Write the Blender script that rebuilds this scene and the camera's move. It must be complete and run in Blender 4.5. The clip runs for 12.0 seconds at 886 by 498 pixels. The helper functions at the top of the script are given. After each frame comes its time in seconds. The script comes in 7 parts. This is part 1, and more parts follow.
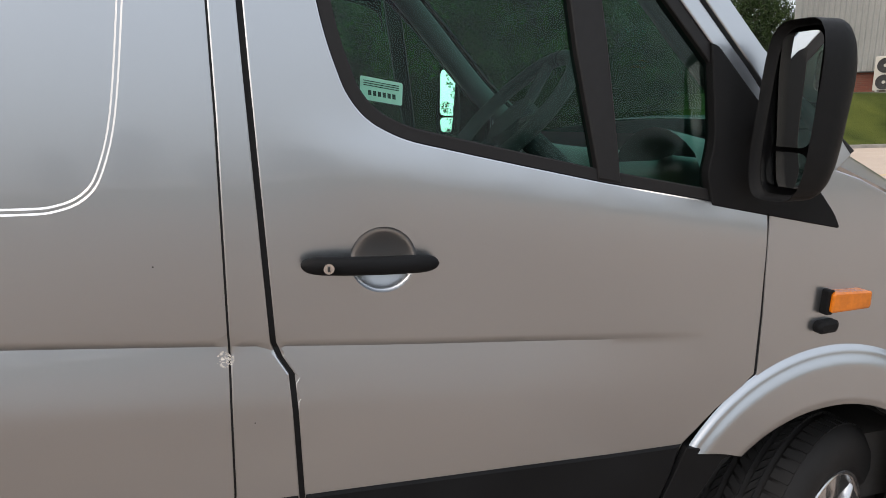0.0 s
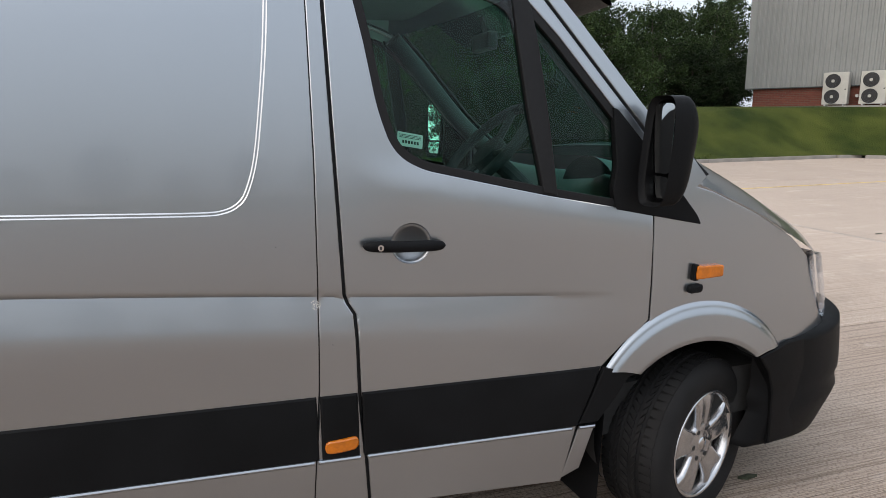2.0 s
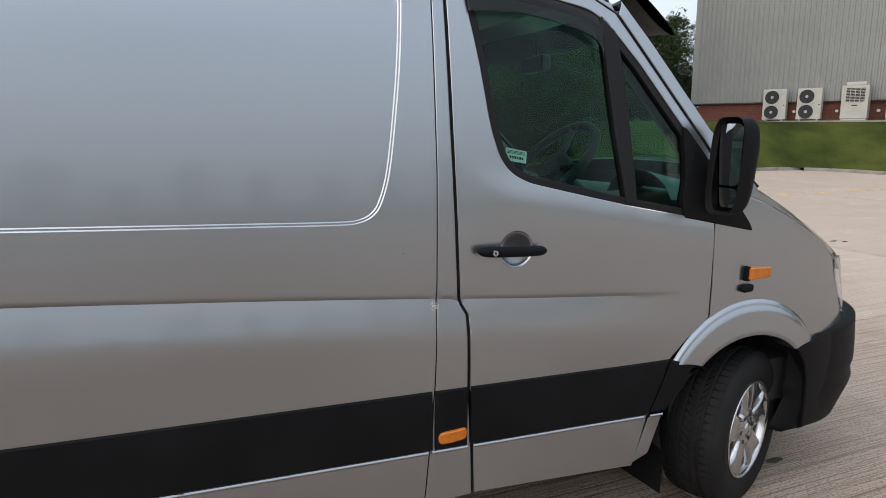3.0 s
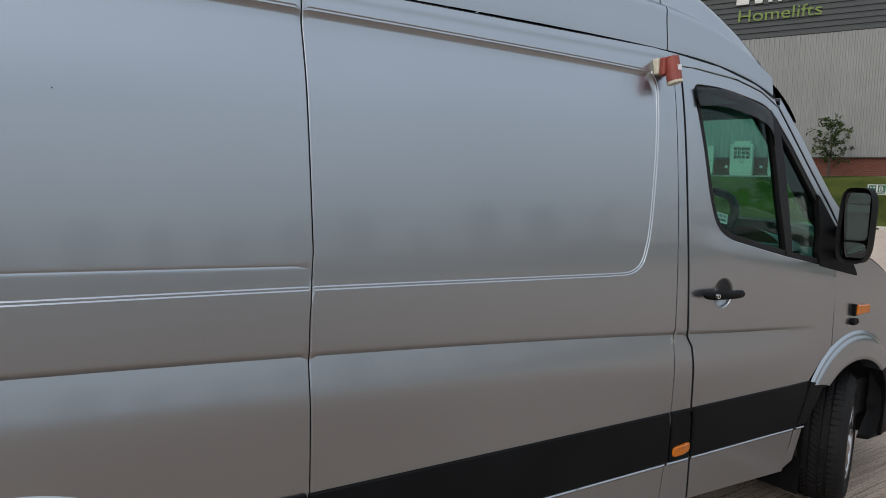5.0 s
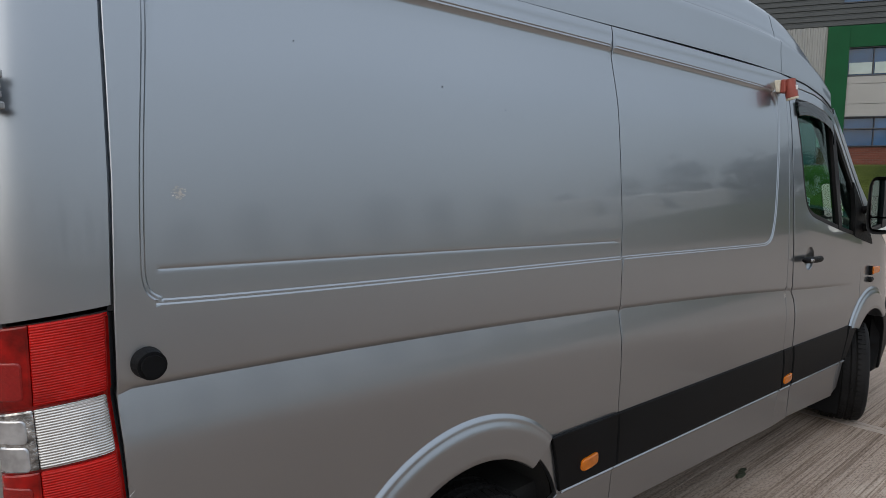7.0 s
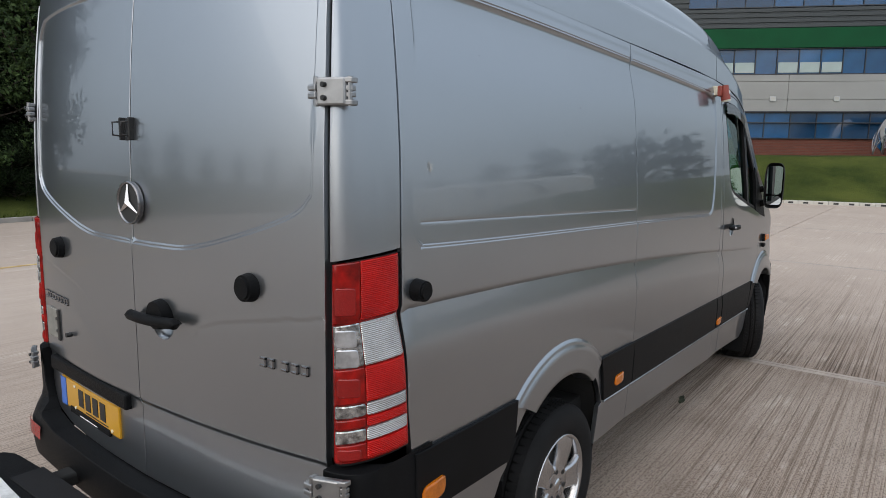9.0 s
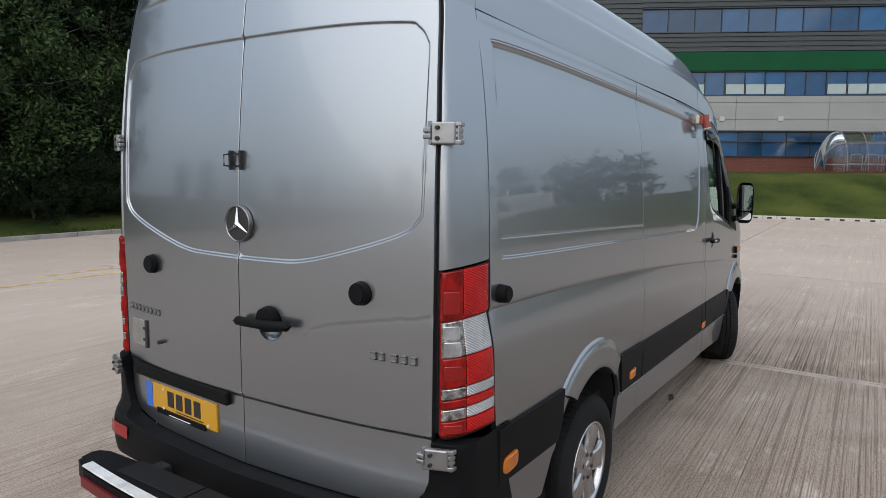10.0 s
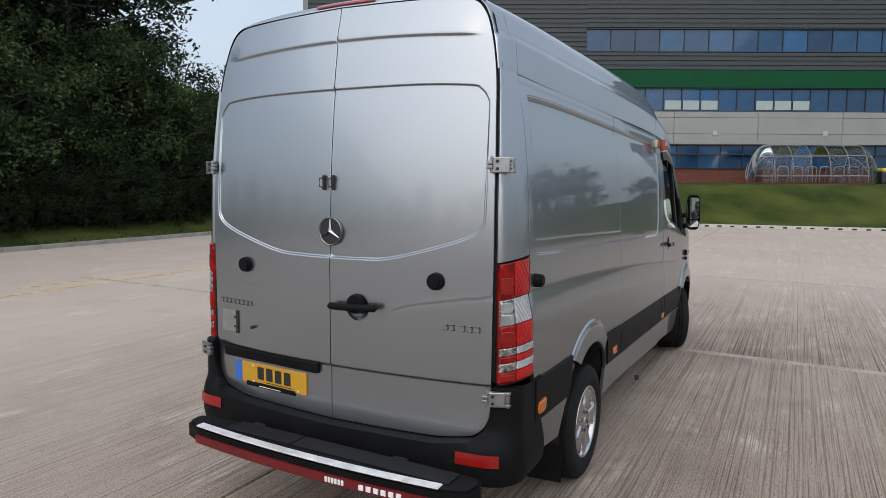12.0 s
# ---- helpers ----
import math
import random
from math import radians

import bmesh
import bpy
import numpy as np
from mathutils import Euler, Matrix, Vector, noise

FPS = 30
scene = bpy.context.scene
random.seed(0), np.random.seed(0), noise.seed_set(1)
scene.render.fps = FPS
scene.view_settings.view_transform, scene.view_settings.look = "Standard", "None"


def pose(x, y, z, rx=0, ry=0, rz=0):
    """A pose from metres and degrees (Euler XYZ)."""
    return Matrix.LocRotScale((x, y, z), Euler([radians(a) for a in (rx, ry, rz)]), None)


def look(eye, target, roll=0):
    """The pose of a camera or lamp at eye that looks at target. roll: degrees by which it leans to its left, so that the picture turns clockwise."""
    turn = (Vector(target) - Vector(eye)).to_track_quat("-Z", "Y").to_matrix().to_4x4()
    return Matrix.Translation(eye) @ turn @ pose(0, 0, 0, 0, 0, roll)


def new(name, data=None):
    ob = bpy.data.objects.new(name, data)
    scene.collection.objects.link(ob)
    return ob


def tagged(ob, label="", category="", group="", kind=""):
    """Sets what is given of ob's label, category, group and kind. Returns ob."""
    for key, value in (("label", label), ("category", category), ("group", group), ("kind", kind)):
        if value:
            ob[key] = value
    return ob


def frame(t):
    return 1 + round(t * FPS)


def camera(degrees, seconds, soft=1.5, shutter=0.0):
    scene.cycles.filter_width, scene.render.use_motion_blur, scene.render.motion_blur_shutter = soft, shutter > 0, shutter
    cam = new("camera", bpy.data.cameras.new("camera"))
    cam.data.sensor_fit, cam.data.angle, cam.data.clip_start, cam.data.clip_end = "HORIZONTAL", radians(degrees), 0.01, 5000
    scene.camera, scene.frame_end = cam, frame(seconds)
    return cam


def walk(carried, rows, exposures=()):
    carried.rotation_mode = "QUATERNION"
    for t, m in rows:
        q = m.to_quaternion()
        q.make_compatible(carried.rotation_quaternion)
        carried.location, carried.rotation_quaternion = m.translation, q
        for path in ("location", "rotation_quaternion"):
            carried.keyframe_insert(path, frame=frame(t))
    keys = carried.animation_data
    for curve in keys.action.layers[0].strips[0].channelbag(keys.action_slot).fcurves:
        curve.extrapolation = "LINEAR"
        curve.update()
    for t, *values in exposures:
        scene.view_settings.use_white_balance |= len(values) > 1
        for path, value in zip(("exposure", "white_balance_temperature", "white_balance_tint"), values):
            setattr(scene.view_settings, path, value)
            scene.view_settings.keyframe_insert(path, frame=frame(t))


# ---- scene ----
import mathutils
import mathutils.geometry

cam = camera(68.4, 12.0, soft=0.8)
PATH = [
    (0, (-1.419, -2.151, 1.519), (-0.911, -0.265, 1.089), -0.6),
    (0.5, (-1.413, -2.295, 1.551), (-0.894, -0.417, 1.097), -0.9),
    (1, (-1.414, -2.481, 1.524), (-0.883, -0.607, 1.069), -0.7),
    (1.5, (-1.463, -2.679, 1.575), (-0.906, -0.81, 1.133), -0.6),
    (2, (-1.717, -2.865, 1.62), (-1.125, -0.997, 1.218), -0.5),
    (2.5, (-2.001, -2.959, 1.653), (-1.345, -1.108, 1.272), -0.3),
    (3, (-2.267, -2.873, 1.643), (-1.523, -1.054, 1.274), -0.1),
    (3.2, (-2.398, -2.848, 1.674), (-1.619, -1.043, 1.305), 0.1),
    (4.8, (-3.453, -2.678, 1.708), (-2.452, -0.964, 1.464), 0.5),
    (5, (-3.624, -2.65, 1.712), (-2.59, -0.953, 1.488), 0.6),
    (5.5, (-4.031, -2.629, 1.747), (-2.956, -0.954, 1.553), 0.5),
    (6, (-4.347, -2.492, 1.738), (-3.195, -0.871, 1.524), 0.5),
    (6.5, (-4.729, -2.374, 1.733), (-3.499, -0.814, 1.502), 0.3),
    (7, (-5.071, -2.301, 1.728), (-3.763, -0.808, 1.479), 0.1),
    (7.5, (-5.265, -2.153, 1.678), (-3.867, -0.749, 1.406), 0.0),
    (7.7, (-5.356, -2.09, 1.681), (-3.929, -0.714, 1.413), -0.1),
    (9.3, (-6.197, -2.079, 1.719), (-4.58, -0.938, 1.428), 0.6),
    (9.5, (-6.289, -2.076, 1.724), (-4.65, -0.965, 1.439), 0.5),
    (10, (-6.597, -1.98, 1.742), (-4.936, -0.891, 1.508), 0.5),
    (10.5, (-6.834, -1.989, 1.781), (-5.177, -0.893, 1.553), 0.5),
    (11, (-7.06, -2.071, 1.757), (-5.379, -1.011, 1.539), 0.5),
    (11.5, (-7.259, -2.105, 1.78), (-5.544, -1.099, 1.561), 0.5),
    (12, (-7.504, -2.001, 1.781), (-5.756, -1.051, 1.58), 0.4),
]
EXPOSURES = [(0, 0.80, 7250, 15), (1.5, 0.58, 7000, 14), (2.5, 0.46, 6860, 13), (4.8, 0.11, 6740, 12), (6.5, -0.05, 6700, 12), (7.7, -0.09, 6640, 11), (9.5, 0.11, 6500, 11), (12, 0.03, 6440, 11)]
walk(cam, [(t, look(eye, target, roll)) for t, eye, target, roll in PATH], exposures=EXPOSURES)

# ---- world, sun and exposure ----
SUN_DIR = Vector((-0.75, -0.10, 0.65)).normalized()
world = bpy.data.worlds.new("overcast_sky")
scene.world = world
world.use_nodes = True
wn, wl = world.node_tree.nodes, world.node_tree.links
wn.clear()
w_out = wn.new("ShaderNodeOutputWorld")
w_bg = wn.new("ShaderNodeBackground")
w_sky = wn.new("ShaderNodeTexSky")
w_sky.sky_type = "NISHITA"
w_sky.sun_disc = False
w_sky.sun_elevation = math.asin(SUN_DIR.z)
w_sky.sun_rotation = math.atan2(SUN_DIR.x, SUN_DIR.y)
w_sky.dust_density = 4.0
w_sky.air_density = 1.2
w_cloud = wn.new("ShaderNodeTexNoise")
w_cloud.inputs["Scale"].default_value = 2.2
w_cloud.inputs["Detail"].default_value = 5.0
w_ramp = wn.new("ShaderNodeValToRGB")
w_ramp.color_ramp.elements[0].position, w_ramp.color_ramp.elements[0].color = 0.3, (5.05, 5.95, 6.95, 1)
w_ramp.color_ramp.elements[1].position, w_ramp.color_ramp.elements[1].color = 0.75, (6.85, 7.8, 8.8, 1)
w_mix = wn.new("ShaderNodeMixRGB")
w_mix.inputs[0].default_value = 0.72
wl.new(w_cloud.outputs["Fac"], w_ramp.inputs[0])
wl.new(w_sky.outputs[0], w_mix.inputs[1])
wl.new(w_ramp.outputs[0], w_mix.inputs[2])
w_co, w_xyz, w_rise, w_mul = wn.new("ShaderNodeTexCoord"), wn.new("ShaderNodeSeparateXYZ"), wn.new("ShaderNodeMapRange"), wn.new("ShaderNodeVectorMath")
wl.new(w_co.outputs["Generated"], w_xyz.inputs[0])
wl.new(w_xyz.outputs["Z"], w_rise.inputs[0])
w_rise.inputs[3].default_value, w_rise.inputs[4].default_value = 0.95, 1.65  # an overcast sky is brightest overhead
w_mul.operation = "SCALE"
wl.new(w_mix.outputs[0], w_mul.inputs[0])
wl.new(w_rise.outputs[0], w_mul.inputs["Scale"])
wl.new(w_mul.outputs[0], w_bg.inputs["Color"])
w_bg.inputs["Strength"].default_value = 0.115
wl.new(w_bg.outputs[0], w_out.inputs["Surface"])
sun = new("sun", bpy.data.lights.new("sun", "SUN"))
sun.data.energy, sun.data.angle, sun.data.color = 1.25, radians(96), (1.0, 0.96, 0.9)
sun.matrix_world = look(SUN_DIR * 60, (0, 0, 0))


# ---- materials ----
def material(name, base, rough=0.5, metal=0.0, var=0.08, scale=3.0, bump=0.0, bscale=60.0, coat=0.0, stretch=(1, 1, 1), spec=0.5, rvar=0.1, tint=None, island=0.0):
    """A principled material with variation at two scales, in the object's own metres."""
    m = bpy.data.materials.new(name)
    m.use_nodes = True
    n, l = m.node_tree.nodes, m.node_tree.links
    b = n["Principled BSDF"]
    b.inputs["Roughness"].default_value = rough
    b.inputs["Metallic"].default_value = metal
    b.inputs["Coat Weight"].default_value = coat
    b.inputs["Coat Roughness"].default_value = 0.06
    b.inputs["Specular IOR Level"].default_value = spec
    co = n.new("ShaderNodeTexCoord")
    mp = n.new("ShaderNodeMapping")
    mp.inputs["Scale"].default_value = stretch
    l.new(co.outputs["Object"], mp.inputs["Vector"])
    big, fine = n.new("ShaderNodeTexNoise"), n.new("ShaderNodeTexNoise")
    big.inputs["Scale"].default_value, big.inputs["Detail"].default_value = scale, 4
    fine.inputs["Scale"].default_value, fine.inputs["Detail"].default_value = bscale, 3
    l.new(mp.outputs[0], big.inputs["Vector"])
    l.new(mp.outputs[0], fine.inputs["Vector"])
    add = n.new("ShaderNodeMath")
    add.operation = "MULTIPLY_ADD"
    l.new(fine.outputs["Fac"], add.inputs[0])
    add.inputs[1].default_value = 0.4
    l.new(big.outputs["Fac"], add.inputs[2])
    ramp = n.new("ShaderNodeValToRGB")
    lo = [max(0, c * (1 - var)) for c in base]
    hi = [min(1, c * (1 + var)) for c in (tint or base)]
    ramp.color_ramp.elements[0].position, ramp.color_ramp.elements[0].color = 0.5, (*lo, 1)
    ramp.color_ramp.elements[1].position, ramp.color_ramp.elements[1].color = 0.9, (*hi, 1)
    l.new(add.outputs[0], ramp.inputs[0])
    colour = ramp.outputs[0]
    if island:
        geo = n.new("ShaderNodeNewGeometry")
        hsv = n.new("ShaderNodeHueSaturation")
        mr = n.new("ShaderNodeMapRange")
        mr.inputs[3].default_value, mr.inputs[4].default_value = 1 - island, 1 + island
        l.new(geo.outputs["Random Per Island"], mr.inputs[0])
        l.new(mr.outputs[0], hsv.inputs["Value"])
        l.new(colour, hsv.inputs["Color"])
        colour = hsv.outputs[0]
    l.new(colour, b.inputs["Base Color"])
    if rvar:
        mr = n.new("ShaderNodeMapRange")
        mr.inputs[3].default_value, mr.inputs[4].default_value = max(0.02, rough * (1 - rvar)), min(1, rough * (1 + rvar))
        l.new(big.outputs["Fac"], mr.inputs[0])
        l.new(mr.outputs[0], b.inputs["Roughness"])
    if bump:
        bp = n.new("ShaderNodeBump")
        bp.inputs["Strength"].default_value = 1.0
        bp.inputs["Distance"].default_value = bump
        l.new(fine.outputs["Fac"], bp.inputs["Height"])
        l.new(bp.outputs[0], b.inputs["Normal"])
    return m


def glass_material(name, tint, gloss=1.0):
    """A thin tinted pane: clear passage with a mirror coat by Fresnel."""
    m = bpy.data.materials.new(name)
    m.use_nodes = True
    n, l = m.node_tree.nodes, m.node_tree.links
    n.clear()
    out, mix = n.new("ShaderNodeOutputMaterial"), n.new("ShaderNodeMixShader")
    clear, shine, fr = n.new("ShaderNodeBsdfTransparent"), n.new("ShaderNodeBsdfGlossy"), n.new("ShaderNodeFresnel")
    clear.inputs["Color"].default_value = (*tint, 1)
    shine.inputs["Roughness"].default_value = 0.02
    shine.inputs["Color"].default_value = (gloss * (0.6 + 0.4 * tint[0]), gloss * (0.6 + 0.4 * tint[1]), gloss * (0.6 + 0.4 * tint[2]), 1)
    fr.inputs["IOR"].default_value = 1.5
    l.new(fr.outputs[0], mix.inputs[0])
    l.new(clear.outputs[0], mix.inputs[1])
    l.new(shine.outputs[0], mix.inputs[2])
    l.new(mix.outputs[0], out.inputs["Surface"])
    return m


def paint_material():
    """Silver metallic paint: fine flake, clear coat, a film of road dirt and a few fly specks."""
    m = material("silver_paint", (0.350, 0.372, 0.398), rough=0.29, metal=0.97, var=0.02, scale=1.2, bscale=900, coat=0.72, rvar=0)
    n, l = m.node_tree.nodes, m.node_tree.links
    b = n["Principled BSDF"]
    b.inputs["Coat Roughness"].default_value = 0.018
    b.inputs["Specular Tint"].default_value = (0.52, 0.53, 0.54, 1)
    geo, swell, bp = n.new("ShaderNodeNewGeometry"), n.new("ShaderNodeTexNoise"), n.new("ShaderNodeBump")
    swell.inputs["Scale"].default_value, swell.inputs["Detail"].default_value = 3.2, 1.0
    bp.inputs["Strength"].default_value, bp.inputs["Distance"].default_value = 0.5, 0.0016
    l.new(geo.outputs["Position"], swell.inputs["Vector"])
    l.new(swell.outputs["Fac"], bp.inputs["Height"])
    l.new(bp.outputs[0], b.inputs["Coat Normal"])
    return m


PAINT = paint_material()
BLACK_PLASTIC = material("black_grained_plastic", (0.0065, 0.0068, 0.0075), rough=0.5, var=0.25, scale=4, bump=0.0004, bscale=900, spec=0.08)
SEAL = material("black_rubber_seal", (0.008, 0.008, 0.009), spec=0.25, rough=0.6, var=0.2)
DARK = material("dark_underbody", (0.012, 0.012, 0.012), rough=0.9, var=0.4, scale=6)
RUBBER = material("tyre_rubber", (0.010, 0.010, 0.0105), spec=0.18, rough=0.75, var=0.35, scale=8, bump=0.0006, bscale=300)
ALLOY = material("alloy_wheel_silver", (0.46, 0.46, 0.47), rough=0.24, metal=0.92, var=0.1, scale=9, coat=0.3)
CHROME = material("chrome", (0.55, 0.55, 0.56), rough=0.12, metal=1.0, var=0.05)
STEEL = material("zinc_hinge_steel", (0.30, 0.305, 0.31), rough=0.38, metal=0.9, var=0.12, scale=20)
ORANGE = material("amber_lens", (0.48, 0.125, 0.004), rough=0.22, var=0.16, scale=30, coat=0.35, bump=0.0006, bscale=120)
RED_LENS = material("red_lens", (0.22, 0.004, 0.003), rough=0.12, var=0.45, scale=22, coat=0.15, spec=0.3)
def lens_material(name, base, metal=0.0):
    m = material(name, base, rough=0.12, var=0.18, scale=9, coat=0.05, metal=metal, spec=0.2)
    n, l = m.node_tree.nodes, m.node_tree.links
    co, mp, wv, bp = n.new("ShaderNodeTexCoord"), n.new("ShaderNodeMapping"), n.new("ShaderNodeTexWave"), n.new("ShaderNodeBump")
    mp.inputs["Rotation"].default_value = (radians(4), radians(4), 0)
    l.new(co.outputs["Object"], mp.inputs["Vector"])
    l.new(mp.outputs[0], wv.inputs["Vector"])
    wv.bands_direction = "Z"
    wv.inputs["Scale"].default_value = 62.0
    bp.inputs["Strength"].default_value, bp.inputs["Distance"].default_value = 1.0, 0.0012
    l.new(wv.outputs["Fac"], bp.inputs["Height"])
    l.new(bp.outputs[0], n["Principled BSDF"].inputs["Normal"])
    return m


RED_RIBBED = lens_material("ribbed_red_lens", (0.44, 0.008, 0.006))
CLEAR_RIBBED = lens_material("ribbed_clear_lens", (0.52, 0.52, 0.51), 0.65)
CLEAR_LENS = material("clear_lens", (0.30, 0.30, 0.30), rough=0.15, var=0.75, scale=60, coat=0.5, metal=0.75, bump=0.002, bscale=110)
LAMP_INSIDE = material("lamp_reflector", (0.45, 0.46, 0.48), rough=0.2, metal=0.7, var=0.35, scale=14)
RED_PLASTIC = material("faded_red_plastic", (0.24, 0.05, 0.035), rough=0.5, var=0.15, scale=12)
CREAM_PLASTIC = material("cream_plastic", (0.62, 0.58, 0.47), rough=0.5, var=0.1)
PLATE_YELLOW = material("number_plate_yellow", (0.52, 0.27, 0.015), rough=0.35, var=0.06, coat=0.3)
PLATE_BLUE = material("number_plate_blue", (0.03, 0.13, 0.5), rough=0.35, var=0.05)
INK = material("black_ink", (0.015, 0.015, 0.015), rough=0.5, var=0.05)
WHITE_INK = material("white_print", (0.75, 0.75, 0.75), rough=0.5, var=0.04)
STICKER = material("pale_green_sticker", (0.8, 0.8, 0.8), rough=0.5, var=0.05)
BADGE = material("badge_chrome", (0.2, 0.2, 0.21), rough=0.2, metal=0.85, var=0.05)
PAPER = material("aged_paper_label", (0.20, 0.195, 0.175), rough=0.7, var=0.15, scale=20)
CABIN = material("cabin_grey_plastic", (0.06, 0.063, 0.066), rough=0.6, var=0.2, scale=6)
SEAT_CLOTH = material("seat_cloth", (0.03, 0.032, 0.036), rough=0.95, var=0.3, scale=40, bump=0.001, bscale=200)
HEADLINING = material("cabin_pale_trim", (0.3, 0.31, 0.31), rough=0.8, var=0.1)
GLASS = glass_material("green_tinted_glass", (0.47, 0.84, 0.73), 0.55)
SMOKE = glass_material("smoked_acrylic", (0.22, 0.23, 0.24))
SHELTER_GLASS = glass_material("clear_polycarbonate", (0.80, 0.82, 0.84), 0.85)
LENS_GLASS = glass_material("clear_headlight_cover", (0.85, 0.87, 0.9))
MIRROR = material("mirror_glass", (0.85, 0.88, 0.88), rough=0.015, metal=1.0, var=0.0, rvar=0)
RED_REFLECTOR = material("red_reflector", (0.24, 0.007, 0.006), rough=0.25, var=0.2, bscale=200, bump=0.0008)
RED_TAPE = material("red_step_insert", (0.12, 0.006, 0.007), rough=0.4, var=0.2)


# ---- mesh tools ----
def spline(xs, ys):
    """A smooth curve through the given places (natural cubic)."""
    xs, ys = np.array(xs, float), np.array(ys, float)
    h = np.diff(xs)
    k = len(xs)
    a, r = np.eye(k), np.zeros(k)
    for i in range(1, k - 1):
        a[i, i - 1 : i + 2] = h[i - 1], 2 * (h[i - 1] + h[i]), h[i]
        r[i] = 6 * ((ys[i + 1] - ys[i]) / h[i] - (ys[i] - ys[i - 1]) / h[i - 1])
    m = np.linalg.solve(a, r)

    def at(q):
        q = np.clip(np.asarray(q, float), xs[0], xs[-1])
        i = np.clip(np.searchsorted(xs, q) - 1, 0, k - 2)
        t0, t1 = q - xs[i], xs[i + 1] - q
        return (m[i] * t1**3 + m[i + 1] * t0**3) / (6 * h[i]) + (ys[i] / h[i] - m[i] * h[i] / 6) * t1 + (ys[i + 1] / h[i] - m[i + 1] * h[i] / 6) * t0

    return at


def step(a, b, q):
    """Smooth rise from 0 at a to 1 at b."""
    q = np.clip((np.asarray(q, float) - a) / (b - a), 0, 1)
    return q * q * (3 - 2 * q)


def smooth_path(pts, n=8, closed=False):
    """A Catmull-Rom curve through 2D or 3D points."""
    p = [np.array(q, float) for q in pts]
    out = []
    count = len(p)
    for i in range(count if closed else count - 1):
        a, b, c, d = (p[j % count] if closed else p[min(max(j, 0), count - 1)] for j in (i - 1, i, i + 1, i + 2))
        for s in range(n):
            t = s / n
            out.append(tuple(0.5 * (2 * b + (c - a) * t + (2 * a - 5 * b + 4 * c - d) * t * t + (3 * b - a - 3 * c + d) * t**3)))
    if not closed:
        out.append(tuple(p[-1]))
    return out


def rounded(poly, radius, n=5):
    """The polygon with its corners rounded; radius: one for all or one a corner."""
    out = []
    count = len(poly)
    rad = radius if isinstance(radius, (list, tuple)) else [radius] * count
    for i in range(count):
        p, a, b = (np.array(poly[j % count], float) for j in (i, i - 1, i + 1))
        u, v = a - p, b - p
        lu, lv = np.linalg.norm(u), np.linalg.norm(v)
        r = min(rad[i], 0.48 * lu, 0.48 * lv)
        if r <= 0:
            out.append(tuple(p))
            continue
        s, e = p + u / lu * r, p + v / lv * r
        for k in range(n + 1):
            t = k / n
            out.append(tuple((1 - t) ** 2 * s + 2 * t * (1 - t) * p + t * t * e))
    return out


def resample(loop, gap):
    out = []
    for i, a in enumerate(loop):
        b = loop[(i + 1) % len(loop)]
        n = max(1, int(math.ceil(math.dist(a, b) / gap)))
        out += [(a[0] + (b[0] - a[0]) * k / n, a[1] + (b[1] - a[1]) * k / n) for k in range(n)]
    return out


def inside(poly, q):
    """Which of the points q (n x 2) lie in the polygon."""
    q = np.asarray(q, float)
    hit = np.zeros(len(q), bool)
    for i, a in enumerate(poly):
        b = poly[(i + 1) % len(poly)]
        if a[1] == b[1]:
            continue
        cross = ((a[1] > q[:, 1]) != (b[1] > q[:, 1])) & (q[:, 0] < (b[0] - a[0]) * (q[:, 1] - a[1]) / (b[1] - a[1]) + a[0])
        hit ^= cross
    return hit


def far_from(line, q, closed=True):
    """The distance of the points q from a polyline."""
    q = np.asarray(q, float)
    best = np.full(len(q), 1e9)
    pts = np.array(line, float)
    pairs = zip(pts, np.roll(pts, -1, 0)) if closed else zip(pts[:-1], pts[1:])
    for a, b in pairs:
        d = b - a
        t = np.clip(((q - a) @ d) / max(d @ d, 1e-12), 0, 1)
        best = np.minimum(best, np.linalg.norm(q - a - t[:, None] * d, axis=1))
    return best


def clockwise(loop):
    return sum(a[0] * b[1] - b[0] * a[1] for a, b in zip(loop, loop[1:] + loop[:1])) < 0


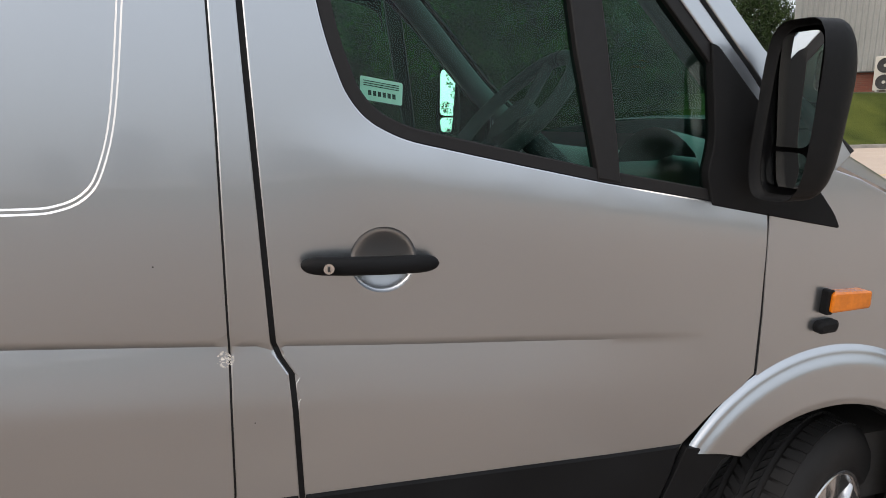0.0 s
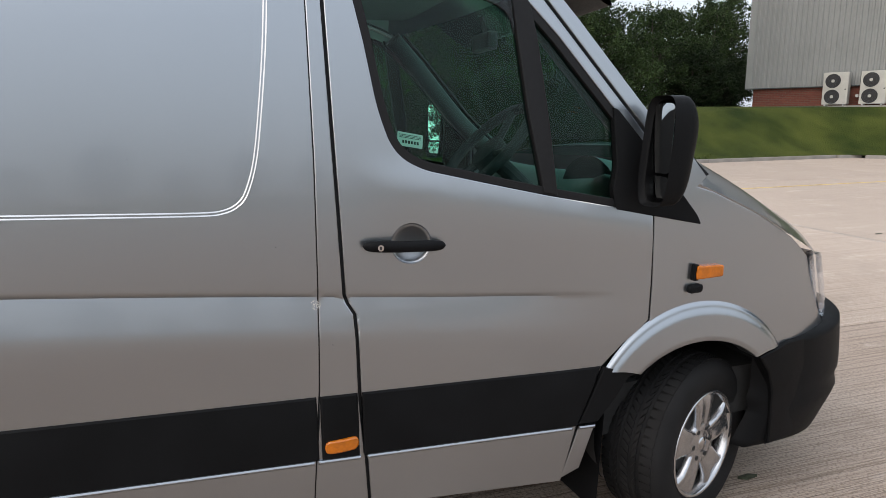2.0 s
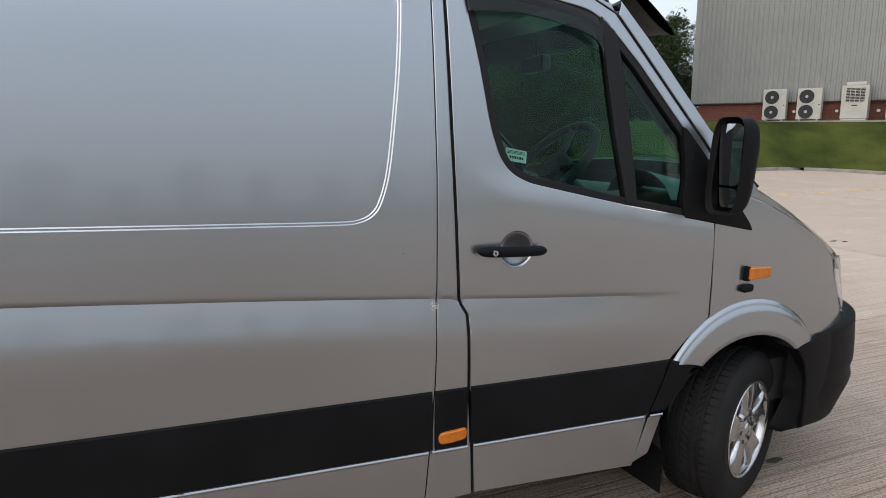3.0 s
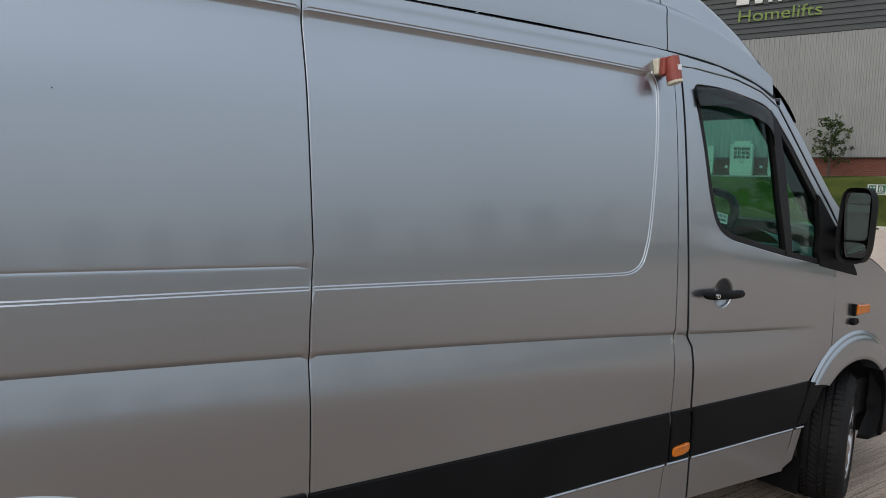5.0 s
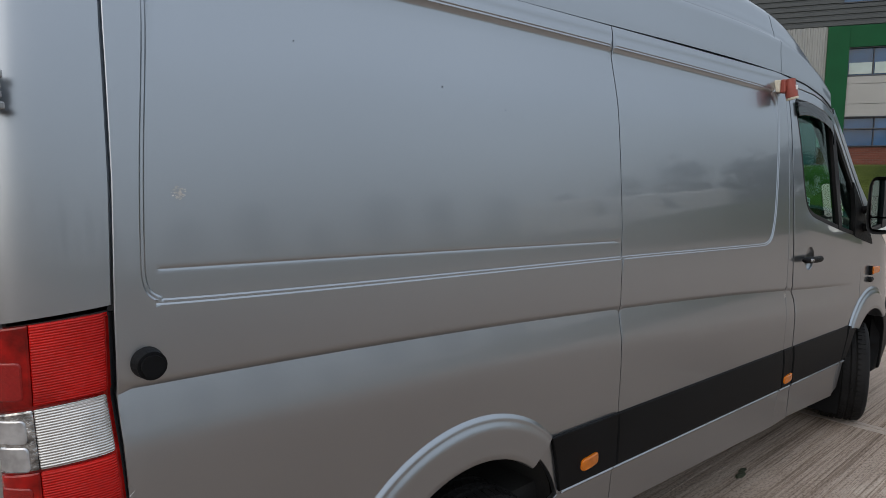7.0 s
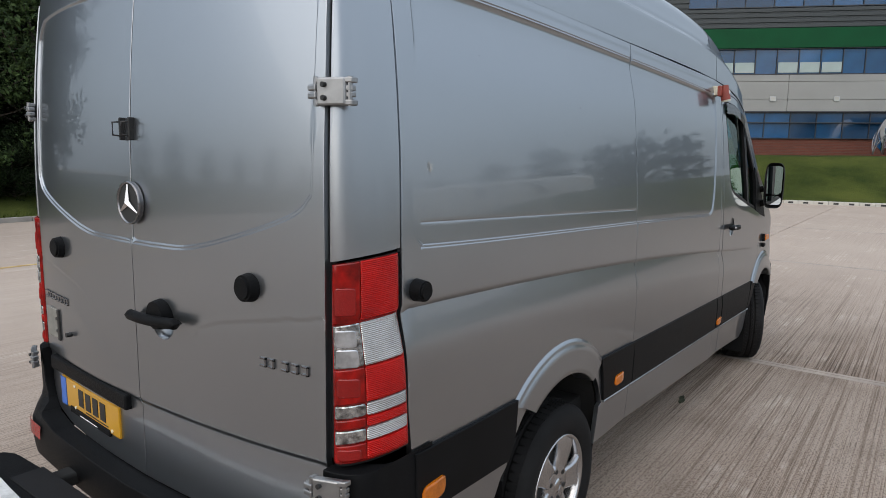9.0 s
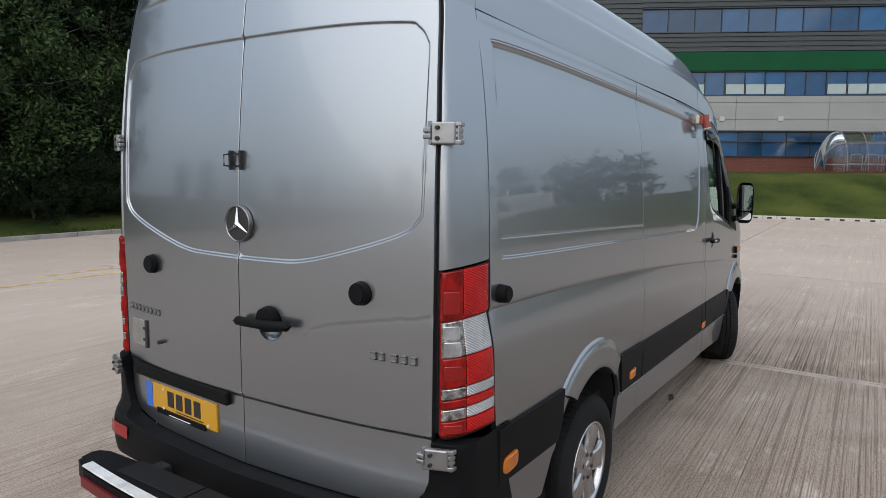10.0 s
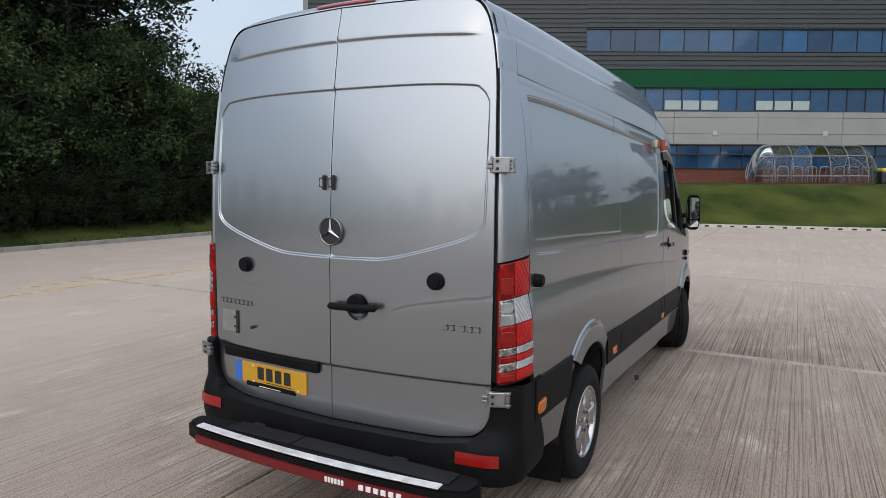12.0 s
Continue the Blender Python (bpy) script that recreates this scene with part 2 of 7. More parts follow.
def panel(outline, surf, gap=0.05, holes=(), extra=(), lip=0.02, inward=(0, 1, 0), rim=0.0016, lines=()):
    """A pressed sheet over the outline in (u, v), carried to space by surf, with turned-in edges."""
    loops = [list(outline)] + [list(h) for h in holes]
    loops = [resample(lp if not clockwise(lp) else lp[::-1], gap * 0.6) for lp in loops]
    pts, edges = [], []
    for lp in loops:
        s = len(pts)
        pts += lp
        edges += [(s + i, s + (i + 1) % len(lp)) for i in range(len(lp))]
    nb = len(pts)
    arr = np.array(loops[0])
    lo, hi = arr.min(0), arr.max(0)
    gu, gv = np.meshgrid(np.arange(lo[0] + gap / 2, hi[0], gap), np.arange(lo[1] + gap / 2, hi[1], gap))
    cand = np.c_[gu.ravel(), gv.ravel()]
    ok = inside(loops[0], cand)
    for lp in loops:
        ok &= far_from(lp, cand) > gap * 0.45
    for lp in loops[1:]:
        ok &= ~inside(lp, cand)
    cand = cand[ok]
    more = []
    if rim:
        for lp in loops:
            a = np.array(lp)
            tan = np.roll(a, -1, 0) - np.roll(a, 1, 0)
            nrm = np.c_[-tan[:, 1], tan[:, 0]] / np.maximum(np.linalg.norm(tan, axis=1), 1e-9)[:, None]
            sgn = 1 if lp is loops[0] else -1
            more.append(a + sgn * nrm * rim * 1.6)
    if len(extra):
        more.append(np.array(extra, float))
    if more:
        more = np.concatenate(more)
        ok = inside(loops[0], more) & (far_from(loops[0], more) > rim * 0.8)
        for lp in loops[1:]:
            ok &= ~inside(lp, more) & (far_from(lp, more) > rim * 0.8)
        more = more[ok]
        if len(cand) and len(extra):
            ex = np.array(extra, float)
            keep = np.ones(len(cand), bool)
            for i in range(0, len(ex), 200):
                keep &= (np.abs(cand[:, None, :] - ex[None, i : i + 200, :]).max(2) > gap * 0.3).all(1)
            cand = cand[keep]
        pts = pts + [tuple(p) for p in more]
    for ln in lines:
        a = np.array(ln, float)
        ok = inside(loops[0], a) & (far_from(loops[0], a) > 0.004)
        for lp in loops[1:]:
            ok &= ~inside(lp, a) & (far_from(lp, a) > 0.004)
        s = len(pts)
        place = np.cumsum(ok) - 1 + s
        pts = pts + [tuple(p) for p in a[ok]]
        edges += [(int(place[i]), int(place[i + 1])) for i in range(len(a) - 1) if ok[i] and ok[i + 1]]
        if len(cand):
            cand = cand[far_from(ln, cand, closed=False) > 0.006]
    pts = pts + [tuple(p) for p in cand]
    got, _, faces, orig, _, _ = mathutils.geometry.delaunay_2d_cdt([Vector(p) for p in pts], edges, [], 0, 1e-6)
    q = np.array([tuple(v) for v in got])
    tri = np.array([f for f in faces if len(f) == 3])
    mid = q[tri].mean(1)
    ok = inside(loops[0], mid)
    for lp in loops[1:]:
        ok &= ~inside(lp, mid)
    tri = tri[ok]
    sp = np.stack(surf(q[:, 0], q[:, 1]), 1)
    inn = np.array(inward, float)
    if rim:
        edge = np.array([any(o < nb for o in src) for src in orig])
        sp[edge] += inn * rim
    bm = bmesh.new()
    vs = [bm.verts.new(p) for p in sp]
    for t in tri:
        try:
            bm.faces.new([vs[i] for i in t])
        except ValueError:
            pass
    bm.verts.index_update()
    for v in [v for v in bm.verts if not v.link_faces]:
        bm.verts.remove(v)
    if lip:
        rimedges = [e for e in bm.edges if e.is_boundary]
        new_v, own = {}, {}
        for e in rimedges:
            for v in e.verts:
                if v not in new_v:
                    own[v] = bm.verts.new(v.co)
                    new_v[v] = bm.verts.new(v.co + Vector(inn * lip))
        for e in rimedges:
            f = e.link_faces[0]
            a, b = e.verts
            lv = list(f.verts)
            if lv[(lv.index(a) + 1) % len(lv)] == b:
                a, b = b, a
            bm.faces.new([own[a], own[b], new_v[b], new_v[a]])
    for f in bm.faces:
        f.smooth = True
    bm.normal_update()
    for e in bm.edges:
        if len(e.link_faces) == 2 and e.calc_face_angle(0.0) > 0.45:
            e.smooth = False
    return bm


def offsets(line, outs, gap=0.03, closed=False):
    """Points along a line and beside it, where a pressed step needs them."""
    a = np.array(resample(list(line), gap) if closed else [p for s, e in zip(line[:-1], line[1:]) for p in
                 [tuple(np.array(s) + (np.array(e) - np.array(s)) * k / max(1, int(math.dist(s, e) / gap))) for k in range(max(1, int(math.dist(s, e) / gap)))]] + [line[-1]])
    tan = np.gradient(a, axis=0)
    nrm = np.c_[-tan[:, 1], tan[:, 0]] / np.maximum(np.linalg.norm(tan, axis=1), 1e-9)[:, None]
    return np.concatenate([a + nrm * o for o in outs])


def grid(nu, nv, fn, flip=False, closed_u=False):
    """A sheet of nu x nv places fn(u, v), u and v from 0 to 1."""
    bm = bmesh.new()
    vs = [[bm.verts.new(fn(i / (nu if closed_u else nu - 1), j / (nv - 1))) for j in range(nv)] for i in range(nu)]
    for i in range(nu if closed_u else nu - 1):
        for j in range(nv - 1):
            f = [vs[i][j], vs[(i + 1) % nu][j], vs[(i + 1) % nu][j + 1], vs[i][j + 1]]
            if len({v.co.to_tuple(6) for v in f}) > 2:
                face = bm.faces.new(f[::-1] if flip else f)
                face.smooth = True
    return bm


def box(bm, x0, x1, y0, y1, z0, z1, bevel=0.0, seg=2):
    """Adds a box, its edges rounded, to the bmesh."""
    made = bmesh.ops.create_cube(bm, size=1.0, matrix=Matrix.LocRotScale(((x0 + x1) / 2, (y0 + y1) / 2, (z0 + z1) / 2), None, (x1 - x0, y1 - y0, z1 - z0)))
    if bevel:
        es = {e for v in made["verts"] for e in v.link_edges}
        bmesh.ops.bevel(bm, geom=list(es), offset=min(bevel, 0.49 * min(x1 - x0, y1 - y0, z1 - z0)), segments=seg, affect="EDGES", profile=0.5)
    return bm


def rod(bm, a, b, r0, r1=None, n=10, caps=True):
    a, b = Vector(a), Vector(b)
    d = b - a
    m = Matrix.Translation((a + b) / 2) @ d.to_track_quat("Z", "Y").to_matrix().to_4x4()
    bmesh.ops.create_cone(bm, cap_ends=caps, segments=n, radius1=r0, radius2=r0 if r1 is None else r1, depth=d.length, matrix=m)
    return bm


def tube(bm, pts, r, n=8):
    """A bent tube along the points."""
    pts = [Vector(p) for p in pts]
    rings = []
    for i, p in enumerate(pts):
        d = (pts[min(i + 1, len(pts) - 1)] - pts[max(i - 1, 0)]).normalized()
        q = d.to_track_quat("Z", "Y")
        rings.append([bm.verts.new(p + q @ Vector((r * math.cos(2 * math.pi * k / n), r * math.sin(2 * math.pi * k / n), 0))) for k in range(n)])
    for a, b in zip(rings, rings[1:]):
        for k in range(n):
            bm.faces.new([a[k], a[(k + 1) % n], b[(k + 1) % n], b[k]]).smooth = True
    bm.faces.new(rings[0][::-1])
    bm.faces.new(rings[-1])
    return bm


def revolve(profile, n=48, axis="y"):
    """Turns a profile of (radius, along) round the axis."""
    def fn(u, v):
        r, h = profile[round(v * (len(profile) - 1))]
        a = 2 * math.pi * u
        return (r * math.cos(a), h, r * math.sin(a)) if axis == "y" else (r * math.cos(a), r * math.sin(a), h)
    return grid(n, len(profile), fn, closed_u=True)


def slab(loop, surf, thick, gap=0.03, holes=(), rim=0.003, extra=(), inward=(0, 1, 0)):
    return panel(loop, surf, gap, holes, extra, lip=thick, rim=rim, inward=inward)


def link_mesh(name, bm, mat_used, smooth=None):
    me = bpy.data.meshes.new(name)
    bmesh.ops.recalc_face_normals(bm, faces=bm.faces) if smooth == "recalc" else None
    bm.to_mesh(me)
    bm.free()
    me.materials.append(mat_used)
    return me


def part(name, bm, mat_used, parent=None, label="", recalc=False, local=None):
    """Links a bmesh as one mesh object under a thing or a part."""
    ob = new(name, link_mesh(name, bm, mat_used, "recalc" if recalc else None))
    ob.parent = parent
    if local is not None:
        ob.matrix_basis = local
    if label:
        ob["label"] = label
    return ob


def mirrored(bm):
    """A copy of the bmesh for the other side of the van."""
    cp = bm.copy()
    for v in cp.verts:
        v.co.y = -v.co.y
    bmesh.ops.reverse_faces(cp, faces=cp.faces)
    return cp


def both(name, bm, mat_used, parent, label=""):
    other = mirrored(bm)
    return part(name, bm, mat_used, parent, label), part(name, other, mat_used, parent, label)


def thing(name, m=None):
    ob = new(name)
    ob.empty_display_size = 0.2
    if m is not None:
        ob.matrix_basis = m
    return ob

# ---- the van ----
# x runs to its nose from the front axle, its right side lies at negative y.
HALF = spline([0.25, 0.4, 0.57, 0.8, 1.0, 1.2, 1.4, 1.6, 1.8, 2.0, 2.12, 2.3], [0.925, 0.938, 0.948, 0.955, 0.959, 0.958, 0.951, 0.939, 0.924, 0.903, 0.884, 0.845])
CREASE = spline([-5.0, -4.7, -4.1, -3.02, -1.5, -1.2, -0.9, -0.5, 0.2], [1.295, 1.288, 1.268, 1.208, 1.088, 1.060, 1.035, 1.005, 0.97])
RIB = [(-1.60, 2.02), (-1.612, 1.85), (-1.632, 1.68), (-1.658, 1.51), (-1.685, 1.42), (-1.712, 1.379), (-1.757, 1.358), (-1.83, 1.3545), (-2.1, 1.3640), (-2.4, 1.375), (-3.02, 1.398), (-4.09, 1.432), (-4.60, 1.452), (-4.648, 1.462), (-4.672, 1.49), (-4.674, 1.56), (-4.662, 1.75), (-4.638, 2.0), (-4.63, 2.12), (-4.615, 2.165), (-4.57, 2.19), (-4.0, 2.19), (-3.0, 2.165), (-2.2, 2.14), (-1.68, 2.118), (-1.63, 2.105), (-1.605, 2.075)]
RIB = smooth_path(RIB, 5, closed=True)
GROOVE = [(-4.64, 1.522), (-4.08, 1.502), (-3.05, 1.462)]


def top_line(x):
    return 2.208 + 0.03 * (-x - 1.55) / 1.5


def nose(x, z):
    reach = 1.12 - 0.28 * np.maximum(0, z - 0.62)
    q = np.clip((x + 0.1) / reach, 0, 0.999)
    return (1 - q**3) ** (1 / 2.2)


def side(x, z, out=0.0):
    """The right flank of the body."""
    x, z = np.asarray(x, float), np.asarray(z, float)
    w = HALF(z)
    u = z - CREASE(x)
    amp = (1 - 0.1 * step(-1.75, -1.35, x)) * (1 - step(-0.95, -0.40, x))
    w = w + amp * np.where(u > 0, -0.0085 * (1 - step(-0.017, 0.017, u)) * 2, -0.0085 + np.minimum(0.165 * np.abs(u), 0.0165) + 0.0055 * (1 - np.exp(-np.maximum(0, np.abs(u) - 0.1) / 0.033))) + (1 - amp) * 0.018 * (1 - step(-0.35, 0.15, u))
    w = w * nose(x, z)
    w = w - 0.115 * np.clip((-4.70 - x) / 0.23, 0, 1.2) ** 1.8
    w = w - 0.10 * np.clip((x + 1.0), 0, 1) * np.clip(z - 1.45, 0, 1)
    return x, -(w + out), z


def flank(x, z):
    """The load-space side with its pressed panel, groove and edges."""
    x, y, z = side(x, z)
    q = np.c_[x, z]
    d = far_from(RIB, q)
    d = np.where(inside(RIB, q), -d, d)
    y = y + 0.003 * (2 - step(-0.007, -0.0035, d) - step(0.0015, 0.005, d))
    y = y + 0.010 * step(1.92, 2.13, z) * (1 - step(-0.024, -0.0035, d))
    g = far_from(GROOVE, q, closed=False)
    y = y + 0.0011 * np.exp(-((g / 0.0025) ** 2))
    top = z - top_line(x)
    y = y - 0.004 * step(-0.04, -0.024, top)
    return x, y, z


def shifted(out):
    return lambda x, z: side(x, z, out)


def trim_top(x):
    return 0.748 + (-x - 0.5) * 0.0285


def trim_low(x):
    return 0.533 + (-x - 0.5) * 0.032


def sill_low(x):
    return 0.315 + (-x - 0.67) * 0.05


def arc(cx, cz, rx, rz, a0, a1, n=24):
    return [(cx + rx * math.cos(radians(a0 + (a1 - a0) * k / n)), cz + rz * math.sin(radians(a0 + (a1 - a0) * k / n))) for k in range(n + 1)]


FW, RW = -0.035, -3.715
ARCH_F = (-0.11, 0.44, 0.42, 0.40)
ARCH_R = (-3.785, 0.48, 0.43, 0.42)
van = tagged(thing("panel_van"), "silver metallic high-roof panel van parked with its front wheels turned", "van")

# load-space sides, in two pressings each
seam_mid = [(-3.0, 2.205), (-3.0, 1.5), (-3.018, 1.3), (-3.024, 1.15), (-3.03, trim_top(-3.03)), (-3.05, 0.6), (-3.06, sill_low(-3.0))]
ribs = offsets([(x, float(CREASE(x))) for x in np.linspace(-4.75, -0.6, 40)], (-0.2, -0.16, -0.13, -0.115, -0.1, -0.085, -0.06, -0.035, -0.018, 0.01, 0.017, 0.024, 0.032, 0.055, 0.08), 0.03)


def beside(loop, out):
    """The closed loop, moved outwards by some millimetres."""
    a = np.array(resample(loop, 0.02))
    tan = np.roll(a, -1, 0) - np.roll(a, 1, 0)
    nrm = np.c_[tan[:, 1], -tan[:, 0]] / np.maximum(np.linalg.norm(tan, axis=1), 1e-9)[:, None]
    if clockwise([tuple(p) for p in a]):
        nrm = -nrm
    m = a + nrm * out
    return [tuple(p) for p in m] + [tuple(m[0])]


CREASE_LINE = [(x, float(CREASE(x))) for x in np.linspace(-4.76, -0.5, 170)]
GROOVE_FINE = [(x, float(np.interp(x, [p[0] for p in GROOVE], [p[1] for p in GROOVE]))) for x in np.linspace(-4.64, -3.05, 60)]
CREASES = [CREASE_LINE] + [[(x, z + d) for x, z in CREASE_LINE] for d in (-0.1, -0.06, -0.03, -0.013, 0.0035, 0.007, 0.0105, 0.014, 0.0175, 0.028)] + [[(x, top_line(x) + d) for x in np.linspace(-4.68, -1.5, 100)] for d in (-0.048, -0.04, -0.032, -0.024, -0.016)] + [[(x, z + d) for x, z in GROOVE_FINE] for d in (-0.012, -0.0055, -0.003, -0.0015, 0.0, 0.0015, 0.003, 0.0055, 0.012)] + [beside(RIB, d) for d in (-0.025, -0.018, -0.012, -0.007, -0.00525, -0.0035, 0.0015, 0.00325, 0.005, 0.012)]
seam_b = [(-1.497, 2.2), (-1.497, 1.5), (-1.505, 1.09), (-1.515, 0.8), (-1.535, 0.55), (-1.55, sill_low(-1.5))]
front_outline = [(x - 0.003, z) for x, z in seam_b[::-1]] + [(x, top_line(x)) for x in (-1.6, -2.0, -2.5)] + [(x + 0.0018, z) for x, z in [(-3.0, top_line(-3.0))] + seam_mid[1:]]
both("side_panel", panel(front_outline, flank, 0.045, rim=0.001, extra=ribs, lines=CREASES), PAINT, van)
rear_arch = arc(*ARCH_R, 160, 18, 30)
rear_outline = [(x - 0.0018, z) for x, z in seam_mid[::-1]][:-1] + [(x, top_line(x)) for x in (-3.003, -3.6, -4.2, -4.60, -4.697)] + [(-4.704, 2.2), (-4.712, 2.0), (-4.72, 1.7), (-4.733, 1.45), (-4.738, 1.28), (-4.73, 1.0), (-4.715, 0.87), (-4.70, trim_low(-4.7)), (-4.66, 0.50), (-4.30, 0.46), (-4.22, 0.60)] + rear_arch + [(-3.40, 0.60), (-3.42, 0.43)]
both("rear_side_panel", panel(rear_outline, flank, 0.045, rim=0.001, extra=ribs, lines=CREASES), PAINT, van)
# pillar strip behind the door
seam_d = [(-1.452, 2.15), (-1.447, 1.9), (-1.44, 1.6), (-1.425, 1.09), (-1.415, 1.06), (-1.395, 1.025), (-1.392, 0.95), (-1.39, 0.77), (-1.375, 0.55), (-1.365, 0.36)]
pillar_outline = seam_b[::-1] + [(-1.47, 2.19)] + [(x - 0.008, z) for x, z in seam_d]
pillar_outline = [(x + 0.001 if i < len(seam_b) else x, z) for i, (x, z) in enumerate(pillar_outline)]
both("centre_pillar", panel(pillar_outline, side, 0.03, lines=CREASES[:11]), PAINT, van)

# black sheets added behind the panels so that their gaps look dark
both("inner_side", panel([(-4.70, 0.50), (-4.70, 2.24), (-1.47, 2.17), (-1.47, 0.40), (-3.3, 0.45), (-3.36, 0.62)] + arc(ARCH_R[0], ARCH_R[1], ARCH_R[2] + 0.02, ARCH_R[3] + 0.02, 10, 170, 12) + [(-4.22, 0.5)], shifted(-0.028), 0.1, lip=0, rim=0), DARK, van)
both("inner_side", panel([(-1.53, 0.42), (-1.53, 2.15), (-1.44, 2.15), (-1.40, 1.05), (-1.34, 0.42)], shifted(-0.026), 0.1, lip=0, rim=0), DARK, van)
both("inner_side", panel([(-0.42, 0.95), (-0.42, 1.26), (-0.28, 1.24), (-0.28, 0.98)], shifted(-0.026), 0.1, lip=0, rim=0), DARK, van)

def gap_seal(path, half, out):
    left = [(x - half, z) for x, z in path]
    right = [(x + half, z) for x, z in path[::-1]]
    return panel(left + right, shifted(out), 0.03, lip=0, rim=0)


both("door_gap_seal", gap_seal([(x - 0.0025, z) for x, z in seam_d], 0.009, -0.012), SEAL, van)
both("panel_gap_seal", gap_seal(seam_b, 0.006, -0.0035), SEAL, van)
both("panel_gap_seal", gap_seal([(x, z) for x, z in seam_mid], 0.006, -0.021), SEAL, van)
both("panel_gap_seal", gap_seal([(-4.718, 2.28), (-4.724, 2.0), (-4.731, 1.7), (-4.738, 1.45)], 0.006, -0.004), SEAL, van)
both("panel_gap_seal", gap_seal([(-0.346, 1.275), (-0.342, 1.04), (-0.347, 0.905)], 0.007, -0.004), SEAL, van)

# front doors with their window opening
GLAZED = rounded([(-1.393, 2.088), (-1.338, 1.83), (-1.305, 1.64), (-1.272, 1.54), (-1.235, 1.492), (-1.17, 1.457), (-0.98, 1.412), (-0.75, 1.36), (-0.36, 1.284), (-0.338, 1.31), (-0.338, 1.45), (-0.44, 1.568), (-0.70, 1.862), (-0.815, 1.975), (-0.90, 2.035), (-1.20, 2.085)], [0.05, 0, 0.1, 0.06, 0.06, 0.06, 0.1, 0, 0.02, 0.02, 0.02, 0, 0, 0.06, 0.08, 0.1])
WINDOW = [(x, z) for x, z in GLAZED]
door_outline = [(x + 0.003, z) for x, z in seam_d[::-1][1:]] + [(-1.36, 2.148), (-1.1, 2.125), (-0.92, 2.085), (-0.80, 2.03), (-0.675, 1.888), (-0.415, 1.592), (-0.318, 1.47), (-0.322, 1.30), (-0.349, 1.275), (-0.345, 1.04), (-0.35, 0.90), (-0.38, 0.872), (-0.45, 0.825), (-0.533, 0.752), (-0.62, 0.545), (-0.672, 0.318)]
door_outline = [(-1.363, 0.362)] + door_outline
HANDLE_C = (-1.215, 1.234)


def door_surf(x, z):
    x, y, z = side(x, z)
    r = np.hypot(x - HANDLE_C[0], z - HANDLE_C[1])
    y = y + 0.02 * np.sqrt(np.clip(1 - (r / 0.064) ** 2, 0, 1))
    below = (1.46 - 0.215 * (x + 1.2)) - z
    swell = np.where(below < 0.05, np.exp(-(((below - 0.05) / 0.045) ** 2)), np.exp(-(((below - 0.05) / 0.16) ** 2)))
    y = y - 0.0065 * swell * step(-1.42, -1.2, x)
    return x, y, z


cup = [(HANDLE_C[0] + r * math.cos(a), HANDLE_C[1] + r * math.sin(a)) for r in (0.02, 0.04, 0.052, 0.058, 0.0615, 0.064, 0.067) for a in np.linspace(0, 2 * math.pi, 40, endpoint=False)]
doors = both("front_door", panel(door_outline, door_surf, 0.035, holes=[WINDOW], extra=cup, lines=CREASES[:11]), PAINT, van)


def frame_loop(loop, inset):
    a = np.array(resample(loop, 0.02))
    if clockwise([tuple(p) for p in a]):
        a = a[::-1]
    tan = np.roll(a, -1, 0) - np.roll(a, 1, 0)
    nrm = np.c_[-tan[:, 1], tan[:, 0]] / np.maximum(np.linalg.norm(tan, axis=1), 1e-9)[:, None]
    return [tuple(p) for p in a + nrm * inset]


inner = frame_loop(WINDOW, 0.026)
both("window_seal", panel(WINDOW, shifted(-0.004), 0.02, holes=[inner], lip=0.03), SEAL, doors[0])
pane = panel(frame_loop(WINDOW, 0.02), shifted(-0.018), 0.05, lip=0.004, rim=0)
other = mirrored(pane)
part("window_glass", pane, GLASS, doors[0], "green tinted window glass").visible_shadow = False
part("window_glass", other, GLASS, doors[1], "green tinted window glass").visible_shadow = False
bar = [(-0.872, 2.03), (-0.84, 1.8), (-0.815, 1.62), (-0.765, 1.37), (-0.715, 1.36), (-0.745, 1.62), (-0.775, 1.84), (-0.80, 1.97)]
both("window_divider", panel(bar, shifted(0.0), 0.03, lip=0.03), SEAL, doors[0])
shade = smooth_path([(-1.385, 2.07), (-1.2, 2.075), (-0.93, 2.02), (-0.87, 1.985)], 6) + smooth_path([(-0.865, 1.86), (-0.895, 1.93), (-1.0, 1.97), (-1.2, 2.005), (-1.375, 2.0)], 6)
both("wind_deflector", panel(shade, shifted(0.014), 0.03, lip=0.006), SMOKE, doors[0], "smoked acrylic wind deflector")
# sticker inside the glass, its print too small to read
part("window_sticker", panel(rounded([(-1.244, 1.533), (-1.165, 1.519), (-1.162, 1.560), (-1.241, 1.575)], 0.004), shifted(-0.021), 0.03, lip=0.001, rim=0), STICKER, doors[0], "pale sticker with small print")
for a, b, z, h in [(-1.236, -1.17, 1.5655, 0.0015), (-1.236, -1.17, 1.5615, 0.0015), (-1.236, -1.17, 1.5575, 0.0015), (-1.228, -1.222, 1.541, 0.009), (-1.219, -1.213, 1.541, 0.009), (-1.210, -1.204, 1.541, 0.009), (-1.201, -1.195, 1.541, 0.009), (-1.192, -1.186, 1.541, 0.009), (-1.183, -1.177, 1.541, 0.009)]:
    low_a, low_b = z - 0.18 * (a + 1.235), z - 0.18 * (b + 1.235)
    part("print_bar", panel([(a, low_a), (b, low_b), (b, low_b + h), (a, low_a + h)], shifted(-0.0195), 0.03, lip=0.0005, rim=0), INK, doors[0])

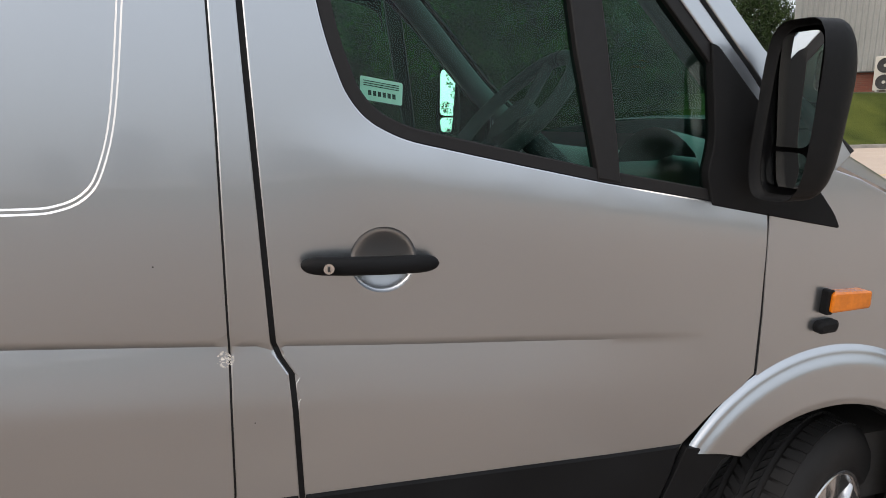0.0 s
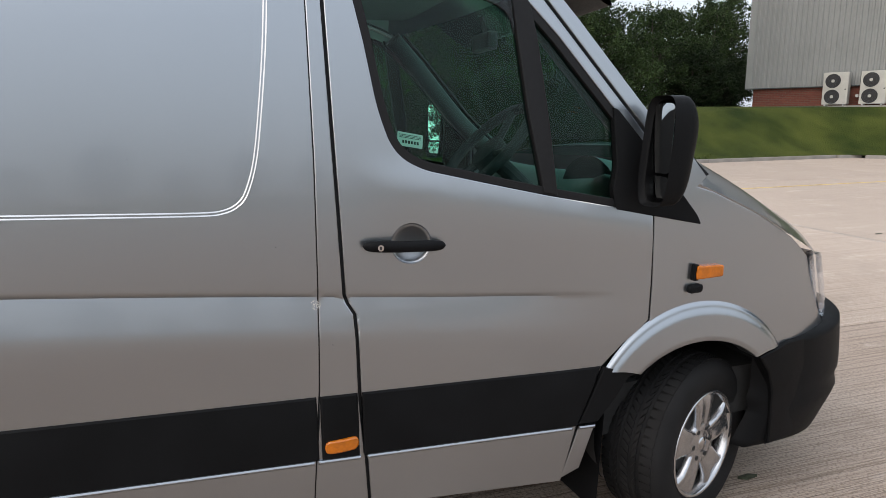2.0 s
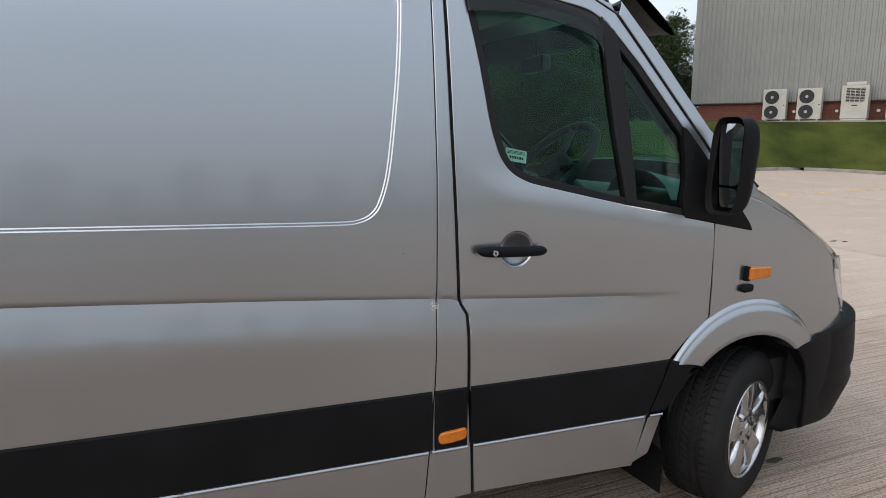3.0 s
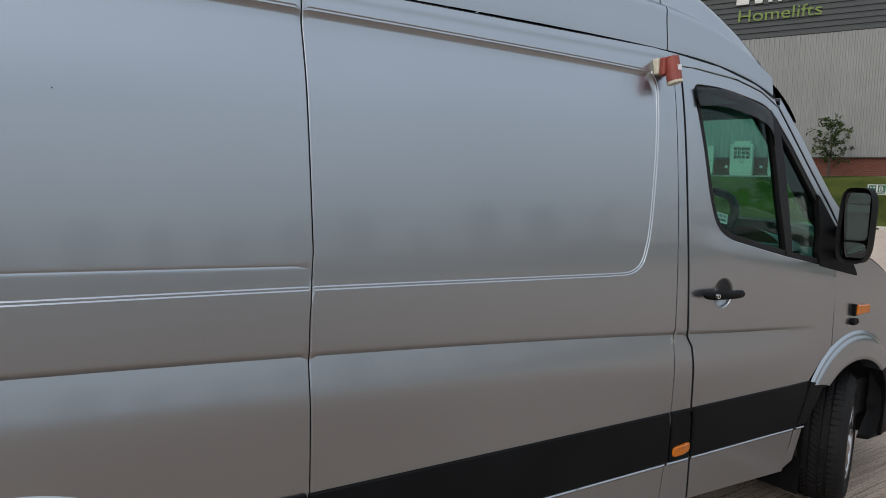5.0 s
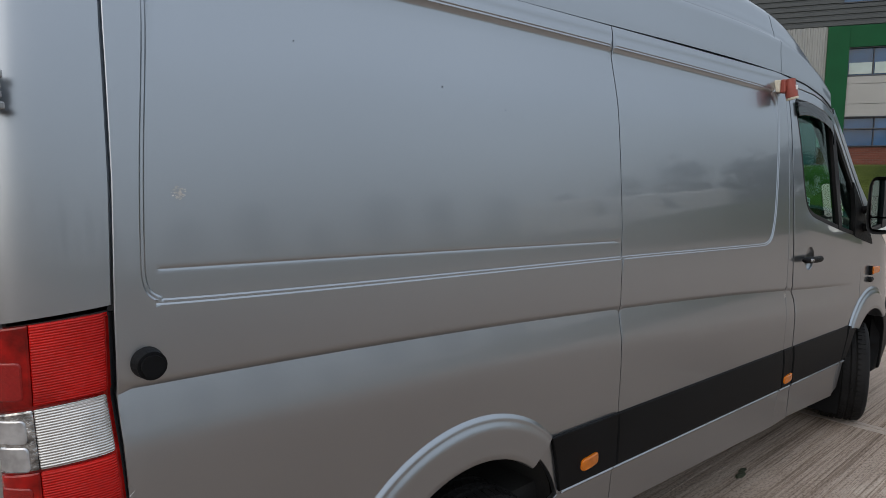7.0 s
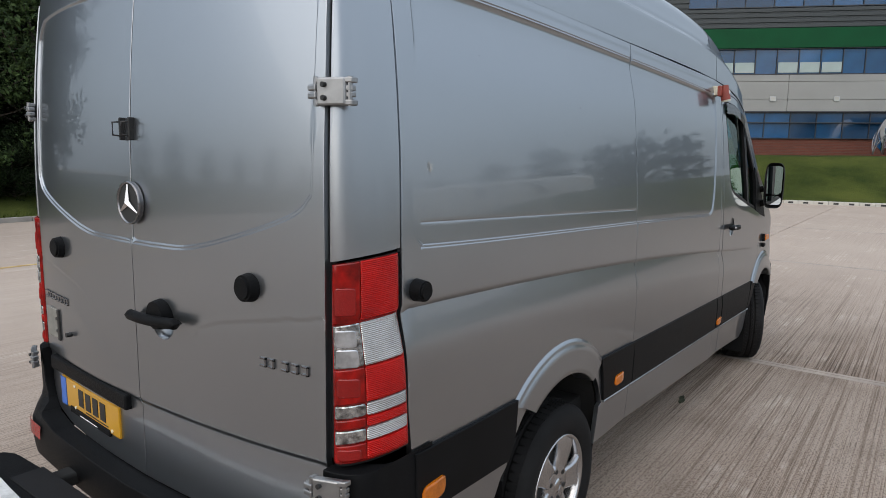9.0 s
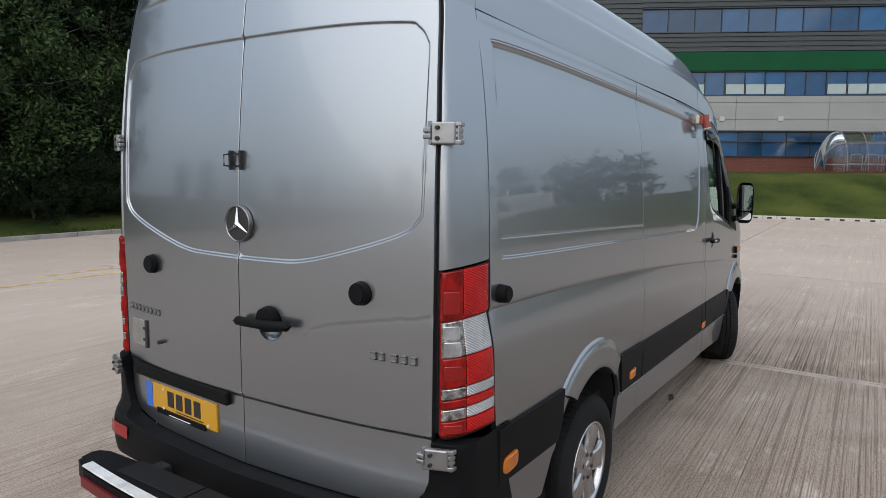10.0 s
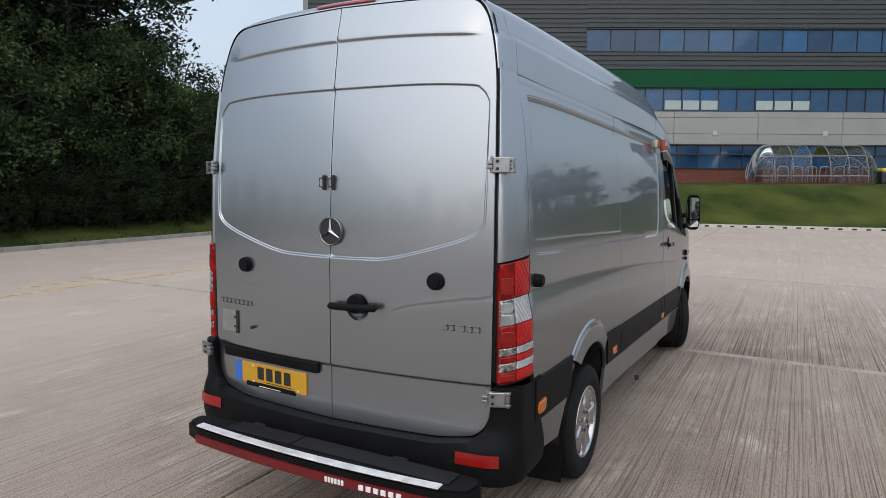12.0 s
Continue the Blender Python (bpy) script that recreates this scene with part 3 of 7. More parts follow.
# door handles
def grip(u, v):
    """A slim bar with rounded ends."""
    s = 0.5 - 0.5 * math.cos(math.pi * u)
    end = max(0.02, 1 - abs(2 * s - 1) ** 9) ** 0.5
    a = 2 * math.pi * v
    return (-1.370 + 0.256 * s, -0.985 - 0.014 * math.sin(math.pi * s) - 0.016 * math.cos(a) * (0.3 + 0.7 * end), 1.24 - 0.012 * s + 0.0175 * math.copysign(abs(math.sin(a)) ** 0.8, math.sin(a)) * end)


bm = grid(34, 16, grip)
bmesh.ops.remove_doubles(bm, verts=bm.verts, dist=0.0004)
handle_pair = both("door_handle", bm, BLACK_PLASTIC, doors[0], "black plastic door handle")
bm = rod(bmesh.new(), (-1.323, -1.0, 1.238), (-1.323, -1.0185, 1.238), 0.0095, n=24)
lock = part("door_lock", bm, CHROME, handle_pair[0], "chrome key lock")
part("key_slot", box(bmesh.new(), -1.3255, -1.3205, -1.0205, -1.018, 1.233, 1.243, 0.001), INK, handle_pair[0])

# black rubbing strips along the side, each piece of its own
def strip_piece(x0, x1, out=0.012, slant=0.0):
    n = max(3, int(abs(x1 - x0) / 0.08))
    xs = np.linspace(x0, x1, n)
    loop = [(x, trim_low(x)) for x in xs] + [(x + slant * (1 if i == 0 else 0), trim_top(x)) for i, x in enumerate(xs[::-1])]
    return panel(loop, lambda x, z: side(x, z, out - 0.008 * step(0.6, 1.0, (z - trim_low(x)) / 0.225) ), 0.03, lip=0.03, rim=0.004)


both("side_strip", strip_piece(-1.386, -0.626, slant=0.088), BLACK_PLASTIC, van, "black plastic rubbing strip")
both("side_strip", strip_piece(-1.517, -1.400), BLACK_PLASTIC, van, "black plastic rubbing strip")
both("side_strip", strip_piece(-3.036, -1.527), BLACK_PLASTIC, van, "black plastic rubbing strip")
both("side_strip", panel([(-3.375, trim_low(-3.375)), (-3.042, trim_low(-3.042)), (-3.042, trim_top(-3.042)), (-3.40, trim_top(-3.4)), (-3.425, 0.83), (-3.40, 0.74)], shifted(0.012), 0.03, lip=0.03), BLACK_PLASTIC, van, "black plastic rubbing strip")
both("side_strip", panel([(-0.618, 0.545), (-0.545, 0.545), (-0.475, 0.63), (-0.43, 0.70), (-0.375, 0.712), (-0.53, 0.747)], shifted(0.012), 0.03, lip=0.04), BLACK_PLASTIC, van, "black plastic wing strip")
both("side_strip", panel([(-4.70, trim_low(-4.7)), (-4.19, trim_low(-4.19)), (-4.15, 0.74), (-4.145, 0.862), (-4.43, 0.865), (-4.71, 0.872)], shifted(0.012), 0.03, lip=0.03), BLACK_PLASTIC, van, "black plastic rubbing strip")
for x0, x1 in ((-1.375, -0.64), (-1.53, -1.395), (-3.05, -1.54), (-3.36, -3.055), (-0.615, -0.55)):
    xs = np.linspace(x0, x1, 6)
    both("sill_edge", panel([(x, trim_low(x) - 0.016) for x in xs] + [(x, trim_low(x) - 0.004) for x in xs[::-1]], shifted(0.009), 0.02, lip=0.02, rim=0.003), PAINT, van)

# small amber lamps
def amber_oval(x, z, w, h, out=0.018):
    loop = rounded([(x - w / 2, z - h / 2), (x + w / 2, z - h / 2 + 0.006), (x + w / 2, z + h / 2 + 0.006), (x - w / 2, z + h / 2)], 0.45 * h, 6)
    return panel(loop, lambda a, b: side(a, b, out + 0.006 * np.clip(1 - ((a - x) / w * 2) ** 2, 0, 1)), 0.007, lip=0.02, rim=0.003)


for x, z, w, h in ((-1.456, 0.607, 0.105, 0.042), (-3.215, 0.683, 0.10, 0.045), (-4.625, 0.728, 0.11, 0.06)):
    both("side_marker_lamp", amber_oval(x, z, w, h), ORANGE, van, "oval amber side marker lamp")
both("turn_repeater", panel(rounded([(-0.172, 1.036), (-0.062, 1.042), (-0.062, 1.084), (-0.168, 1.086)], 0.010), lambda a, b: side(a, b, 0.036 + 0.01 * np.clip((a + 0.03) / 0.16, -1, 0)), 0.008, lip=0.05, rim=0.003), ORANGE, van, "amber turn repeater on the wing")
both("repeater_base", panel(rounded([(-0.180, 1.030), (-0.158, 1.031), (-0.158, 1.090), (-0.176, 1.090)], 0.006), shifted(0.02), 0.02, lip=0.03), BLACK_PLASTIC, van)
both("wing_sensor", panel(rounded([(-0.190, 0.984), (-0.140, 0.986), (-0.134, 1.003), (-0.140, 1.016), (-0.188, 1.014), (-0.196, 1.0)], 0.010), shifted(0.022), 0.015, lip=0.03, rim=0.005), BLACK_PLASTIC, van, "small black plastic knob")

# wheel arches: a flared lip, and the dark liner behind it
def arch(cx, cz, inner, outer, ain, aout, out):
    """A lip between two ellipses; the ends follow their own angles."""
    def fn(u, v):
        k = v * 1.25
        f = 1 - min(k, 1.0)
        a = radians((ain[0] + (ain[1] - ain[0]) * u) * (1 - f) + (aout[0] + (aout[1] - aout[0]) * u) * f)
        x = cx + (inner[0] + (outer[0] - inner[0]) * f) * math.cos(a)
        z = cz + (inner[1] + (outer[1] - inner[1]) * f) * math.sin(a)
        lift = out * (float(step(-0.1, 0.36, k)) * 0.62 - 0.06 + 0.42 * min(1.0, k) - 0.14 * float(step(0.86, 1.0, k))) + 0.0035 * math.exp(-(((k - 0.10) / 0.05) ** 2))
        p = side(np.array([x]), np.array([z]), lift - 0.002)
        return (x, float(p[1][0]) + max(0, k - 1.0) * 0.36, z)
    return grid(60, 44, fn)


both("wheel_arch", arch(-0.13, 0.455, (0.375, 0.345), (0.475, 0.495), (133, 47), (147, 33), 0.030), PAINT, van, "flared silver wheel arch")
both("wheel_arch", arch(-3.795, 0.50, (0.385, 0.355), (0.525, 0.495), (128, 48), (136, 43), 0.030), PAINT, van, "flared silver wheel arch")
for c in (ARCH_F, ARCH_R):
    bm = grid(26, 5, lambda u, v, c=c: (c[0] + (c[2] + 0.0) * math.cos(radians(-25 + 230 * u)), -0.93 + 0.55 * v, c[1] + 0.02 + c[3] * math.sin(radians(-25 + 230 * u))))
    bmesh.ops.contextual_create(bm, geom=[e for e in bm.edges if e.is_boundary and all(v.co.y > -0.4 for v in e.verts)])
    both("arch_liner", bm, DARK, van)

# wing, bonnet, nose
wing_outline = [(-0.341, 1.275), (-0.338, 1.04), (-0.343, 0.905)] + [p for p in arc(ARCH_F[0], ARCH_F[1], ARCH_F[2] * 1.02, ARCH_F[3] * 1.02, 128, 20, 24)] + [(0.34, 0.70), (0.50, 0.715), (0.60, 0.76), (0.545, 0.82), (0.47, 0.95), (0.425, 1.06), (0.30, 1.15), (0.1, 1.255), (-0.1, 1.345), (-0.18, 1.37), (-0.30, 1.30)]
both("wing", panel(wing_outline, side, 0.03), PAINT, van)


def bonnet_fn(u, v):
    """u from the windscreen to the nose, v from the right edge to the left."""
    k = 2 * v - 1
    edge = spline([0, 0.25, 0.5, 0.75, 1], [-0.16, 0.10, 0.30, 0.47, 0.60])(u)
    mid = spline([0, 0.5, 1], [0.22, 0.60, 0.93])(u)
    ez = spline([0, 0.25, 0.5, 0.75, 1], [1.375, 1.262, 1.158, 1.075, 0.985])(u)
    ew = float(-side(np.array([float(edge)]), np.array([float(ez)]))[1][0]) - 0.002
    x = float(edge) + (float(mid) - float(edge)) * (1 - abs(k) ** 2.2)
    lift = (0.085 + 0.02 * float(u)) * (1 - abs(k) ** 2.6) - 0.10 * float(u) ** 3 * (1 - k * k) * 0.6
    return (x, k * ew, float(ez) + lift)


part("bonnet", grid(26, 40, bonnet_fn, flip=True), PAINT, van)
part("scuttle", grid(4, 30, lambda u, v: (lambda p: (p[0] - 0.10 * u, p[1] * (1 - 0.02 * u), p[2] + 0.012 - 0.01 * u))(bonnet_fn(0.0, v)), flip=False), BLACK_PLASTIC, van)


def bumper_fn(u, v):
    k = 2 * u - 1
    z = 0.30 + 0.44 * v
    ang = math.copysign(abs(k) ** 0.8, k) * radians(89.2)
    w = 0.948
    y = w * math.copysign(abs(math.sin(ang)) ** 0.75, ang)
    x = 0.17 + (0.78 + 0.03 * math.sin(math.pi * v)) * abs(math.cos(ang)) ** 0.62
    tuck = 0.07 * max(0, 0.35 - v) / 0.35
    groove = 0.018 * math.exp(-((v - 0.45) / 0.05) ** 2)
    return (x - tuck - groove, y * (1 - 0.05 * max(0, 0.3 - v)), z + 0.07 * (1 - abs(k)) * (v - 0.3))


bm = grid(60, 18, bumper_fn)
ext = bmesh.ops.extrude_edge_only(bm, edges=[e for e in bm.edges if e.is_boundary])
for v in [g for g in ext["geom"] if isinstance(g, bmesh.types.BMVert)]:
    v.co = Vector((v.co.x * 0.93 - 0.02, v.co.y * 0.95, v.co.z))
front_bumper = part("front_bumper", bm, BLACK_PLASTIC, van, "black plastic front bumper")
both("bumper_end", panel([(0.152, 0.70), (0.30, 0.741), (0.42, 0.741), (0.42, 0.31), (0.262, 0.305), (0.247, 0.45), (0.238, 0.54), (0.205, 0.63)], shifted(0.016), 0.03, lip=0.05, rim=0.004), BLACK_PLASTIC, front_bumper)
lamp_outline = rounded([(0.425, 1.065), (0.47, 0.945), (0.545, 0.825), (0.605, 0.765), (0.665, 0.80), (0.70, 0.95), (0.66, 1.03), (0.55, 1.055)], 0.03)
lamps = both("headlight", panel(lamp_outline, shifted(-0.04), 0.02, lip=0.06), LAMP_INSIDE, van, "headlight with a clear cover")
for s in (1, -1):
    cover = panel(lamp_outline, shifted(0.003), 0.02, lip=0.03)
    part("headlight_cover", cover if s == 1 else mirrored(cover), LENS_GLASS, lamps[0 if s == 1 else 1]).visible_shadow = False
    if s == -1:
        cover.free()
bm = grid(30, 8, lambda u, v: (0.90 - 0.42 * abs(2 * u - 1) ** 2.2, (2 * u - 1) * 0.72, 0.74 + 0.22 * v))
part("grille", bm, BLACK_PLASTIC, van, "black front grille")

# windscreen, front pillars and roof
APEX = [(-0.80, 2.055), (-0.66, 1.905), (-0.40, 1.61), (-0.22, 1.45), (-0.15, 1.39)]


def glass_edge(t):
    return spline([0, 0.3, 0.7, 0.9, 1], [p[0] for p in APEX])(t), spline([0, 0.3, 0.7, 0.9, 1], [p[1] for p in APEX])(t)


def screen_fn(u, v):
    k = 2 * u - 1
    ex, ez = (float(q) for q in glass_edge(v))
    w = float(-side(np.array([ex]), np.array([ez]))[1][0]) - 0.045
    bow = (0.24 + 0.16 * v) * (1 - abs(k) ** 2)
    return (ex + bow, k * w, ez + 0.05 * (1 - v) * (1 - k * k))


ws = part("windscreen", grid(24, 16, screen_fn, flip=False), GLASS, van, "tinted windscreen")
ws.visible_shadow = False
outer_edge = [(-0.79, 2.022), (-0.67, 1.886), (-0.41, 1.59), (-0.313, 1.468), (-0.31, 1.30)]
both("front_pillar", panel([(x + 0.006, z + 0.006) for x, z in outer_edge] + [(-0.17, 1.365), (-0.13, 1.40)] + [(x + 0.03, z + 0.02) for x, z in APEX[::-1][1:]], side, 0.025, lip=0.06), PAINT, van)
line = [(x + 0.006, z + 0.004) for x, z in APEX]
both("screen_seal", panel([(x, z) for x, z in line] + [(x + 0.024, z + 0.014) for x, z in line[::-1]], shifted(-0.001), 0.02, lip=0.03), SEAL, van)

TOP = spline([-5.0, -4.9, -4.6, -3.5, -2.2, -1.6, -1.25, -1.05, -0.83, -0.6, -0.42, -0.2], [2.62, 2.65, 2.685, 2.70, 2.69, 2.65, 2.555, 2.44, 2.285, 2.13, 2.03, 1.93])
GUT_Z = spline([-5.0, -4.7, -3.0, -1.55, -1.2, -0.94, -0.82, -0.71, -0.4], [2.285, 2.275, 2.24, 2.208, 2.175, 2.115, 2.07, 2.0, 1.8])
SHAPE = [(1.0, 0.0), (0.998, 0.10), (0.990, 0.30), (0.984, 0.38), (0.950, 0.425), (0.944, 0.47), (0.928, 0.56), (0.905, 0.70), (0.85, 0.80), (0.76, 0.885), (0.62, 0.945), (0.42, 0.98), (0.2, 0.995), (0.0, 1.0)]
SH = np.linspace(0, 1, len(SHAPE))
SH_Y, SH_Z = spline(SH, [p[0] for p in SHAPE]), spline(SH, [p[1] for p in SHAPE])


def roof_fn(x0):
    def fn(u, v):
        k = 2 * v - 1
        h = 1 - abs(k)
        x = x0[0] + (x0[1] - x0[0]) * u
        fy, fz = float(SH_Y(h)), float(SH_Z(h))
        sweep = float(step(-1.9, -0.4, x)) * 0.15 * (1 - fy**2)
        gz = float(GUT_Z(x))
        gw = float(-side(np.array([x]), np.array([gz]))[1][0]) + 0.004
        tz = float(TOP(x)) if x < -0.82 else float(TOP(x))
        return (x + sweep, math.copysign(gw * fy, k), gz + (tz - gz) * fz)
    return fn


part("roof", grid(54, 61, roof_fn((-4.701, -1.53)), flip=True), PAINT, van, "high silver roof")
part("roof_front", grid(30, 61, roof_fn((-1.524, -0.84)), flip=True), PAINT, van, "sloping roof front over the cab")
FRONT_END = roof_fn((-1.524, -0.84))
part("windscreen_header", grid(6, 61, lambda u, v: tuple(Vector(FRONT_END(1.0, v)).lerp(Vector(screen_fn(v, 0.0)), u)), flip=True), PAINT, van)
both("roof_gutter", panel([(x, top_line(x) - 0.003) for x in np.linspace(-4.70, -1.5, 16)] + [(x, top_line(x) + 0.003) for x in np.linspace(-4.70, -1.5, 16)[::-1]], shifted(0.002), 0.03, lip=0.02, rim=0), SEAL, van)
gl = [(-1.5, 2.207), (-1.2, 2.175), (-0.95, 2.118), (-0.83, 2.07)]
both("roof_gutter", panel([(x, z - 0.003) for x, z in gl] + [(x, z + 0.003) for x, z in gl[::-1]], shifted(0.003), 0.03, lip=0.02, rim=0), SEAL, van)
upper = [(-1.452, 2.152), (-1.36, 2.152), (-1.1, 2.13), (-0.92, 2.09), (-0.80, 2.036), (-0.82, 2.067), (-0.95, 2.116), (-1.2, 2.173), (-1.497, 2.205), (-1.464, 2.165)]
both("door_header", panel(upper, side, 0.02), PAINT, van)
def visor(u, v):
    """A thin curved blade before the top of the windscreen."""
    a, y = 2 * math.pi * u, 2 * v - 1
    w = 0.11 + 0.03 * abs(y) ** 3
    along_x, thick = w * math.cos(a), 0.018 * math.sin(a)
    return (-0.525 + 0.27 * (1 - y * y) + along_x * 0.80 + thick * 0.6, 0.745 * y, 2.075 + 0.05 * (1 - y * y) - along_x * 0.60 + thick)


part("sun_visor", grid(14, 25, visor, closed_u=True), BLACK_PLASTIC, van, "black plastic sun visor over the windscreen", recalc=True)

# rear corner pillars, doors and lights
def rear(y, z, out=0.0):
    y, z = np.asarray(y, float), np.asarray(z, float)
    x = -4.985 + 0.062 * np.clip(np.abs(y) / 0.86, 0, 1.2) ** 2.4 + 0.10 * np.clip((z - 1.45) / 1.1, 0, 1.2) ** 2.0
    return x - out, y, z


def door_edge(z):
    """How far the rear doors reach from the middle, by height."""
    return np.interp(z, [0.9, 1.5, 1.9, 2.2, 2.30, 2.40, 2.51, 2.575], [0.846, 0.850, 0.845, 0.832, 0.822, 0.804, 0.772, 0.73])


def corner(p, z, out=0.0):
    """From the side seam (p = 0) round to the door seam (p = 1)."""
    p, z = np.asarray(p, float), np.asarray(z, float)
    xs, ys, _ = side(np.interp(z, [0.9, 1.28, 1.45, 1.7, 2.0, 2.3], [-4.722, -4.744, -4.739, -4.727, -4.719, -4.703]), z)
    ys = ys - 0.004 * step(2.1, 2.27, z)
    xe, ye, _ = rear(-door_edge(z) - 0.018, z)
    a = p * math.pi / 2
    x = xs + (xe - xs) * np.sin(a) ** 1.15
    y = ye + (ys - ye) * np.cos(a) ** 0.9
    return x - out * np.sin(a), y - out * np.cos(a), z


def corner_wide(out=0.0):
    return lambda p, z: corner(np.asarray(p) / 0.24, z, out)


both("rear_pillar", panel([(0.0, 1.462), (0.24, 1.437), (0.24, 2.2755), (0.0, 2.2755)], corner_wide(), 0.03, rim=0, inward=(0.7, 0.7, 0)), PAINT, van)
RIM = np.array(smooth_path([(0.834, 2.275), (0.812, 2.40), (0.779, 2.513), (0.733, 2.579), (0.662, 2.605), (0.4, 2.617), (0.0, 2.627)], 8))
RIM_ANGLE = np.arctan2((RIM[:, 1] - 2.275) / 0.355, RIM[:, 0] / 0.834)
ROOF_END = roof_fn((-4.703, -1.53))


def roof_frame(u, v, out=0.0):
    """The frame over the rear doors: v from the right gutter to the left, u from the roof to the door gap."""
    x0, y0, z0 = ROOF_END(0.0, v)
    h = 1 - abs(2 * v - 1)
    ang = math.atan2(float(SH_Z(h)), max(1e-6, float(SH_Y(h))))
    yi, zi = float(np.interp(ang, RIM_ANGLE, RIM[:, 0])), float(np.interp(ang, RIM_ANGLE, RIM[:, 1]))
    yi = math.copysign(yi, 2 * v - 1)
    xi = float(rear(np.array([yi]), np.array([zi]))[0][0])
    a = u * math.pi / 2
    s, c = math.sin(a) ** 1.15, max(0.0, math.cos(a)) ** 0.9
    return (x0 + (xi - x0) * s - out * math.sin(a), yi + (y0 - yi) * c, zi + (z0 - zi) * c + out * math.cos(a))


part("roof_frame", grid(14, 81, roof_frame, flip=True), PAINT, van, "silver frame over the rear doors", recalc=False)
part("roof_frame_return", grid(3, 81, lambda u, v: (lambda p: (p[0] + 0.03 * u, p[1], p[2]))(roof_frame(1.0, v)), flip=True), SEAL, van)
tail_loop = rounded([(0.004, 0.905), (0.236, 0.885), (0.236, 1.43), (0.004, 1.452)], [0.01, 0.03, 0.03, 0.012])
light_pair = both("tail_light", panel(frame_loop(tail_loop, 0.010), corner_wide(0.004), 0.02, inward=(0.7, 0.7, 0)), RED_LENS, van, "tall red and clear tail light")
both("lamp_surround", panel(tail_loop, corner_wide(-0.004), 0.02, inward=(0.7, 0.7, 0)), SEAL, light_pair[0])
fields = [("red_lens", RED_RIBBED, 1.275, 1.430), ("clear_lens", CLEAR_RIBBED, 1.158, 1.27), ("red_lens", RED_RIBBED, 1.06, 1.154), ("clear_lens", CLEAR_RIBBED, 1.022, 1.056), ("red_lens", RED_RIBBED, 0.992, 1.018), ("clear_lens", CLEAR_RIBBED, 0.952, 0.988), ("red_lens", RED_RIBBED, 0.902, 0.948)]
for name, mt, z0, z1 in fields:
    d = 0.022
    def ribbed(p, z):
        p = np.asarray(p, float)
        return corner(p / 0.24, z, 0.012 - 0.012 * np.clip((np.abs(p - 0.12) - 0.09) / 0.03, 0, 1))
    for a, b, mt2 in ((0.018, 0.126, mt), (0.128, 0.218, RED_LENS if mt is RED_RIBBED else CLEAR_LENS)):
        k0 = resample(rounded([(a, z0 + d * (0.228 - a) / 0.216), (b, z0 + d * (0.228 - b) / 0.216), (b, z1 + d * (0.228 - b) / 0.216 * 0.9), (a, z1 + d * (0.228 - a) / 0.216 * 0.9)], 0.008 if z1 - z0 < 0.04 else 0.003), 0.05)
        both(name, panel(k0, ribbed, 0.02, inward=(0.7, 0.7, 0), lip=0.02, rim=0.002), mt2, light_pair[0])
for z0, z1 in ((1.165, 1.212), (1.218, 1.262), (1.30, 1.372), (1.085, 1.135), (0.912, 0.942)):
    both("bulb_reflector", panel(rounded([(0.140, z0), (0.206, z0), (0.206, z1), (0.140, z1)], 0.01), corner_wide(0.0145), 0.02, inward=(0.7, 0.7, 0), lip=0.004), LAMP_INSIDE if 1.15 < z0 < 1.25 else RED_REFLECTOR, light_pair[0])

FOLD = [(-0.74, 2.210), (-0.4, 2.225), (0.4, 2.225), (0.74, 2.210), (0.80, 2.192), (0.835, 2.15), (0.845, 2.08), (0.845, 1.66), (0.83, 1.59), (0.77, 1.545), (0.60, 1.49), (0.36, 1.432), (0.18, 1.42), (-0.18, 1.42), (-0.36, 1.432), (-0.60, 1.49), (-0.77, 1.545), (-0.83, 1.59), (-0.845, 1.66), (-0.845, 2.08), (-0.835, 2.15), (-0.80, 2.192)]
FOLD = smooth_path([(y * 0.955, z) for y, z in FOLD], 5, closed=True)
UPPER = [(-0.77, 2.40), (-0.4, 2.43), (0.0, 2.44), (0.4, 2.43), (0.66, 2.41)]
LOWER = [(-0.86, 0.893), (-0.4, 0.882), (0.05, 0.885), (0.4, 0.885), (0.86, 0.893)]
FLASH = [(-0.345, 1.165), (-0.37, 1.195), (-0.45, 1.222), (-0.65, 1.258), (-0.86, 1.288)]
FLASH_L = [(-y, z) for y, z in FLASH]


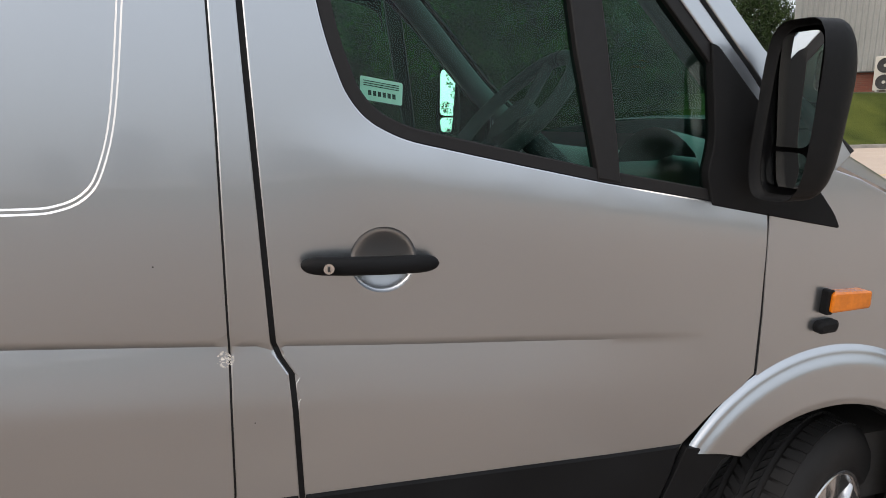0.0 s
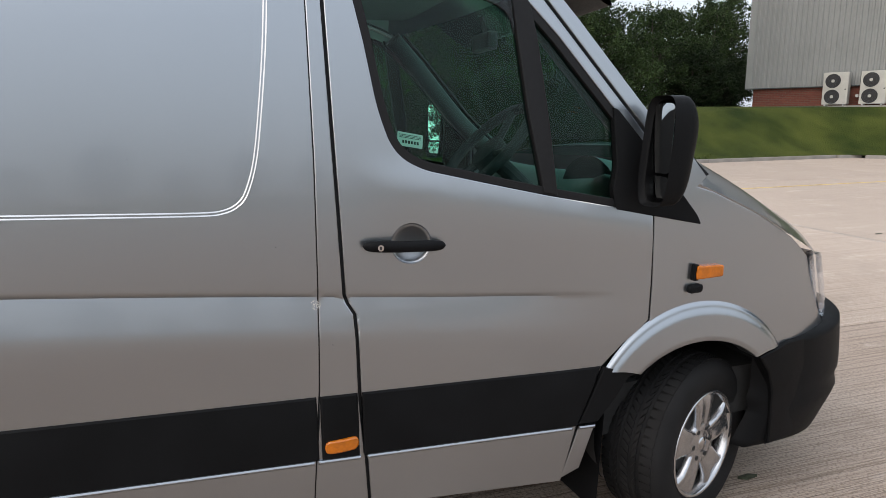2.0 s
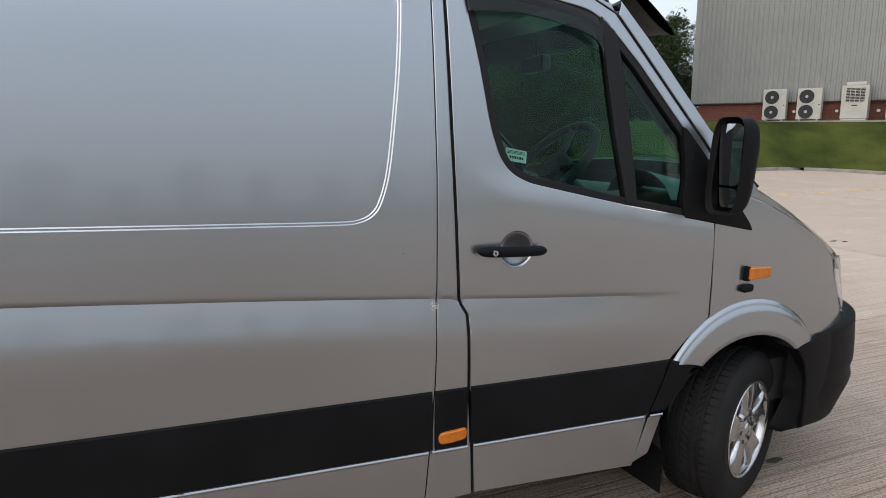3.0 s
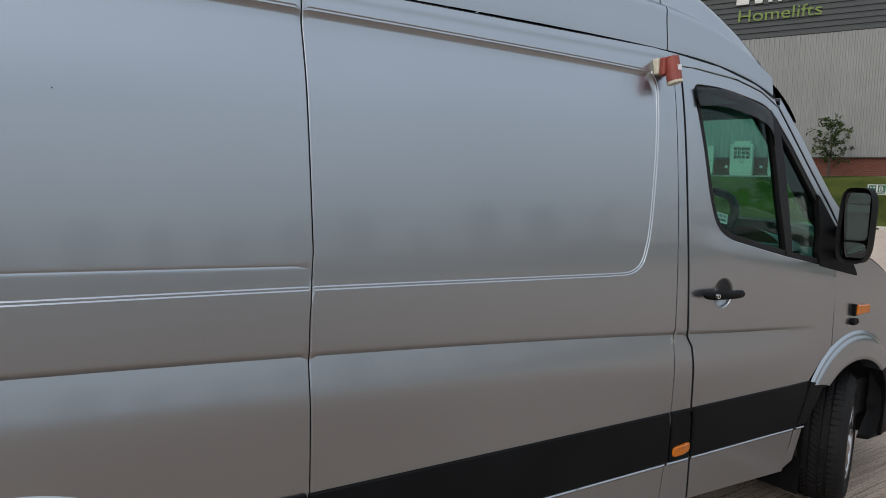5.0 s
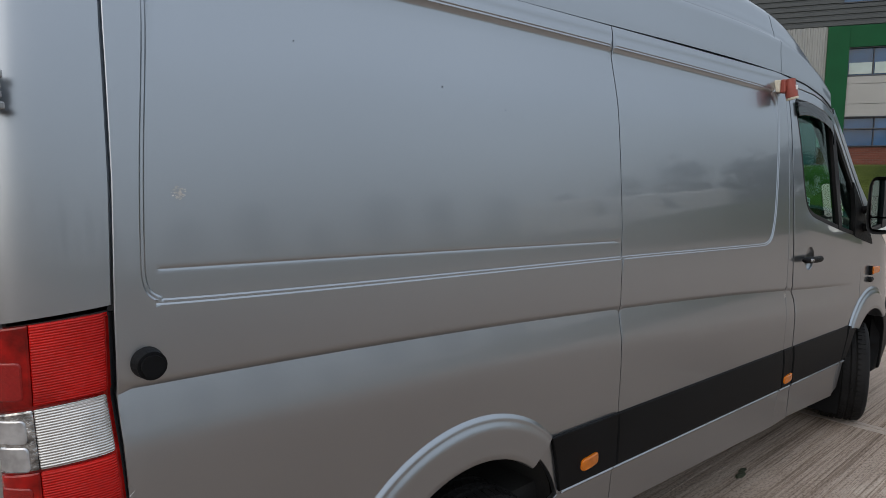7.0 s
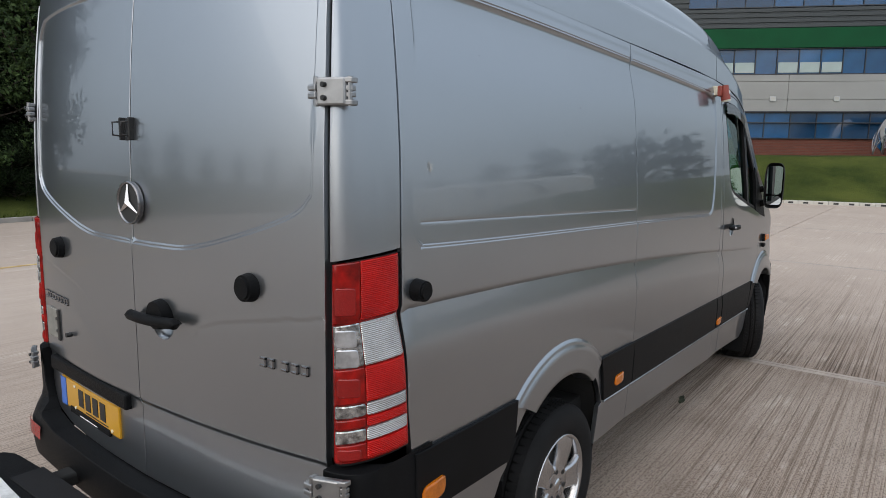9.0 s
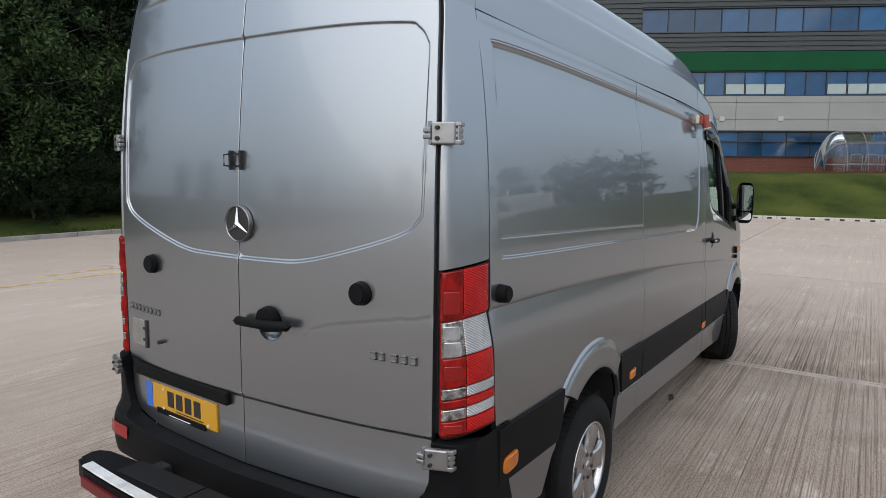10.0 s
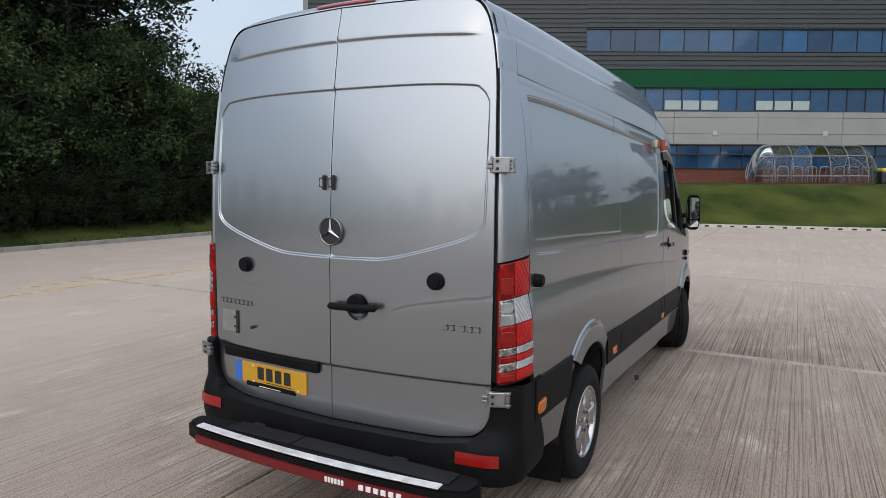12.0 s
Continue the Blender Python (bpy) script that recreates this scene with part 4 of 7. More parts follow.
def door_skin(y, z):
    x, y, z = rear(y, z)
    q = np.c_[y, z]
    d = far_from(FOLD, q)
    d = np.where(inside(FOLD, q), -d, d)
    apart = 0.0016 + 0.0034 * (1 - step(1.6, 2.15, z))
    x = x + 0.0042 * (2 - step(-0.0022, 0.0022, d + apart) - step(-0.0022, 0.0022, d - apart))
    up = z - (2.455 - 0.055 * np.abs(y) ** 2)
    x = x - 0.008 * step(-0.004, 0.010, up) * (1 - step(0.03, 0.13, up)) * (1 - step(0.66, 0.77, np.abs(y)))
    lowz = z - (0.888 + 0.01 * (np.abs(y) - 0.4))
    x = x + 0.008 * (1 - step(-0.016, 0.0, lowz))
    for fl in (FLASH, FLASH_L):
        g = far_from(fl, q, closed=False)
        above = (z > np.interp(np.abs(y), [abs(p[0]) for p in fl], [p[1] for p in fl])) & (np.sign(y) == np.sign(fl[-1][0]))
        x = x + 0.0009 * np.exp(-(g / 0.014) ** 2) * np.where(above, -0.6, 1)
    r = np.hypot((y + 0.165) * 1.0, z - 1.185)
    x = x + 0.03 * np.sqrt(np.clip(1 - (r / 0.066) ** 2, 0, 1))
    return x, y, z


folds = np.concatenate([offsets(FLASH, (-0.04, -0.02, -0.012, -0.006, 0, 0.006, 0.012, 0.02, 0.04), 0.02), offsets(FLASH_L, (-0.04, -0.02, -0.012, -0.006, 0, 0.006, 0.012, 0.02, 0.04), 0.02)])
FOLDS = [beside(FOLD, d) for d in (-0.015, -0.0075, -0.005, -0.0025, 0.0, 0.0025, 0.005, 0.0075, 0.015)] + [[(y, 2.455 - 0.055 * y * y + d) for y in np.linspace(-0.80, 0.80, 80)] for d in (-0.012, -0.004, 0.0, 0.003, 0.0065, 0.010, 0.018)] + [[(y, 0.888 + 0.01 * (abs(y) - 0.4) + d) for y in np.linspace(-0.84, 0.84, 80)] for d in (-0.026, -0.016, -0.012, -0.008, -0.004, 0.0, 0.01)]
cup = [(-0.165 + r * math.cos(a), 1.185 + r * math.sin(a)) for r in (0.02, 0.04, 0.054, 0.06, 0.0635, 0.066, 0.069) for a in np.linspace(0, 2 * math.pi, 40, endpoint=False)]
half = [(-0.002, 0.604), (-0.60, 0.616), (-0.78, 0.644), (-0.838, 0.72)] + [(-float(door_edge(z)), z) for z in (0.9, 1.5, 1.9, 2.2, 2.30, 2.40, 2.51)] + [(-0.728, 2.574), (-0.66, 2.60), (-0.4, 2.612), (-0.002, 2.622)]
half = rounded(half, [0.0] + [0.06] * (len(half) - 2) + [0.0])
rd = part("rear_door", panel(half, door_skin, 0.04, extra=np.concatenate([folds, cup]), lines=FOLDS, rim=0.001, inward=(1, 0, 0)), PAINT, van, "silver rear door with a pressed panel")
ld = part("rear_door", panel([(-y, z) for y, z in half[::-1]], door_skin, 0.04, extra=folds, lines=FOLDS, rim=0.001, inward=(1, 0, 0)), PAINT, van, "silver rear door with a pressed panel")
for ob in (rd, ld):
    ob.data.flip_normals()
edge_path = [(-float(door_edge(z)) - 0.009, z) for z in (0.9, 1.2, 1.5, 1.9, 2.2, 2.3, 2.4, 2.51)] + [(-0.732, 2.579), (-0.66, 2.605), (-0.4, 2.617), (0.0, 2.627)]
for path, w in (([(0.0, 0.61), (0.0, 2.61)], 0.0035), (edge_path, 0.012), ([(-y, z) for y, z in edge_path], 0.012)):
    lp = np.array(path, float)
    tan = np.gradient(lp, axis=0)
    nrm = np.c_[-tan[:, 1], tan[:, 0]] / np.linalg.norm(tan, axis=1)[:, None] * w
    loop = [tuple(q) for q in lp + nrm] + [tuple(q) for q in (lp - nrm)[::-1]]
    part("door_gap_seal", panel(loop, lambda y, z: rear(y, z, -0.020), 0.04, lip=0, rim=0, inward=(1, 0, 0)), SEAL, van)
bm = bmesh.new()
box(bm, -4.78, -4.74, -0.80, 0.80, 0.62, 2.45)
part("load_space_back", bm, DARK, van)
bm = bmesh.new()
box(bm, -4.80, 0.40, -0.86, 0.86, 0.42, 0.62)
part("floor_pan", bm, DARK, van)
part("bulkhead", box(bmesh.new(), -1.66, -1.60, -0.83, 0.83, 0.45, 2.15), HEADLINING, van)
part("headlining", box(bmesh.new(), -1.6, -0.75, -0.80, 0.80, 2.13, 2.16, 0.01), HEADLINING, van)


def hinge(z, y0=-0.855):
    """A folded hinge that clasps the door seam."""
    bm = bmesh.new()
    box(bm, -0.012, 0.012, -0.070, 0.034, -0.045, 0.045, 0.007)
    for z0, z1 in ((-0.045, -0.026), (0.026, 0.045)):
        box(bm, -0.012, 0.012, 0.030, 0.052, z0, z1, 0.004)
        box(bm, -0.011, 0.010, -0.092, -0.066, z0, z1, 0.004)
    for z0, z1 in ((-0.023, -0.002), (0.002, 0.023)):
        box(bm, -0.018, 0.006, 0.030, 0.072, z0, z1, 0.005)
        box(bm, -0.007, 0.008, -0.088, -0.066, z0 * 0.8, z1 * 0.8, 0.003)
    rod(bm, (-0.008, 0.040, -0.047), (-0.008, 0.040, 0.047), 0.007, n=10)
    rod(bm, (-0.004, -0.080, -0.047), (-0.004, -0.080, 0.047), 0.006, n=10)
    for f in bm.faces:
        f.smooth = False
    for v in bm.verts:
        y = v.co.y * 0.7
        v.co = Vector((v.co.x + (0.55 * -y if y < 0 else 0), y, v.co.z * 0.76))
    return bm


for z in (1.86, 0.845):
    hx = float(rear(np.array([-0.86]), np.array([z]))[0][0]) - (0.018 if z > 1 else 0.055)
    for s in (1, -1):
        bm = hinge(z)
        if s == -1:
            m2 = mirrored(bm)
            bm.free()
            bm = m2
        h = part("door_hinge", bm, STEEL, van, "zinc-plated steel door hinge", local=pose(hx, -(0.868 if z > 1 else 0.884) * s, z))
        for dz in (0.016, -0.016):
            b2 = rod(bmesh.new(), (hx - 0.0135, -(0.866 if z > 1 else 0.882) * s, z + dz), (hx + 0.01, -(0.866 if z > 1 else 0.882) * s, z + dz), 0.0065, n=14)
            part("hinge_bolt", b2, INK, van)

# rear door furniture
bm = grid(26, 14, lambda u, v: (-5.012 - 0.014 * math.sin(math.pi * u) - 0.017 * math.cos(2 * math.pi * v), -0.012 - 0.285 * u, 1.183 + 0.012 * u + 0.0175 * math.sin(2 * math.pi * v) * max(0.02, min(1, 0.4 + 16 * u, 0.4 + 16 * (1 - u)) if 0 < u < 1 else 0.02)))
bmesh.ops.remove_doubles(bm, verts=bm.verts, dist=0.0004)
rod(bm, (-4.972, -0.165, 1.202), (-5.012, -0.165, 1.202), 0.052, 0.044, 28)
part("rear_handle", bm, BLACK_PLASTIC, rd, "black plastic rear door handle")
for y, z, owner in ((-0.585, 1.34, rd), (0.575, 1.342, ld)):
    x0 = float(rear(np.array([y]), np.array([z]))[0][0])
    bm = rod(bmesh.new(), (x0 + 0.004, y, z), (x0 - 0.03, y, z), 0.042, 0.036, 28)
    bmesh.ops.bevel(bm, geom=[e for e in bm.edges if all(v.co.x < x0 - 0.02 for v in e.verts)], offset=0.006, segments=2, affect="EDGES")
    part("door_buffer", bm, BLACK_PLASTIC, owner, "round black rubber door buffer")
bm = rod(bmesh.new(), (-4.68, -0.945, 1.338), (-4.68, -0.993, 1.338), 0.033, 0.028, 28)
bmesh.ops.bevel(bm, geom=[e for e in bm.edges if all(v.co.y < -0.98 for v in e.verts)], offset=0.006, segments=2, affect="EDGES")
both("side_buffer", bm, BLACK_PLASTIC, van, "round black rubber buffer")
badge_x = float(rear(np.array([-0.01]), np.array([1.545]))[0][0])
bm = revolve([(0.068, 0.004), (0.070, -0.008), (0.068, -0.014), (0.0645, -0.014), (0.062, -0.008)], 48)
badge = part("round_badge", bm, BADGE, rd, "round chrome badge with a dark centre", local=pose(badge_x + 0.002, -0.012, 1.545, 0, 0, -90), recalc=True)
part("badge_disc", rod(bmesh.new(), (0, 0.004, 0), (0, -0.009, 0), 0.0635, n=40), INK, badge)
bm = bmesh.new()
for k in range(3):
    a = radians(90 + 120 * k)
    rod(bm, (0, -0.014, 0), (0.060 * math.cos(a), -0.011, 0.060 * math.sin(a)), 0.010, 0.002, 4)
part("badge_spokes", bm, CHROME, badge)
for y in (0.036, -0.020):
    bm = bmesh.new()
    box(bm, -4.985, -4.962, y - 0.0045, y + 0.0045, 1.744, 1.816, 0.003)
    tube(bm, [(-4.975, y, 1.757), (-5.004, y + 0.004, 1.76), (-5.004, y + 0.004, 1.80), (-4.975, y, 1.803)], 0.0035)
    part("lock_hasp", bm, INK, rd if y < 0 else ld, "small black steel hasp")


def plain_letters(count, width, height, thick=0.005):
    """Raised bars that stand for a badge's letters."""
    out = []
    for k in range(count):
        bm = bmesh.new()
        box(bm, -thick, 0.002, -width / 2, width / 2, 0, height * 0.2, 0.001)
        box(bm, -thick, 0.002, -width / 2, -width / 2 + width * 0.22, 0, height, 0.001)
        box(bm, -thick, 0.002, -width / 2, width / 2, height * 0.8, height, 0.001)
        out.append(bm)
    return out


for ys, z, owner in (([0.795, 0.760, 0.725, 0.690, 0.655, 0.620, 0.585, 0.553], 1.117, ld), ([-0.632, -0.662, -0.712, -0.747, -0.782], 1.121, rd)):
    for y, bm in zip(ys, plain_letters(len(ys), 0.027, 0.027)):
        part("badge_bar", bm, BADGE, owner, local=pose(float(rear(np.array([y]), np.array([z]))[0][0]), y, z))
# number plate on the left door, in its recess, with a black lamp strip over it
px = -4.964


def on_door(y0, y1, z0, z1, x0, x1, bevel=0.0):
    """A thin box that lies along the slightly turned face of the left door."""
    bm = box(bmesh.new(), x0, x1, y0, y1, z0, z1, bevel)
    for v in bm.verts:
        v.co.x += 0.062 * (v.co.y - 0.17)
    return bm


plate = part("number_plate", on_door(0.158, 0.686, 0.69, 0.808, px - 0.02, px, 0.004), PLATE_YELLOW, ld, "yellow number plate with a blue band")
part("plate_band", on_door(0.634, 0.685, 0.692, 0.806, px - 0.0225, px - 0.018, 0.001), PLATE_BLUE, plate)
for y in (0.490, 0.424, 0.358, 0.292):
    part("plate_bar", on_door(y - 0.023, y + 0.023, 0.722, 0.790, px - 0.0225, px - 0.018, 0.001), INK, plate)
part("plate_bar", on_door(0.25, 0.45, 0.709, 0.7125, px - 0.0225, px - 0.018, 0.0005), INK, plate)
for y, z in ((0.545, 0.792), (0.545, 0.706), (0.215, 0.706)):
    part("plate_screw", rod(bmesh.new(), (px - 0.024 + 0.062 * (y - 0.17), y, z), (px - 0.016 + 0.062 * (y - 0.17), y, z), 0.006, n=12), CREAM_PLASTIC, plate)
part("plate_holder", on_door(0.235, 0.60, 0.676, 0.702, px - 0.024, px, 0.004), BLACK_PLASTIC, plate)
part("plate_bar", on_door(0.34, 0.50, 0.683, 0.6865, px - 0.0255, px - 0.02, 0.0005), WHITE_INK, plate)
part("plate_lamp_strip", on_door(0.075, 0.765, 0.822, 0.878, -4.994, -4.955, 0.008), BLACK_PLASTIC, ld, "black plastic strip over the plate")
label_plate = part("paper_label", on_door(0.668, 0.785, 0.958, 1.078, -4.984, -4.955, 0.003), PAPER, ld, "faded square plate with a dark clip")
part("clip", on_door(0.652, 0.672, 0.955, 1.082, -4.990, -4.955, 0.004), INK, label_plate)
for z in (0.985, 1.035):
    part("clip", on_door(0.664, 0.690, z, z + 0.012, -4.989, -4.975, 0.003), INK, label_plate)
part("cable_stub", rod(bmesh.new(), (-4.962, 0.53, 1.007), (-4.986, 0.53, 1.007), 0.009, n=10), INK, ld)
part("brake_light", grid(14, 7, lambda u, v: roof_frame(0.60 + 0.30 * u, 0.5 - 0.004 + 0.040 * (2 * v - 1), 0.006), flip=True), RED_LENS, van, "dark red high brake light")

# rear bumper
def bumper_plan(p, z, out=0.0):
    """p: metres round the back from the middle of the right side strip."""
    p = np.asarray(p, float)
    z = np.asarray(z, float)
    k = np.clip(p / 2.34, 0, 1)
    ang = (k - 0.5) * 2
    t = np.abs(ang)
    y = np.where(t < 0.70, ang / 0.70 * 0.80, np.sign(ang) * (0.80 + 0.175 * np.sin(np.clip((t - 0.70) / 0.17, 0, 1) * math.pi / 2)))
    x = np.where(t < 0.70, -5.035 + 0.035 * (t / 0.7) ** 2, np.where(t < 0.87, -4.86 - 0.14 * np.cos(np.clip((t - 0.70) / 0.17, 0, 1) * math.pi / 2), -4.86 + (t - 0.87) / 0.13 * 0.155))
    x = x + 0.055 * step(0.60, 0.70, z) * np.clip((t - 0.66) / 0.04, 0, 1) * (1 - np.clip((t - 0.70) / 0.17, 0, 1))
    bulge = 0.02 * np.sin(np.clip((z - 0.42) / 0.25, 0, 1) * math.pi)
    n = np.clip((t - 0.70) / 0.17, 0, 1)
    return x - bulge * (1 - n), y + np.sign(ang) * (bulge * n - 0.05 * np.clip(0.5 - z, 0, 1)), z


low = [(0.0, 0.47), (0.25, 0.45), (1.17, 0.44), (2.09, 0.45), (2.34, 0.47)]
high = [(2.34, 0.884), (2.032, 0.884), (2.026, 0.75), (2.005, 0.68), (1.965, 0.640), (1.784, 0.612), (1.17, 0.600), (0.556, 0.612), (0.375, 0.640), (0.335, 0.68), (0.314, 0.75), (0.308, 0.884), (0.0, 0.884)]
bumper = part("rear_bumper", panel(low + high, bumper_plan, 0.035, inward=(1, 0, 0), lip=0.075), BLACK_PLASTIC, van, "black plastic rear bumper")
bumper.data.flip_normals()
for s in (1, -1):
    bm = grid(8, 4, lambda u, v: tuple(float(q) for q in [a[0] for a in bumper_plan(np.array([1.17 + s * (0.735 + 0.165 * u)]), np.array([0.545 + 0.055 * v]))]), flip=s == 1)
    for v in bm.verts:
        v.co.x -= 0.006
        v.co.y += -s * 0.0 + (0.006 if v.co.y > 0 else -0.006)
    part("bumper_reflector", bm, RED_REFLECTOR, bumper, "red bumper reflector")

# step on brackets behind the bumper
NOSING = material("scuffed_bright_metal", (0.74, 0.74, 0.73), rough=0.4, metal=0.35, var=0.18, scale=14, bscale=120)
rim_loop = [(-5.105, -0.86), (-5.115, 0.30), (-5.13, 0.67), (-5.155, 0.725), (-5.19, 0.738), (-5.25, 0.72), (-5.285, 0.62)] + [(-5.285 - 0.035 * (1 - (2 * k / 12 - 1) ** 2), 0.62 - 1.44 * k / 12) for k in range(1, 12)] + [(-5.285, -0.82), (-5.25, -0.90), (-5.17, -0.915), (-5.115, -0.895)]


def extruded(loop, z0, z1, bevel=0.0):
    bm = bmesh.new()
    lo = [bm.verts.new((x, y, z0)) for x, y in loop]
    hi = [bm.verts.new((x, y, z1)) for x, y in loop]
    bm.faces.new(lo[::-1])
    bm.faces.new(hi)
    for i in range(len(loop)):
        j = (i + 1) % len(loop)
        bm.faces.new([lo[i], lo[j], hi[j], hi[i]])
    bmesh.ops.recalc_face_normals(bm, faces=bm.faces)
    if bevel:
        bmesh.ops.bevel(bm, geom=[e for e in bm.edges if abs(e.verts[0].co.z - e.verts[1].co.z) < 1e-6], offset=bevel, segments=2, affect="EDGES")
    return bm


step_ob = part("rear_step", extruded(rim_loop, 0.455, 0.545, 0.012), BLACK_PLASTIC, van, "black rear step with a bright nosing")
nosing = [(-5.292 - 0.035 * (1 - (2 * k / 12 - 1) ** 2), 0.62 - 1.40 * k / 12) for k in range(13)]
part("bright_nosing", extruded([(x + 0.004, y) for x, y in nosing] + [(x + 0.05, y) for x, y in nosing[::-1]], 0.543, 0.552, 0.003), NOSING, step_ob, "scuffed bright metal nosing")
part("red_insert", extruded([(x - 0.004, y) for x, y in nosing] + [(x + 0.03, y) for x, y in nosing[::-1]], 0.462, 0.505, 0.002), RED_TAPE, step_ob, "red reflective insert")
for y0, y1 in ((0.05, 0.46), (-0.80, 0.04)):
    part("tread_pad", box(bmesh.new(), -5.235, -5.125, y0, y1, 0.545, 0.551, 0.002), SEAL, step_ob)
for y0, y1 in ((-0.335, -0.23), (-0.62, -0.40)):
    n = 6
    for k in range(n):
        a, b = y0 + (y1 - y0) * k / n, y0 + (y1 - y0) * (k + 0.65) / n
        yy = (a + b) / 2
        xx = -5.296 - 0.035 * (1 - (2 * (0.62 - yy) / 1.40 - 1) ** 2)
        part("print_bar", box(bmesh.new(), xx - 0.004, xx + 0.002, a, b, 0.472, 0.495), WHITE_INK, step_ob)
for y in (-0.45, 0.42):
    part("step_bracket", box(bmesh.new(), -5.22, -4.7, y - 0.04, y + 0.04, 0.47, 0.52, 0.01), DARK, step_ob)

# power inlet on the side
INX, INZ = -1.575, 2.13
iy = float(side(np.array([INX]), np.array([INZ]))[1][0])
inlet = part("power_inlet", box(bmesh.new(), INX - 0.036, INX + 0.032, iy - 0.02, iy + 0.012, INZ - 0.026, INZ + 0.034, 0.006), CREAM_PLASTIC, van, "red industrial power inlet on a cream box")
part("inlet_flange", box(bmesh.new(), INX - 0.03, INX + 0.03, iy - 0.045, iy - 0.018, INZ - 0.032, INZ + 0.036, 0.008), RED_PLASTIC, inlet)
bm = rod(bmesh.new(), (INX + 0.004, iy - 0.050, INZ + 0.036), (INX + 0.006, iy - 0.062, INZ - 0.036), 0.026, 0.025, 28)
rod(bm, (INX + 0.005, iy - 0.060, INZ - 0.022), (INX + 0.007, iy - 0.066, INZ - 0.054), 0.029, 0.029, 28)
part("inlet_body", bm, RED_PLASTIC, inlet)
part("inlet_cap", rod(bmesh.new(), (INX + 0.007, iy - 0.066, INZ - 0.054), (INX + 0.008, iy - 0.068, INZ - 0.063), 0.031, 0.029, 28), CREAM_PLASTIC, inlet)
part("inlet_tag", box(bmesh.new(), INX + 0.0, INX + 0.018, iy - 0.086, iy - 0.078, INZ - 0.014, INZ + 0.006), WHITE_INK, inlet)

# door mirrors
def mirror_shell(u, v):
    """An upright rounded shell, open to the rear."""
    a = 2 * math.pi * u
    w, h = 0.067, 0.176
    c, s = math.cos(a), math.sin(a)
    r = (abs(c) ** 4.2 + abs(s) ** 4.2) ** (-1 / 4.2)
    k = 1 - 0.5 * max(0, v - 0.45) ** 2 / 0.3
    k *= 1 if v < 0.999 else 0.0
    return (-0.432 + 0.125 * v + 0.02 * s, -1.05 + w * r * c * k - 0.01 * v, 1.50 + h * r * s * k)


def mirror_arm(y0):
    return tube(bmesh.new(), smooth_path([(-0.335, -0.90, 1.45), (-0.338, -0.94, 1.46), (-0.34, -0.98, 1.47)], 4), 0.026, 10)


for s in (1, -1):
    def put(bm, fixed=False):
        if s == 1:
            if not fixed:
                bmesh.ops.rotate(bm, verts=bm.verts, cent=(-0.36, -1.0, 1.5), matrix=Matrix.Rotation(radians(8), 3, "Z"))
            return bm
        m2 = mirrored(bm)
        bm.free()
        if not fixed:
            bmesh.ops.translate(m2, verts=m2.verts, vec=(-0.10, 0.0, 0.04))
            bmesh.ops.rotate(m2, verts=m2.verts, cent=(-0.46, 1.0, 1.54), matrix=Matrix.Rotation(radians(24), 3, "Z"))
        return m2
    shell = part("door_mirror", put(grid(48, 14, mirror_shell, closed_u=True)), BLACK_PLASTIC, van, "tall black door mirror")
    bm = grid(40, 3, lambda u, v: (lambda p: (p[0] + (0.0 if v < 0.4 else 0.025), -1.05 + (p[1] + 1.05) * (1 - 0.12 * v), 1.50 + (p[2] - 1.50) * (1 - 0.07 * v)))(mirror_shell(u, 0)), closed_u=True, flip=True)
    part("mirror_rim", put(bm), BLACK_PLASTIC, shell)
    def face(y0, y1, z0, z1, turn):
        lp = rounded([(y0, z0), (y1, z0), (y1, z1), (y0, z1)], 0.03)
        bm = bmesh.new()
        f = bm.faces.new([bm.verts.new((-0.408 + turn * (y + 1.05) + 0.03 * (z - 1.5), y, z)) for y, z in lp])
        f.normal_update()
        if f.normal.x > 0:
            f.normal_flip()
        return bm
    part("mirror_glass", put(face(-1.107, -0.993, 1.43, 1.652, 0.2)), MIRROR, shell, "mirror glass")
    part("wide_angle_glass", put(face(-1.107, -0.993, 1.35, 1.42, 0.2)), MIRROR, shell, "small wide-angle mirror glass")
    part("mirror_arm", put(mirror_arm(0)), BLACK_PLASTIC, shell)
    base = panel(rounded([(-0.495, 1.303), (-0.36, 1.275), (-0.148, 1.232), (-0.165, 1.265), (-0.328, 1.455), (-0.488, 1.635), (-0.506, 1.64), (-0.497, 1.44), (-0.512, 1.37)], [0, 0, 0.01, 0.02, 0, 0.01, 0, 0.03, 0.02]), shifted(0.005), 0.025, lip=0.03)
    part("mirror_base", put(base, True), BLACK_PLASTIC, shell)
    part("arm_upper", put(tube(bmesh.new(), smooth_path([(-0.32, -0.93, 1.345), (-0.33, -0.96, 1.35), (-0.34, -1.0, 1.365)], 4), 0.026, 10)), BLACK_PLASTIC, shell)

# wheels
TYRE_R, TYRE_W = 0.348, 0.225


